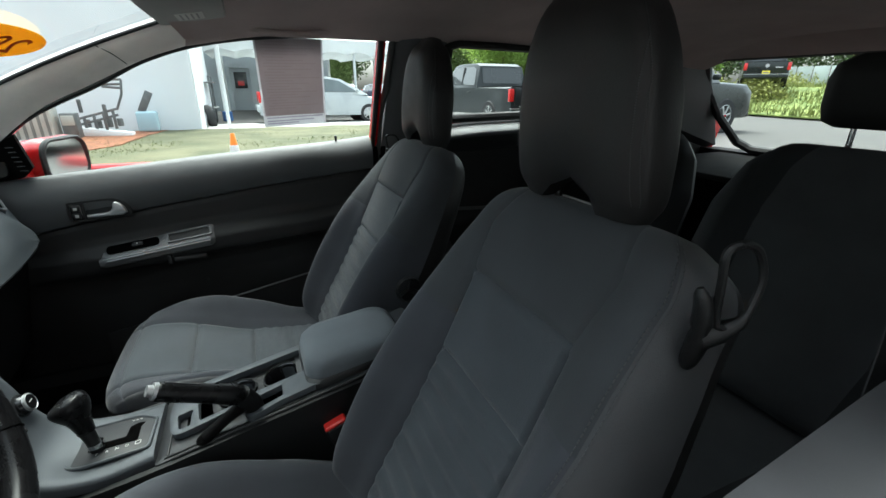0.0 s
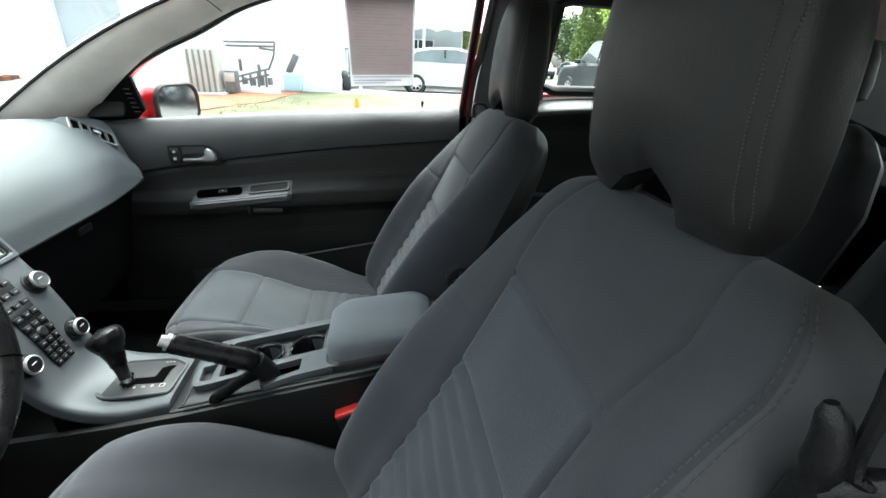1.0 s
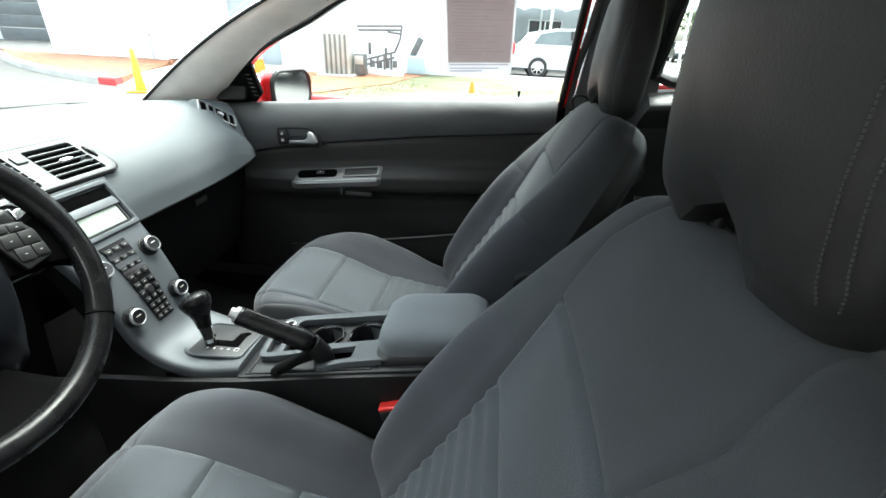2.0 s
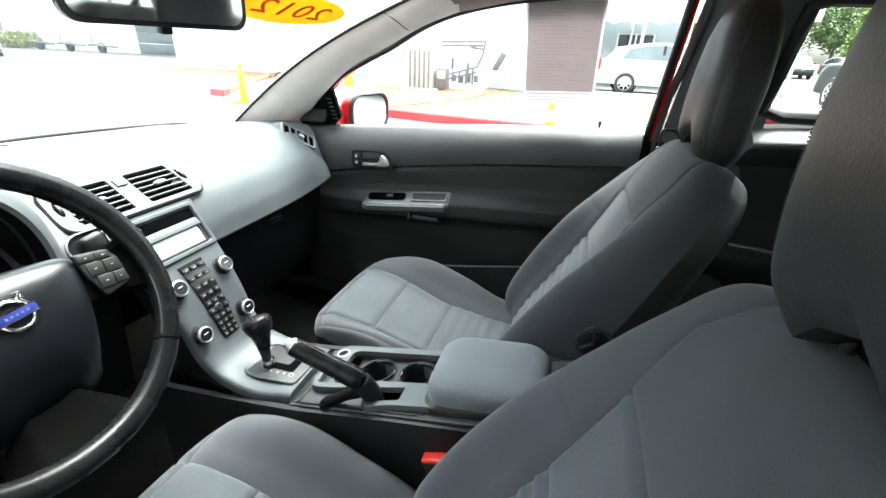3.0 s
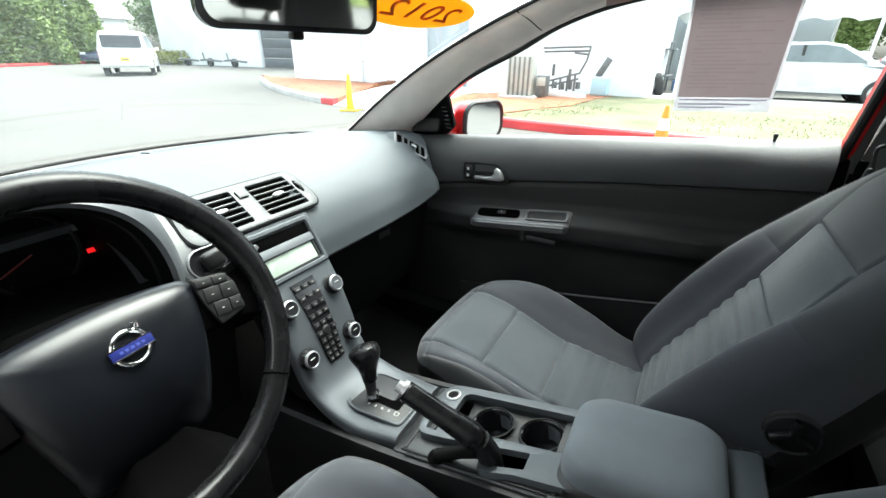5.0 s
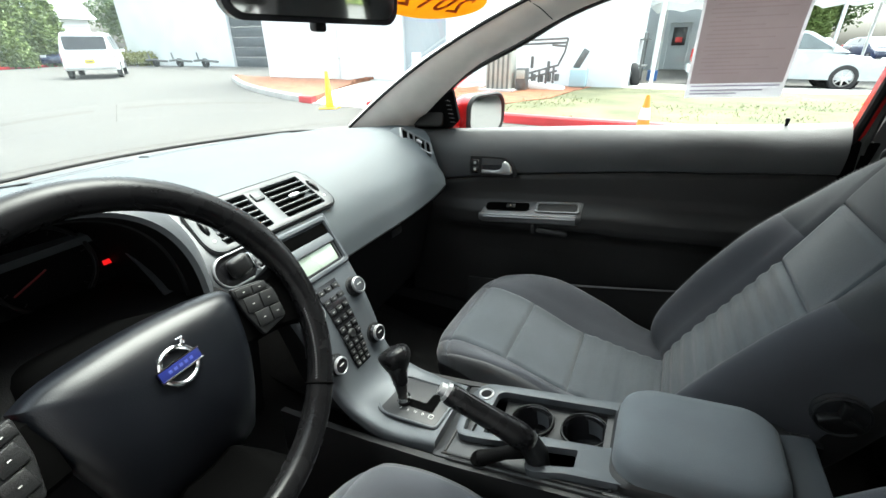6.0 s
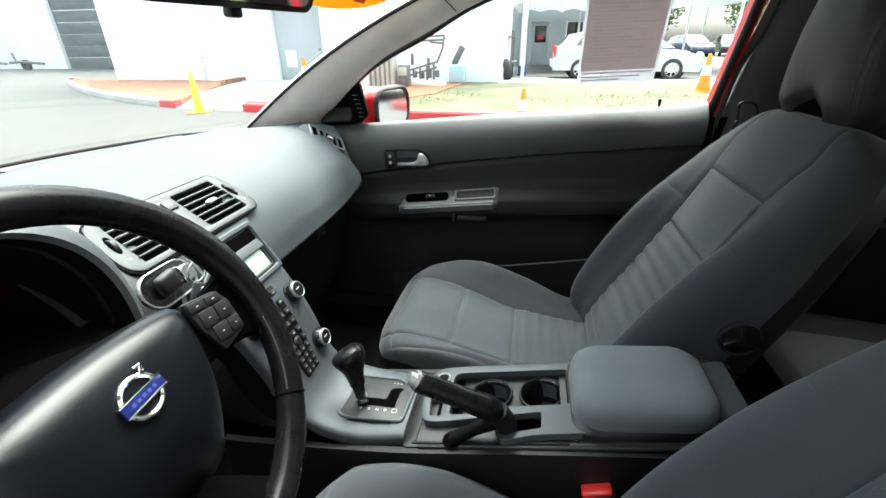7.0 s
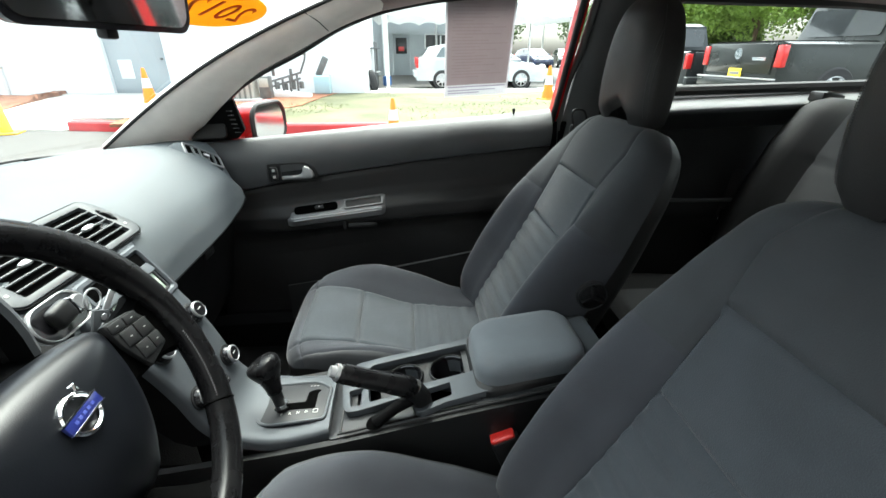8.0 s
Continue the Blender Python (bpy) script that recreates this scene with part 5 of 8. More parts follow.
part("display", box((0.116, 0.033, 0.002), m @ pose(0.001, -0.022, 0.0018), 0.0006), M_LCD, slope, "pale lit display")
part("display_rim", ring_plate(rrect(0.128, 0.043, 0.006), rrect(0.116, 0.033, 0.003), 0.005, m @ pose(0.001, -0.022, 0), 0.0015), M_PLASTIC, slope)
# four knobs
for kx, kz in ((0.060, 0.715), (0.055, 0.622), (-0.056, 0.716), (-0.061, 0.627)):
    m = stack_at(kx, s_of(kz), 0.0015)
    kn = part("knob", lathe([(0.0175, 0), (0.0175, 0.004), (0.0165, 0.006), (0.0150, 0.014), (0.0135, 0.016), (0.0, 0.016)], m, 28), M_BLACKGLOSS, slope, "black knob with a bright ring")
    part("knob_ring", lathe([(0.0152, 0.0115), (0.0164, 0.0125), (0.0160, 0.0155), (0.0138, 0.0170), (0.0132, 0.0160)], m, 28), M_SILVER, kn)
    part("knob_base", lathe([(0.018, 0), (0.0205, 0.0), (0.0205, 0.002), (0.018, 0.003)], m, 28), M_PLASTIC, kn)
    part("knob_mark", box((0.010, 0.0016, 0.0006), m @ pose(0, 0.002, 0.0163)), M_WHITEMARK, kn)
# keypad
sa, sb = s_of(0.745), s_of(0.592)
rows = []
for i in range(13):
    s = sa + (sb - sa) * i / 12
    h = 0.029 - 0.009 * i / 12
    m = stack_at(0, s)
    rows.append([m @ Vector((x, 0, z)) for x, z in ((-h, 0.0), (-h + 0.001, 0.004), (h - 0.001, 0.004), (h, 0.0))])
keypad = part("keypad", loft(rows), M_BLACKGLOSS, slope, "black keypad of small keys")
for i in range(10):
    s = sa + (sb - sa) * (i + 0.6) / 10.2
    h = 0.029 - 0.009 * (i + 0.6) / 10.2
    m = stack_at(0, s, 0.0045)
    if i == 5:
        part("dial_pad", lathe([(0.0, 0.003), (0.007, 0.003), (0.009, 0.001), (0.010, 0.0)], m, 20), M_PLASTIC, keypad)
        cols = (-0.75, 0.75)
    else:
        cols = (-0.66, 0.0, 0.66)
    for c in cols:
        b = part("key", box((h * 0.52, 0.0095, 0.003), m @ pose(c * h, 0, 0.001), 0.001), M_PLASTIC, keypad)
        part("mark", box((h * 0.20, 0.0018, 0.0004), m @ pose(c * h, 0, 0.0027)), M_BAR, b)
# shifter
GATE = rounded([(-0.052, 0.040), (-0.046, 0.062), (-0.024, 0.075), (0.036, 0.074), (0.052, 0.056), (0.053, -0.028), (0.032, -0.060), (-0.046, -0.056)], 0.010, 3)
GO = basis((0.0, 2.213, 0.5440), (1, 0, 0), (0, 1, -0.03))
gate = part("gate_plate", plate([(x * 0.93, y * 0.93) for x, y in GATE], 0.002, GO, 0.0005), M_GATE, console, "dark grey shift gate plate")
part("gate_rim", ring_plate([(x * 1.03, y * 1.03) for x, y in GATE], [(x * 0.93, y * 0.93) for x, y in GATE], 0.0045, GO, 0.002), M_STACK, gate, "raised graphite rim")
gm = GO @ pose(0, 0, 0.0026)
# plate on the gate; its black paints the shade inside the slot
part("gate_slot", plate(rounded([(-0.018, 0.040), (-0.018, -0.034), (0.020, -0.034), (0.027, -0.040), (0.030, -0.030), (0.024, -0.016), (-0.001, -0.014), (-0.002, 0.040)], 0.003, 2), 0.0006, gm), M_SHADEBLACK, gate, "black shift slot")
for k, ch in enumerate("PRND"):
    part("gear_letter", letters(ch, 0.0075, gm @ pose(-0.0285 + 0.0008 * k, 0.024 - 0.0145 * k, 0.0004, 0, 0, -90), 0.0001), M_WHITEMARK, gate)
part("gear_box_mark", ring_plate(rrect(0.009, 0.009, 0.001, 1), rrect(0.0072, 0.0072, 0.0008, 1), 0.0003, gm @ pose(-0.0255, -0.036, 0.0003)), M_WHITEMARK, gate, "small square mark of the gate")
for k in range(3):
    part("gate_bar_mark", box((0.0012, 0.004, 0.0003), gm @ pose(0.040, -0.018 - 0.006 * k, 0.0004)), M_WHITEMARK, gate)
sh = thing("gear_lever", (-0.012, 2.24, 0.545), "black leather gear lever with a bright collar", "gear lever")
part("stem", tube([(-0.014, 2.238, 0.540), (-0.012, 2.243, 0.565), (-0.010, 2.249, 0.595)], [0.011, 0.010, 0.0125], 14, up=(1, 0, 0)), M_PLASTIC, sh)
part("collar", tube([(-0.0142, 2.2378, 0.553), (-0.0136, 2.2390, 0.561)], [0.012, 0.012], 14, up=(1, 0, 0)), M_CHROME, sh, "bright collar")
part("knob", tube(spline([(-0.010, 2.247, 0.585), (-0.008, 2.252, 0.612), (-0.005, 2.258, 0.632), (-0.003, 2.264, 0.646), (-0.002, 2.268, 0.653)], 12), [0.0135, 0.0145, 0.0165, 0.0195, 0.0235, 0.027, 0.029, 0.0296, 0.028, 0.024, 0.016, 0.005], 18, up=(1, 0, 0)), M_LEATHER, sh, "leather knob")

# console body from the shifter to the armrest
CT = [(1.62, 0.640), (1.72, 0.628), (1.88, 0.598), (2.0, 0.573), (2.15, 0.541), (2.30, 0.520), (2.47, 0.500)]


def con_z(y):
    return soft(CT, y)


for sgn in (1, -1):
    part("side_wall", sheet(lambda u, v: Vector(((0.094 + 0.002 * v) if sgn > 0 else -(0.090 - 0.010 * v), 1.62 + 0.86 * u, 0.22 + (con_z(1.62 + 0.86 * u) - 0.012 - 0.22) * v + (0.0))), 24, 10, 0.012), M_PLASTIC, console, "black side wall of the console")
MD = basis((0, 2.13, 0.548), (1, 0, 0), (0, 1, -0.21))


def deck(x, y, up=0.0):
    """A place on the sloping deck, given by its plan."""
    return MD @ Vector((x, (y - 2.13) * 1.0218, up))


def on_deck(pts):
    return [(x, (y - 2.13) * 1.0218) for x, y in pts]


part("deck_base", holed_plate(on_deck(rounded([(-0.082, 2.150), (0.090, 2.150), (0.095, 2.08), (0.096, 1.64), (-0.078, 1.64), (-0.080, 1.95)], 0.006, 2)), [on_deck([(-0.030, 2.105), (0.074, 2.105), (0.074, 1.90), (-0.066, 1.90), (-0.066, 1.990), (-0.030, 1.990)])], 0.010, MD @ pose(0, 0, -0.021), 0.003), M_DECK, console, "lower dark deck round the handbrake")
FRAME = rounded([(-0.043, 2.104), (-0.040, 2.119), (-0.028, 2.126), (0.020, 2.133), (0.055, 2.131), (0.080, 2.122), (0.090, 2.106), (0.092, 2.06), (0.092, 1.86), (-0.066, 1.86), (-0.070, 1.94), (-0.080, 1.982), (-0.078, 1.993), (-0.068, 1.997), (-0.046, 1.997), (-0.037, 2.006), (-0.036, 2.03), (-0.041, 2.07)], 0.005, 2)
HOLES = [rounded([(-0.029, 2.112), (0.012, 2.119), (0.014, 2.092), (-0.030, 2.088)], 0.004, 2),
         rounded([(-0.028, 2.078), (0.030, 2.084), (0.066, 2.084), (0.074, 2.074), (0.074, 1.885), (-0.008, 1.885), (-0.012, 1.99), (-0.024, 2.010)], 0.006, 3),
         rounded([(-0.067, 1.984), (-0.030, 1.984), (-0.024, 1.929), (-0.056, 1.929)], 0.003, 2)]
part("deck_frame", holed_plate(on_deck(FRAME), [on_deck(h) for h in HOLES], 0.013, MD @ pose(0, 0, -0.010), 0.0028), M_STACK, console, "satin graphite frame round tray, cups and handbrake")
for sgn, ex in ((-1, -0.080), (1, 0.097)):
    part("deck_edge", tube([Vector((ex, y, deck(0, y).z - 0.013)) for y in [1.64 + 0.06 * k for k in range(9)]], 0.004, 8), M_PLASTIC, console, "dark edge of the deck")
# floor coloured as dark as the shade down in the well
part("well", box((0.160, 0.27, 0.006), MD @ pose(0.004, -0.12, -0.062), 0.002), M_SHADEBLACK, console, "black floor of the well")
for sgn in (1, -1):
    part("well_side", box((0.004, 0.25, 0.055), MD @ pose(0.004 + sgn * 0.078, -0.12, -0.036), 0.001), M_PLASTIC, console)
for yy in (0.0, -0.255):
    part("well_end", box((0.150, 0.004, 0.055), MD @ pose(0.004, yy, -0.036), 0.001), M_PLASTIC, console)
part("tray_divider", box((0.040, 0.010, 0.024), MD @ pose(-0.008, -0.040, -0.012), 0.003), M_STACK, console, "divider of the coin tray")
part("coin_floor", box((0.044, 0.034, 0.003), MD @ pose(-0.008, -0.028, -0.026), 0.001), M_PLASTIC, console)
soc = part("power_socket", lathe([(0.0095, 0.0), (0.0145, 0.0), (0.0145, 0.003), (0.012, 0.0045), (0.0100, 0.003)], MD @ pose(0.060, -0.026, 0.002), 28), M_SILVER, console, "round power socket with a bright rim")
part("socket_cap", lathe([(0.0, 0.0030), (0.0085, 0.0030), (0.0102, 0.002), (0.0102, 0.0)], MD @ pose(0.060, -0.026, 0.002), 24), M_MATTE, soc)
CUPS = [[(0.034 + 0.034 * math.cos(a), -0.116 + dy + 0.034 * math.sin(a)) for a in [2 * math.pi * k / 28 for k in range(28)]] for dy in (0.0, -0.088)]
part("cup_tray", holed_plate([(-0.022, -0.072), (0.074, -0.060), (0.075, -0.252), (-0.012, -0.252), (-0.012, -0.140)], CUPS, 0.004, MD @ pose(0, 0, -0.022), 0.0012), M_PLASTIC, console, "black tray that carries the cup holders")
for dy in (-0.116, -0.204):
    mcu = MD @ pose(0.034, dy, -0.016)
    cup = part("cup_holder", lathe([(0.0, -0.042), (0.028, -0.042), (0.031, -0.010), (0.0335, 0.001), (0.036, 0.003), (0.0385, 0.001), (0.0385, -0.001)], mcu, 36), M_BLACKGLOSS, console, "gloss black cup holder")
    part("cup_rim", tube([mcu @ Vector((0.0365 * math.cos(a), 0.0365 * math.sin(a), 0.0035)) for a in [2 * math.pi * k / 36 for k in range(36)]], 0.0016, 8, loop=True), M_PLASTIC, cup, "thin black rim")
    for a in (-28, 152):
        arc = [radians(a + 54 * k / 8 - 27) for k in range(9)]
        part("cup_tab", loft([[mcu @ Vector((r * math.cos(t), r * math.sin(t), z)) for r, z in ((0.0318, -0.006), (0.0305, -0.004), (0.0275, -0.030), (0.0290, -0.032))] for t in arc]), M_STACK, cup, "grey inner wall")
# handbrake
hb = thing("handbrake", (-0.055, 1.98, 0.55), "black leather handbrake lever, raised, with a silver button", "handbrake")
part("grip", tube(spline([(-0.063, 1.998, 0.621), (-0.068, 2.025, 0.635), (-0.074, 2.060, 0.652), (-0.082, 2.106, 0.675), (-0.084, 2.117, 0.681)], 16), [0.017, 0.019, 0.0195, 0.019, 0.0185, 0.018, 0.0175, 0.017, 0.0165, 0.0165, 0.0165, 0.0165, 0.0165, 0.016, 0.015, 0.013], 16), M_LEATHER, hb, "leather grip")
part("cap", tube([(-0.0825, 2.110, 0.6775), (-0.0848, 2.120, 0.683)], [0.0150, 0.0140], 16), M_SILVER, hb, "silver end cap")
part("button", tube([(-0.0848, 2.120, 0.683), (-0.0865, 2.127, 0.687)], [0.010, 0.009], 14), M_SILVER, hb, "silver push button")
part("grip_seam", tube(spline([(-0.063, 2.000, 0.6405), (-0.069, 2.035, 0.658), (-0.080, 2.100, 0.691)], 12), 0.0012, 6), M_STITCH, hb)
part("lever_foot", tube([(-0.046, 1.980, 0.553), (-0.054, 1.985, 0.592), (-0.063, 1.999, 0.621)], [0.019, 0.0185, 0.0175], 12, up=(1, 0, 0)), M_PLASTIC, hb, "black lever foot")
part("link_arm", tube([(-0.056, 1.990, 0.598), (-0.064, 2.030, 0.578), (-0.0715, 2.066, 0.556)], [0.0125, 0.010, 0.011], 12, up=(1, 0, 0)), M_MATTE, hb, "black link arm")
# black disc in place of a hole; the hole's shade is its colour
part("link_cup", lathe([(0.0, 0.001), (0.013, 0.001), (0.016, 0.002), (0.017, 0.0)], MD @ pose(-0.0690, -0.064, -0.0088), 24), M_SHADEBLACK, hb, "round hole of the link, drawn as a black disc")

# armrest lid
arm = thing("armrest", (0.02, 1.78, 0.58), "grey fabric armrest lid on the console", "armrest")


def lid(k, zz):
    out = []
    for x, y in rrect(0.166, 0.200, 0.044, 8):
        yy = y * k
        out.append(Vector((0.016 + x * k * (1.0 - 0.10 * (y + 0.10)), 1.784 + yy, 0.6375 - 0.12 * yy + zz)))
    return out


part("lid", loft([lid(0.93, -0.040), lid(0.985, -0.034), lid(1.0, -0.018), lid(0.998, 0.0), lid(0.97, 0.012), lid(0.90, 0.019), lid(0.7, 0.023), lid(0.3, 0.024)]), M_ARMREST, arm, "grey fabric pad")
part("hinge", box((0.13, 0.05, 0.030), at(0.022, 1.662, 0.632, -12, 0, 0), 0.008), M_STACK, arm, "graphite hinge block")
part("box", loft([[Vector((x, y, z)) for x, y in ((-0.075, 1.645), (0.110, 1.645), (0.105, 1.885), (-0.075, 1.885))] for z in (0.30, 0.585)]), M_PLASTIC, arm, "black storage box")
part("base_trim", loft([[Vector((0.018 + x * k, 1.772 + y * k, con_z(1.772 + y) + z + 0.004)) for x, y in rrect(0.176, 0.23, 0.03, 5)] for k, z in ((1.0, -0.018), (1.0, 0.0), (0.95, 0.006))]), M_PLASTIC, arm, "graphite base of the armrest")
for sx, sy, sz in ((-0.098, 1.825, 0.0), (0.118, 1.86, 0.0)):
    bk = thing("belt_buckle", (sx, sy, 0.40), "black belt buckle with a red push button", "belt buckle", "front buckles")
    mbk = basis((sx, sy, 0.482), (1, 0, 0.0), (0, 0.94, -0.34))
    part("housing", box((0.028, 0.050, 0.105), mbk, 0.006, 3), M_PLASTIC, bk)
    part("push_button", box((0.026, 0.044, 0.009), mbk @ pose(0, 0.002, 0.0545), 0.004, 3), M_BUCKLE, bk, "red push button")
    part("stalk", box((0.022, 0.012, 0.12), mbk @ pose(0, 0, -0.10), 0.003), M_MATTE, bk)

# ---- front seats ----
def edge_fall(s, p, q):
    return max(0.0, 1 - abs(s) ** p) ** q


def ribs(d, pitch, depth):
    return depth * (abs(math.sin(math.pi * d / pitch)) - 0.6)


BACK_Y = [(0.0, 1.800), (0.10, 1.765), (0.30, 1.685), (0.50, 1.625), (0.75, 1.553), (0.90, 1.505), (1.0, 1.478)]
BACK_Z = [(0.0, 0.400), (0.10, 0.462), (0.30, 0.592), (0.50, 0.722), (0.75, 0.880), (0.90, 0.965), (1.0, 1.012)]
BACK_W = [(0.0, 0.205), (0.12, 0.228), (0.35, 0.243), (0.6, 0.243), (0.78, 0.228), (0.9, 0.196), (0.97, 0.155), (1.0, 0.115)]


SEAM_B = [(0, 0.118), (0.70, 0.120), (0.85, 0.138), (1.0, 0.105)]


def across(u, seam, w):
    """u from -1 to 1 with the seam at half way: metres across."""
    a = abs(u)
    x = a / 0.5 * seam if a < 0.5 else seam + (a - 0.5) / 0.5 * (w - seam)
    return math.copysign(x, u)


def seat_back_point(u, v, face, full=0.0):
    """u across with the seams at half way, v up the back; face 1 in front, -1 behind."""
    w = soft(BACK_W, v) + full * 0.026 * (0.6 if u < 0 else 1.0) * math.exp(-((v - 0.93) / 0.09) ** 2)
    seam = min(lerp(SEAM_B, v), w * 0.9)
    y, z = soft(BACK_Y, v), soft(BACK_Z, v)
    tilt = math.atan2(0.37, 0.62)
    fwd = Vector((0, math.cos(tilt), math.sin(tilt)))
    x = across(u, seam, w)
    s, ax, au = x / w, abs(x), abs(u)
    e = edge_fall(s, 7, 0.42)
    ev = edge_fall(2 * v - 1, 14, 0.45)
    if face > 0:
        bol = 0.102 * (1 / (1 + math.exp(-(ax - 0.165) / (0.017 + (0.02 + 0.03 * full) * v ** 3)))) * soft([(0, 0.9), (0.3, 1.0), (0.50, 0.88), (0.62, 0.62), (0.75, 0.30), (0.88, 0.08), (1, 0.0)], v)
        bol += full * (0.35 if u < 0 else 1.0) * 0.034 / (1 + math.exp(-(ax - 0.150) / 0.030)) * soft([(0, 0), (0.55, 0.0), (0.8, 0.8), (0.93, 1.0), (1, 0.8)], v)
        n = 0.018 + bol + 0.012 * math.exp(-((v - 0.25) / 0.2) ** 2)
        g = (0.0068 if v < 0.70 else 0.0030) * math.exp(-((ax - seam) / 0.0034) ** 2)
        if au < 0.5:
            g += 0.0065 * math.exp(-((v - 0.72) / 0.0055) ** 2) + 0.0065 * math.exp(-((v - 0.515) / 0.0055) ** 2)
            n += 0.006 * (1 - (ax / seam) ** 2)
            if v < 0.50:
                n += ribs(v * 0.72, 0.034, 0.0055)
        else:
            g += 0.0014 * math.exp(-((v - 0.60) / 0.0055) ** 2)
        g += (0.0034 if u > 0 else 0.0) * math.exp(-((au - 0.86) / 0.008) ** 2) * min(1.0, max(0.0, (0.97 - v) / 0.1))
        off = (n - g + 0.045) * e * ev
    else:
        off = -(0.055 + 0.025 * (1 - abs(s) ** 3) * math.sin(math.pi * min(1, v * 1.05 + 0.05)) + 0.03 * (1 - v)) * e * ev
    return Vector((x, y, z)) + fwd * (off - 0.045)


def back_region(u, v):
    if abs(u) < 0.5:
        return "shoulder_panel" if v > 0.72 else ("centre_panel" if v > 0.515 else "ribbed_panel")
    if u > 0.86:
        return "side_cover"
    return "upper_bolster" if v > 0.60 else "lower_bolster"


CUSH_W = [(0, 0.205), (0.15, 0.235), (0.6, 0.245), (0.88, 0.238), (1.0, 0.215)]


def cushion_point(u, v, face, driver=False):
    """u across with the seams at half way, v from the back (0) to the front edge (1)."""
    w = lerp(CUSH_W, v)
    if u < 0 and not driver:
        w -= soft([(0, 0.0), (0.4, 0.012), (0.7, 0.050), (1.0, 0.062)], v)
    seam = soft([(0, 0.118), (0.46, 0.118), (0.725, 0.134 if u > 0 else 0.120), (1.0, 0.152 if u > 0 else 0.118)], v)
    x = across(u, seam, w)
    s, ax, au = x / w, abs(x), abs(u)
    y = 1.745 + 0.562 * v - (0.035 if u < 0 else 0.012) * abs(s) ** 5 * v ** 6
    z0 = soft([(0, 0.425), (0.2, 0.432), (0.46, 0.452), (0.72, 0.498), (0.88, 0.512), (1.0, 0.490)], v) - 0.040
    e = edge_fall(s, 8, 0.40)
    ev = edge_fall(2 * v - 1, 16, 0.42)
    if face > 0:
        bol = 0.092 * (1 / (1 + math.exp(-(ax - 0.162) / 0.018))) * soft([(0, 0.15), (0.2, 0.40), (0.35, 0.8), (0.48, 1.0), (0.6, 0.95), (0.74, 0.62), (0.88, 0.16), (1, 0.0)], v)
        if driver:
            bol = 0.104 * (1 / (1 + math.exp(-(ax - 0.160) / 0.018))) * soft([(0, 0.15), (0.2, 0.42), (0.35, 0.80), (0.5, 1.0), (0.62, 0.95), (0.76, 0.66), (0.9, 0.22), (1, 0.0)], v)
        n = 0.040 + bol
        g = 0.0
        g += 0.007 * math.exp(-((ax - seam) / 0.0036) ** 2)
        if au < 0.5:
            g += 0.009 * math.exp(-((v - 0.420) / 0.0075) ** 2) + 0.009 * math.exp(-((v - 0.674) / 0.0075) ** 2)
            n += 0.005 * (1 - (ax / seam) ** 2)
            if v < 0.42:
                n += ribs(v * 0.535, 0.030, 0.0055)
        g += 0.0045 * math.exp(-((au - 0.90) / 0.009) ** 2) + 0.0045 * math.exp(-((v - 0.925) / 0.006) ** 2)
        off = (n - g) * e * ev
    else:
        off = -0.085 * e * ev
    return Vector((x, y, z0 + off))


def cushion_region(u, v):
    if v > 0.925:
        return "front_roll"
    if abs(u) < 0.5:
        return "thigh_panel" if v > 0.674 else ("centre_panel" if v > 0.420 else "ribbed_panel")
    return "side_cover" if abs(u) > 0.90 else "bolster"


SEAT_MATS = {"shoulder_panel": M_SHOULDER, "centre_panel": M_INSERT, "ribbed_panel": M_INSERT, "thigh_panel": M_INSERT, "side_cover": M_SEATSIDE,
             "upper_bolster": M_SHOULDER, "lower_bolster": M_FABRIC, "bolster": M_FABRIC, "front_roll": M_FABRIC, "rear_cover": M_VINYL, "rear_centre": M_REARFABRIC, "rear_bolster": M_REARBOLSTER}
SEAT_LABEL = {"ribbed_panel": "ribbed grey fabric panel", "side_cover": "dark grey side", "shoulder_panel": "plain grey shoulder panel"}


def cuts(marks, n):
    """n or so even steps from 0 to 1 that also fall on the marks."""
    vals = sorted(set([round(k / n, 5) for k in range(n + 1)]))
    out = []
    for v in vals:
        if all(abs(v - m) > 0.45 / n for m in marks):
            out.append(v)
    return sorted(out + list(marks))


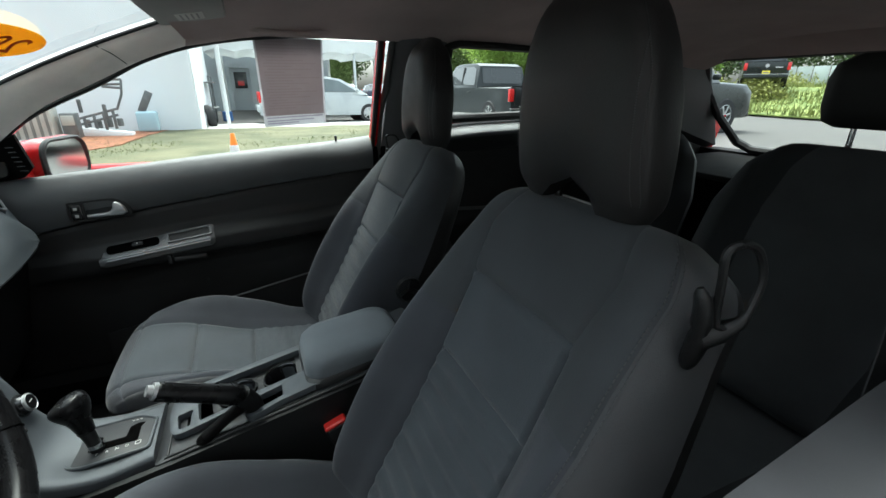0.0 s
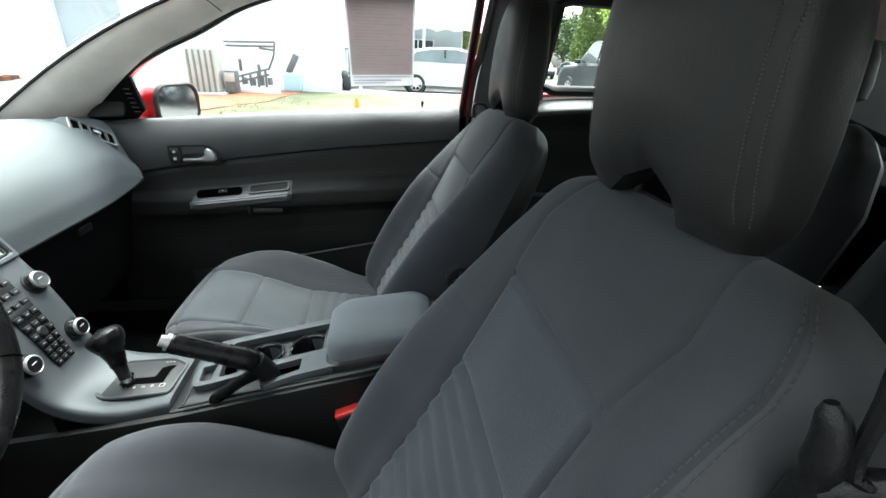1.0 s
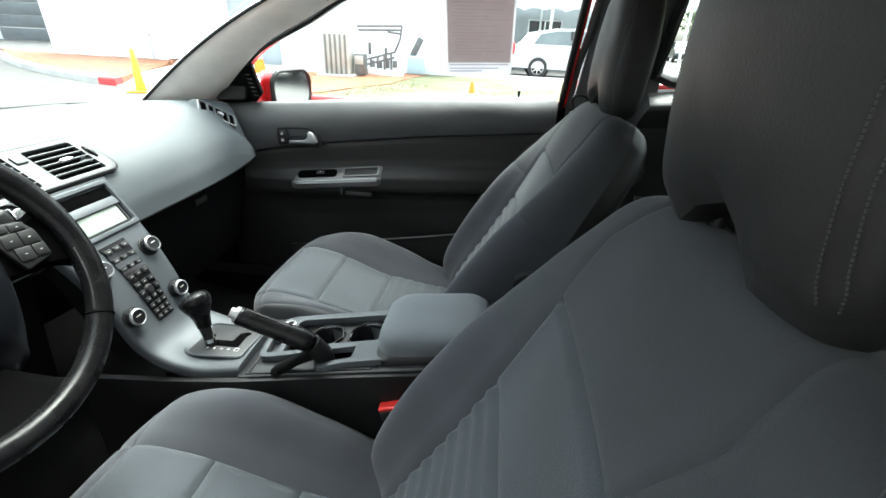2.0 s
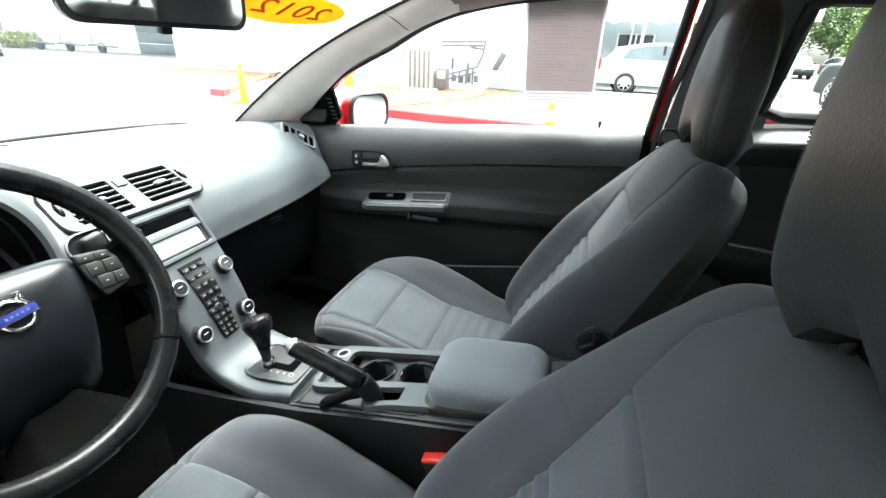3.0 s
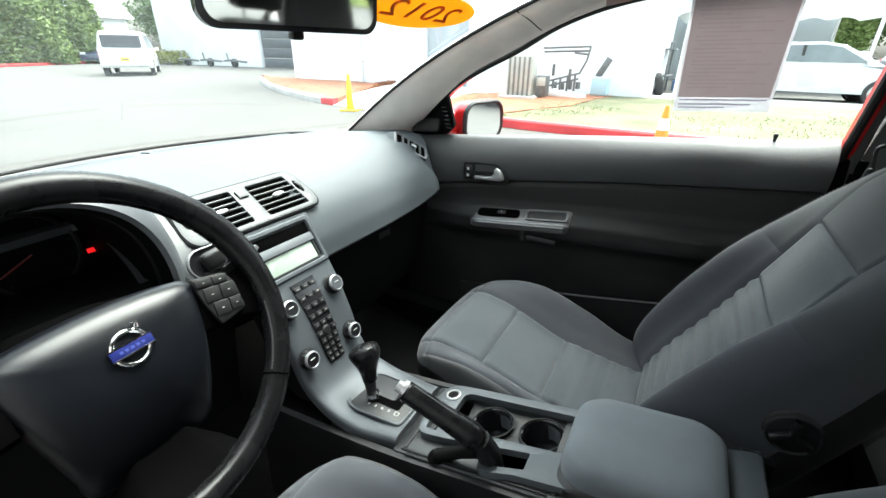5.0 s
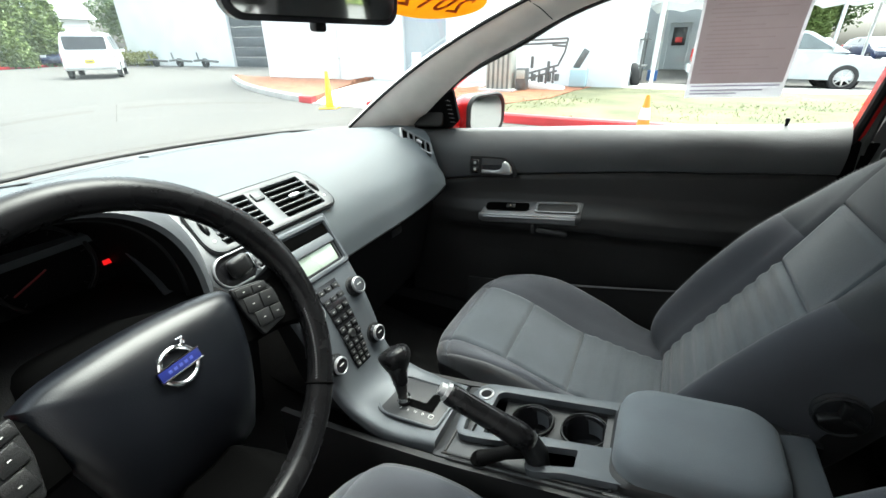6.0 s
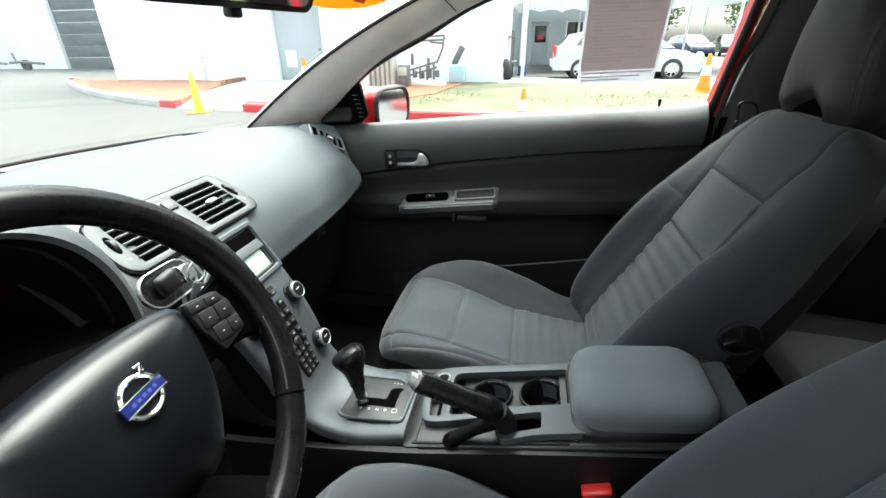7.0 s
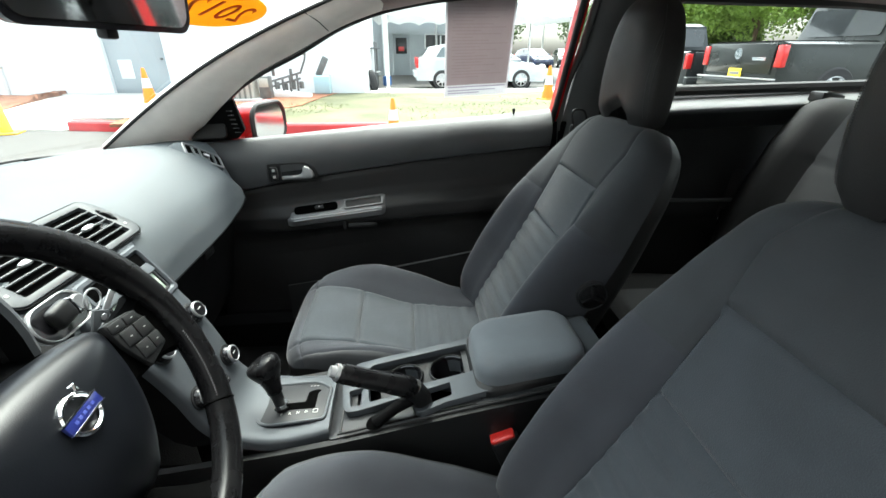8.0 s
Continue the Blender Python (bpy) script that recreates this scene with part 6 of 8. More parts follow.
def upholster(base, fn, region, us, vs, shift, mirror, rear):
    """Cut a closed cushion along its seams into parts."""
    groups = {}
    grid = {}
    for f in (1, -1):
        for j, v in enumerate(vs):
            for i, s in enumerate(us):
                p = fn(s, v, f)
                grid[f, i, j] = Vector((p.x * mirror, p.y, p.z)) + shift
    for f in (1, -1):
        for j in range(len(vs) - 1):
            for i in range(len(us) - 1):
                key = region((us[i] + us[i + 1]) / 2, (vs[j] + vs[j + 1]) / 2) if f > 0 else rear
                if key in ("bolster", "upper_bolster", "lower_bolster", "side_cover", "rear_bolster"):
                    key += "|" + ("a" if us[i] < 0 else "b")
                quad = [(f, i, j), (f, i + 1, j), (f, i + 1, j + 1), (f, i, j + 1)]
                groups.setdefault(key, []).append(quad if f * mirror > 0 else quad[::-1])
    for key in sorted(groups):
        quads = groups[key]
        name = key.split("|")[0]
        look_of, name = name, name.replace("rear_centre", "centre_panel").replace("rear_bolster", "bolster")
        idx, verts = {}, []
        for q in quads:
            for k in q:
                if k not in idx:
                    idx[k] = len(verts)
                    verts.append(grid[k] - ORG[base])
        me = bpy.data.meshes.new(name)
        me.from_pydata(verts, [], [[idx[k] for k in q] for q in quads])
        me.shade_smooth()
        me.materials.append(SEAT_MATS[look_of])
        ob = new(name, me)
        ob.parent = base
        ORG[ob] = ORG[base]
        tagged(ob, SEAT_LABEL.get(name, ""))


def spread(n):
    """Steps from -1 to 1, closer together near the edges."""
    def f(t):
        return math.copysign(0.5 * (1 - (1 - 2 * abs(t)) ** 1.3) if abs(t) < 0.5 else 0.5 + 0.5 * (2 * abs(t) - 1) ** 0.8, t)
    return [f(2 * k / n - 1) for k in range(n + 1)]


HEAD = [  # height, half width, middle of the depth, half depth
    (0.0, 0.102, 0.003, 0.024), (0.010, 0.114, 0.004, 0.036), (0.03, 0.120, 0.008, 0.042), (0.08, 0.122, 0.016, 0.044), (0.14, 0.117, 0.023, 0.045),
    (0.190, 0.105, 0.030, 0.042), (0.230, 0.086, 0.034, 0.036), (0.254, 0.062, 0.035, 0.026), (0.266, 0.034, 0.035, 0.013)]


def headrest(parent, c, up, fwd):
    """A padded headrest with an arched notch at its foot, seamed down its sides."""
    right = Vector((1, 0, 0))
    rows = []
    hs = [0.266 * (k / 34) ** 1.25 for k in range(35)]
    nseg = 44
    for h in hs:
        w = soft([(a, b) for a, b, _, _ in HEAD], h)
        cy = soft([(a, b) for a, _, b, _ in HEAD], h)
        d = soft([(a, b) for a, _, _, b in HEAD], h)
        ring = []
        for k in range(nseg):
            a = 2 * math.pi * k / nseg
            ca, sa_ = math.cos(a), math.sin(a)
            x = w * math.copysign(abs(ca) ** 0.52, ca)
            t = d * math.copysign(abs(sa_) ** 0.62, sa_)
            lift = 0.036 * max(0.0, 1 - (abs(x) / 0.054) ** 2.2) * max(0.0, 1 - h / 0.11)
            g = 0.0028 * math.exp(-((abs(x) - 0.113 + 0.04 * h) / 0.004) ** 2) * (1 if sa_ > 0 else 0)
            ring.append(c + right * x + fwd * (cy + t - g) + up * (h + lift))
        rows.append(ring)
    mid = [p - fwd * ((p - c).dot(fwd) + 0.002) for p in rows[0]]
    rows = [[p.lerp(q, 0.03) + up * 0.004 for p, q in zip(mid, rows[0])], [p.lerp(q, 0.7) for p, q in zip(mid, rows[0])]] + rows
    hr = part("headrest", loft(rows), M_VINYL, parent, "black vinyl headrest with an arched notch")
    for sgn in (1, -1):
        for q in (0.004, -0.004):
            line = []
            for h in [0.022 + 0.213 * k / 20 for k in range(21)]:
                w = soft([(a, b) for a, b, _, _ in HEAD], h)
                cy = soft([(a, b) for a, _, b, _ in HEAD], h)
                d = soft([(a, b) for a, _, _, b in HEAD], h)
                xx = min(0.113 - 0.04 * h + q, w * 0.97)
                ca = (xx / w) ** (1 / 0.52)
                t = d * math.sqrt(max(0, 1 - ca * ca)) ** 0.62
                lift = 0.036 * max(0.0, 1 - (abs(xx) / 0.054) ** 2.2) * max(0.0, 1 - h / 0.11)
                line.append(c + right * xx * sgn + fwd * (cy + t + 0.0007) + up * (h + lift))
            bm = bmesh.new()
            for a, b in zip(line, line[1:]):
                n = 4
                for k in range(n):
                    p, r = a.lerp(b, (k + 0.15) / n), a.lerp(b, (k + 0.75) / n)
                    join(bm, tube([p, r], 0.0007, 4))
            part("stitching", bm, M_STITCH, hr)
    for sgn in (1, -1):
        part("post", cyl(0.006, 0.09, basis(c + right * 0.055 * sgn + fwd * 0.0 - up * 0.05, (1, 0, 0), fwd), 12), M_PLASTIC, hr, "black headrest post")
    return hr


def front_seat(cx, dy, dz, mirror, label):
    seat = thing("front_seat", (cx, 1.95 + dy, 0.20), label, "car seat", "front seats")
    shift = Vector((cx, dy, dz))
    back = part("backrest", box((0.30, 0.03, 0.50), Matrix.Translation(shift) @ at(0, 1.60, 0.70, 31, 0, 0), 0.01), M_MATTE, seat, "reclined backrest with stitched panels")
    full = 1.0 if cx < 0 else 0.0
    upholster(back, lambda u, v, f: seat_back_point(u, v, f, full), back_region, spread(80), cuts([0.515, 0.60, 0.72], 96), shift, mirror, "rear_cover")
    lean, shift = shift, Vector((cx, -0.017 if cx < 0 else 0.006, 0.004 if cx < 0 else 0.004))
    cush = part("cushion", box((0.36, 0.42, 0.03), Matrix.Translation(shift) @ at(0, 1.99, 0.405, 6, 0, 0), 0.01), M_MATTE, seat, "sloping seat cushion with stitched panels")
    upholster(cush, lambda u, v, f: cushion_point(u, v, f, cx < 0), cushion_region, spread(64), cuts([0.420, 0.674, 0.925], 76), shift, mirror, "rear_cover")
    for_rails, shift = shift, lean
    tip = 0.09 if cx < 0 else 0.20
    up = Vector((0, -tip, 0.98)).normalized()
    fwd = Vector((0, 0.98, tip)).normalized()
    headrest(seat, shift + Vector((0.0, 1.484 if cx < 0 else 1.468, 1.001 if cx < 0 else 0.990)), up, fwd)
    # side valance, rails and the recliner knob
    for sgn in (1, -1):
        part("valance", box((0.018, 0.46, 0.10), Matrix.Translation(for_rails) @ at(sgn * 0.225, 1.98, 0.355, 4, 0, 0), 0.008), M_PLASTIC, seat, "black side valance")
        part("rail", box((0.03, 0.56, 0.03), at(cx + sgn * 0.17, 2.0 + dy, 0.235), 0.005), M_STEELDARK, seat, "dark steel seat rail")
        for yy in (1.80, 2.18):
            part("rail_leg", box((0.03, 0.04, 0.11), at(cx + sgn * 0.17, yy + dy, 0.29 + dz * 0.5), 0.004), M_STEELDARK, seat)
    kx = -1 * mirror
    mk = basis(shift + Vector((kx * 0.236, 1.612, 0.676)), (0, 1, 0) if kx < 0 else (0, -1, 0), (0, 0, 1))
    if kx < 0:
        mk = basis(shift + Vector((kx * 0.238, 1.612, 0.676)), (0, -1, 0), (0, 0, 1))
    kb = part("lumbar_knob", lathe([(0.0, 0.0), (0.034, 0.0), (0.034, 0.004), (0.030, 0.007), (0.0, 0.007)], mk, 28), M_DECK, seat, "round black lumbar knob")
    for a in (90, 210, 330):
        part("knob_arm", box((0.028, 0.010, 0.016), mk @ pose(0.014 * math.cos(radians(a)), 0.011 * math.sin(radians(a)), 0.012, 0, 0, a), 0.003), M_PLASTIC, kb)
    part("knob_rim", tube([mk @ Vector((0.031 * math.cos(a), 0.031 * math.sin(a), 0.012)) for a in [2 * math.pi * k / 28 for k in range(28)]], 0.0022, 6, loop=True), M_DECK, kb)
    part("belt_anchor", box((0.014, 0.03, 0.045), Matrix.Translation(for_rails) @ at(mirror * 0.238, 1.80, 0.475, 20, 0, 0), 0.005), M_GREYTRIM, seat, "small grey belt anchor")
    # belt guide on the outer shoulder
    ox = mirror
    lean = shift
    if cx > 0:
        shift = shift + Vector((0.004, -0.045, -0.035))
    gl = part("belt_guide", tube(spline([shift + Vector((ox * a, b, c)) for a, b, c in ((0.226, 1.545, 0.905), (0.231, 1.546, 0.930), (0.234, 1.549, 0.952), (0.234, 1.553, 0.975), (0.230, 1.556, 0.990))], 14), [0.005, 0.008, 0.009, 0.0095, 0.0095, 0.009, 0.007, 0.009, 0.0085, 0.008, 0.0075, 0.007, 0.006, 0.003], 10, up=(0, 1, 0)), M_PLASTIC, seat, "black plastic belt guide")
    lp = spline([(ox * a, b, c) for a, b, c in ((0.240, 1.543, 0.966), (0.243, 1.551, 1.000), (0.243, 1.553, 1.026), (0.244, 1.532, 1.030), (0.246, 1.516, 1.022), (0.249, 1.507, 1.000), (0.250, 1.511, 0.978), (0.250, 1.520, 0.962), (0.246, 1.532, 0.952), (0.241, 1.541, 0.956))], 50)
    part("guide_loop", tube([shift + p for p in lp], 0.0036, 8, loop=True, up=(0, 1, 0)), M_PLASTIC, gl, "open loop for the belt")
    part("guide_arm", tube([shift + Vector((ox * a, b, c)) for a, b, c in ((0.232, 1.545, 0.940), (0.240, 1.534, 0.946), (0.249, 1.521, 0.958), (0.250, 1.516, 0.966))], [0.012, 0.010, 0.006, 0.0045], 10, up=(0, 1, 0)), M_PLASTIC, gl)
    # stitched edge seam along the backrest
    shift = lean
    for sgn in (1,):
        bm = bmesh.new()
        for row in (0.842, 0.878):
            pts = [seat_back_point(sgn * row, 0.08 + 0.88 * k / 90, 1, full) for k in range(91)]
            for a, b in zip(pts, pts[1:]):
                join(bm, tube([shift + Vector((q.x * mirror, q.y, q.z)) + Vector((0, 0.0014, 0.0011)) for q in (a.lerp(b, 0.15), a.lerp(b, 0.8))], 0.0008, 4))
        part("edge_stitching", bm, M_STITCH, back, "double row of stitches")
    return seat


front_seat(0.362, 0.0, 0.0, 1, "dark grey fabric passenger seat with black headrest")
front_seat(-0.344, 0.032, -0.009, -1, "dark grey fabric driver's seat with belt guide loop")

# ---- rear seats ----
def rear_back(s, v, face):
    w = lerp([(0, 0.24), (0.3, 0.285), (0.7, 0.275), (0.88, 0.235), (0.97, 0.18), (1, 0.14)], v)
    if s > 0:
        w = lerp([(0, 0.30), (0.3, 0.350), (0.7, 0.352), (0.9, 0.345), (0.97, 0.33), (1, 0.30)], v)
    y = lerp([(0, 0.93), (1, 0.715)], v)
    z = 0.44 + 0.59 * v
    e, ev = edge_fall(s, 7, 0.42), edge_fall(2 * v - 1, 12, 0.45)
    ax = abs(s * w)
    if face > 0:
        n = 0.055 + (0.085 if s > 0 else 0.040) / (1 + math.exp(-(ax - (0.215 if s > 0 else 0.17)) / 0.018)) * lerp([(0, 1), (0.7, 0.9), (0.9, 0.55), (1, 0.2)], v)
        n -= 0.006 * math.exp(-((ax - 0.185) / 0.006) ** 2) + (0.008 * math.exp(-((v - 0.68) / 0.012) ** 2) if ax < 0.185 else 0)
        off = n * e * ev
    else:
        off = -0.05 * e * ev
    return Vector((s * w, y, z)) + Vector((0, 0.91, 0.42)) * (off - 0.03)


def rear_cushion(s, v, face):
    w = 0.27
    e, ev = edge_fall(s, 8, 0.4), edge_fall(2 * v - 1, 14, 0.42)
    ax = abs(s * w)
    z0 = lerp([(0, 0.35), (0.7, 0.385), (1, 0.39)], v)
    if face > 0:
        n = 0.05 + 0.03 / (1 + math.exp(-(ax - 0.18) / 0.018)) - 0.006 * math.exp(-((ax - 0.15) / 0.006) ** 2)
        off = n * e * ev
    else:
        off = -0.12 * e * ev
    return Vector((s * w, 0.82 + 0.55 * v, z0 + 0.025 + off))


for cx in (0.325, -0.31):
    rs_ = thing("rear_bucket_seat", (cx, 0.9, 0.2), "dark grey fabric rear seat with its headrest up", "car seat", "rear seats")
    b = part("backrest", box((0.40, 0.03, 0.46), at(cx, 0.80, 0.70, 20, 0, 0), 0.01), M_MATTE, rs_)
    upholster(b, rear_back, lambda s, v: ("rear_centre" if abs(s) < 0.52 else "rear_bolster"), spread(44), cuts([], 48), Vector((cx, 0, 0)), 1 if cx > 0 else -1, "rear_cover")
    c = part("cushion", box((0.42, 0.42, 0.03), at(cx, 1.06, 0.33), 0.01), M_MATTE, rs_)
    upholster(c, rear_cushion, lambda s, v: ("rear_centre" if abs(s) < 0.55 else "rear_bolster"), spread(40), cuts([], 40), Vector((cx, 0, 0)), 1, "rear_cover")
    part("headrest", loft([[Vector((cx + x * k, 0.690 + 0.02 * t + yy * k, 1.060 + 0.150 * t)) for x, yy in rrect(0.245, 0.095, 0.045, 6)] for k, t in ((0.75, 0.0), (0.95, 0.08), (1.0, 0.3), (0.98, 0.65), (0.88, 0.88), (0.6, 1.0))]), M_VINYL, rs_, "black vinyl headrest")
    ox = 1 if cx > 0 else -1
    catch = part("release_catch", box((0.050, 0.075, 0.030), at(cx + ox * 0.300, 0.715, 1.018, 8, 0, 0), 0.005), M_PLASTIC, rs_, "black release catch of the folding back")
    part("catch_top", box((0.046, 0.050, 0.003), at(cx + ox * 0.300, 0.712, 1.0335, 8, 0, 0), 0.001), M_GREYTRIM, catch, "grey top of the catch")
    for sgn in (1, -1):
        part("post", cyl(0.006, 0.09, at(cx + sgn * 0.055, 0.690, 1.0), 10), M_CHROME, rs_, "bright headrest post")
rb = thing("belt_buckle", (0.63, 0.93, 0.60), "rear belt tongue with a bright tip hanging by its webbing", "belt buckle")
part("webbing", box((0.004, 0.045, 0.16), at(0.640, 0.925, 0.72, 8, 0, 10), 0.001), M_BELT, rb, "black webbing")
part("tongue", box((0.010, 0.042, 0.028), at(0.636, 0.935, 0.655, 12, 0, 10), 0.003), M_PLASTIC, rb)
part("tip", box((0.004, 0.026, 0.032), at(0.633, 0.941, 0.628, 12, 0, 10), 0.001), M_CHROME, rb, "bright steel tip")
solo("rear_console", box((0.10, 0.44, 0.20), at(0.0, 1.05, 0.33), 0.03, 4), M_PLASTIC, "black tray between the rear seats", "console")

# ---- mirror, visors, handles overhead ----
rm = thing("rearview_mirror", (0.04, 2.36, 1.17), "black rear-view mirror hung from the windscreen", "rear-view mirror")
mr = basis((0.034, 2.372, 1.212), (0.970, -0.24, 0.0), (-0.02, -0.08, 1.0))
part("housing", loft([[mr @ Vector((x * k, y * k, z)) for x, y in rrect(0.290, 0.082, 0.026, 6)] for k, z in ((1.0, 0.010), (1.0, -0.004), (0.93, -0.022), (0.6, -0.034))]), M_BLACKGLOSS, rm, "gloss black housing")
part("mirror_glass", plate(rrect(0.272, 0.066, 0.022, 6), 0.002, mr @ pose(0, 0, 0.0095)), M_MIRROR, rm, "mirror glass")
part("toggle", box((0.020, 0.014, 0.018), mr @ pose(0.0, -0.046, -0.006), 0.004), M_PLASTIC, rm, "small black tab under the mirror")
part("stem", tube([(0.03, 2.385, 1.222), (0.028, 2.40, 1.25), (0.025, 2.385, 1.266)], [0.012, 0.014, 0.024], 12, up=(1, 0, 0)), M_PLASTIC, rm, "black stem")
vis = thing("sun_visor", (0.36, 2.03, 1.30), "pale grey sun visor folded up, with a label", "sun visor")
mvz = basis((0.36, 2.005, 1.298), (1, 0, 0), (0, 0.985, -0.16))
part("pad", loft([[mvz @ Vector((x * k, y * k, z)) for x, y in rrect(0.36, 0.15, 0.03, 6)] for k, z in ((0.94, -0.011), (1.0, -0.004), (1.0, 0.004), (0.94, 0.011))]), M_VISOR, vis)
part("visor_label", box((0.10, 0.055, 0.001), mvz @ pose(0.06, 0.0, -0.0116)), M_WHITEMARK, vis, "pale label")
for k in range(4):
    part("label_bar", box((0.075, 0.004, 0.0006), mvz @ pose(0.06, -0.016 + 0.011 * k, -0.0124)), M_BAR, vis)
vis2 = thing("sun_visor", (-0.36, 2.03, 1.30), "pale grey sun visor folded up before the driver", "sun visor")
mvz = basis((-0.36, 2.005, 1.298), (1, 0, 0), (0, 0.985, -0.16))
part("pad", loft([[mvz @ Vector((x * k, y * k, z)) for x, y in rrect(0.36, 0.15, 0.03, 6)] for k, z in ((0.94, -0.011), (1.0, -0.004), (1.0, 0.004), (0.94, 0.011))]), M_VISOR, vis2)
gh = thing("grab_handle", (0.575, 1.78, 1.26), "dark grey grab handle on the roof rail", "grab handle")
part("grip", tube(spline([(0.592, 1.90, 1.305), (0.570, 1.885, 1.288), (0.560, 1.84, 1.278), (0.558, 1.78, 1.275), (0.560, 1.72, 1.278), (0.572, 1.675, 1.290), (0.594, 1.66, 1.306)], 26), 0.009, 10, up=(1, 0, 0)), M_HEADLINER, gh)
for yy in (1.90, 1.66):
    part("foot", box((0.03, 0.034, 0.02), at(0.594, yy, 1.308, 0, 20, 0), 0.006), M_HEADLINER, gh)


# ---- outside: the ground ----
solo("ground", sheet(lambda u, v: Vector((-260 + 520 * u, -260 + 520 * v, 0.0)), 40, 40), M_ASPHALT, "pale worn asphalt of a car park", "ground", "structure")


def slab(poly, z0, z1, material, name, label, cat, rough=0.0, kind="structure"):
    bm = plate(poly, z1 - z0, at(0, 0, z0), 0.0)
    return solo(name, bm, material, label, cat, kind, smooth=0)


# island with a kerb, lawn and bark
ISLE = [(6.3, -3.6), (6.25, 0.5), (6.4, 4.0), (6.75, 6.2), (6.98, 7.4), (7.26, 9.05), (7.45, 9.7), (8.3, 11.6), (9.6, 13.9), (11.2, 16.2), (12.1, 17.4)]
edge_l = spline([(x, y, 0) for x, y in ISLE], 49)
kerb_n = []
for i, p in enumerate(edge_l):
    d = (edge_l[min(48, i + 1)] - edge_l[max(0, i - 1)]).normalized()
    kerb_n.append(Vector((d.y, -d.x, 0)))
for a, b, m, lab in ((0, 19, M_CURBRED, "kerb painted red along the lawn"), (24, 28, M_CURBRED, "short red-painted kerb end beside the ramp"), (28, 48, M_CURB, "bare concrete kerb round the bark bed")):
    rings = []
    for i in range(a, b + 1):
        p, n = edge_l[i], kerb_n[i]
        rings.append([p + n * o + Vector((0, 0, z)) for o, z in ((0, -0.02), (0, 0.12), (0.02, 0.145), (0.13, 0.15), (0.15, 0.14), (0.15, -0.02))])
    solo("kerb", loft(rings), m, lab, "kerb", "structure")
rng = random.Random(7)
lawn = [(p.x + n.x * 0.14, p.y + n.y * 0.14) for p, n in zip(edge_l, kerb_n)]


def inland(u, v, far):
    k = u * 48
    i = min(int(k), 47)
    p = Vector((*lawn[i], 0)).lerp(Vector((*lawn[i + 1], 0)), k - i)
    x = p.x + (far - p.x) * v
    return Vector((x, p.y, 0.13 + 0.05 * math.sin(math.pi * v) + 0.02 * noise.noise((x * 1.3, p.y * 1.3, 0))))


solo("lawn", sheet(lambda u, v: inland(u * 0.36, v, 12.2), 60, 24, 0.1), M_GRASS, "thin dry lawn behind the red kerb", "lawn", "structure")
solo("bark_bed", sheet(lambda u, v: inland(0.50 + 0.50 * u, v, 12.2) + Vector((0, 1.8 * v * (1 - u) ** 2, 0.02 + 0.03 * noise.noise((u * 30, v * 20, 1)))), 40, 24, 0.1), M_BARK, "orange-brown bark bed beside the wall", "bark bed", "structure")
solo("bark_path", sheet(lambda u, v: Vector((6.62 + 5.5 * v, lerp([(0, 5.0), (0.24, 4.4), (0.36, 4.0), (1, 3.75)], v) * (1 - u) + lerp([(0, 6.5), (0.4, 6.7), (1, 6.3)], v) * u, 0.144 + 0.052 * math.sin(math.pi * v) + 0.02 * noise.noise((u * 9, v * 15, 3)))), 20, 30, 0.05), M_BARK, "strip of orange-brown bark along the wall's foot", "bark bed", "structure")
bm = bmesh.new()
for k in range(7000):
    u, v = rng.random() * 0.355, rng.random()
    p = inland(u, v, 11.2)
    if noise.noise((p.x * 0.9, p.y * 0.9, 5)) < 0.06:
        continue
    a, h, w = rng.random() * 6.28, 0.015 + 0.03 * rng.random(), 0.007
    q = Vector((math.cos(a), math.sin(a), 0))
    tip = p + Vector((rng.uniform(-0.04, 0.04), rng.uniform(-0.04, 0.04), h))
    bm.faces.new([bm.verts.new(p - q * w), bm.verts.new(p + q * w), bm.verts.new(tip)])
solo("grass_tufts", bm, M_BLADE, "sparse yellow-green grass tufts", "grass", "stuff", smooth=0)
def ramp(u, v):
    p = Vector((6.98, 7.4, 0)).lerp(Vector((7.26, 9.05, 0)), u).lerp(Vector((12.24, 7.4, 0)).lerp(Vector((12.24, 10.85, 0)), u), v)
    return p + Vector((0, 0, 0.012 + 0.155 * min(1.0, 4 * v)))


solo("pavement", sheet(ramp, 6, 16, 0.05), M_CURB, "pale concrete ramp and path from the kerb to a door", "pavement", "structure")
solo("pavement", box((4.9, 1.15, 0.10), at(9.68, 6.86, 0.124), 0.01), M_CURB, "pale concrete strip beside the ramp", "pavement", "structure")
solo("pavement", box((3.2, 15, 0.06), at(13.4, -1.5, 0.02), 0.01), M_CURB, "pale concrete walk before the canopy", "pavement", "structure")

# ---- the white building ----
def wall_with_holes(name, x, y0, y1, h, holes, label, material=M_WALL, thick=0.3):
    """A wall across x with openings (y0, y1, z0, z1), built of slabs round them."""
    bm = bmesh.new()
    ys = sorted({y0, y1, *[v for hl in holes for v in hl[:2]]})
    for a, b in zip(ys, ys[1:]):
        zs = [(0.0, h)]
        for p, q, z0, z1 in holes:
            if p < b - 1e-4 and q > a + 1e-4:
                zs = [(0.0, z0), (z1, h)]
        for z0, z1 in zs:
            if z1 - z0 > 0.01:
                join(bm, box((thick, b - a, z1 - z0), at(x + thick / 2, (a + b) / 2, (z0 + z1) / 2)))
    return solo(name, bm, material, label, "wall", "structure", smooth=0)


ENDY = 15.5
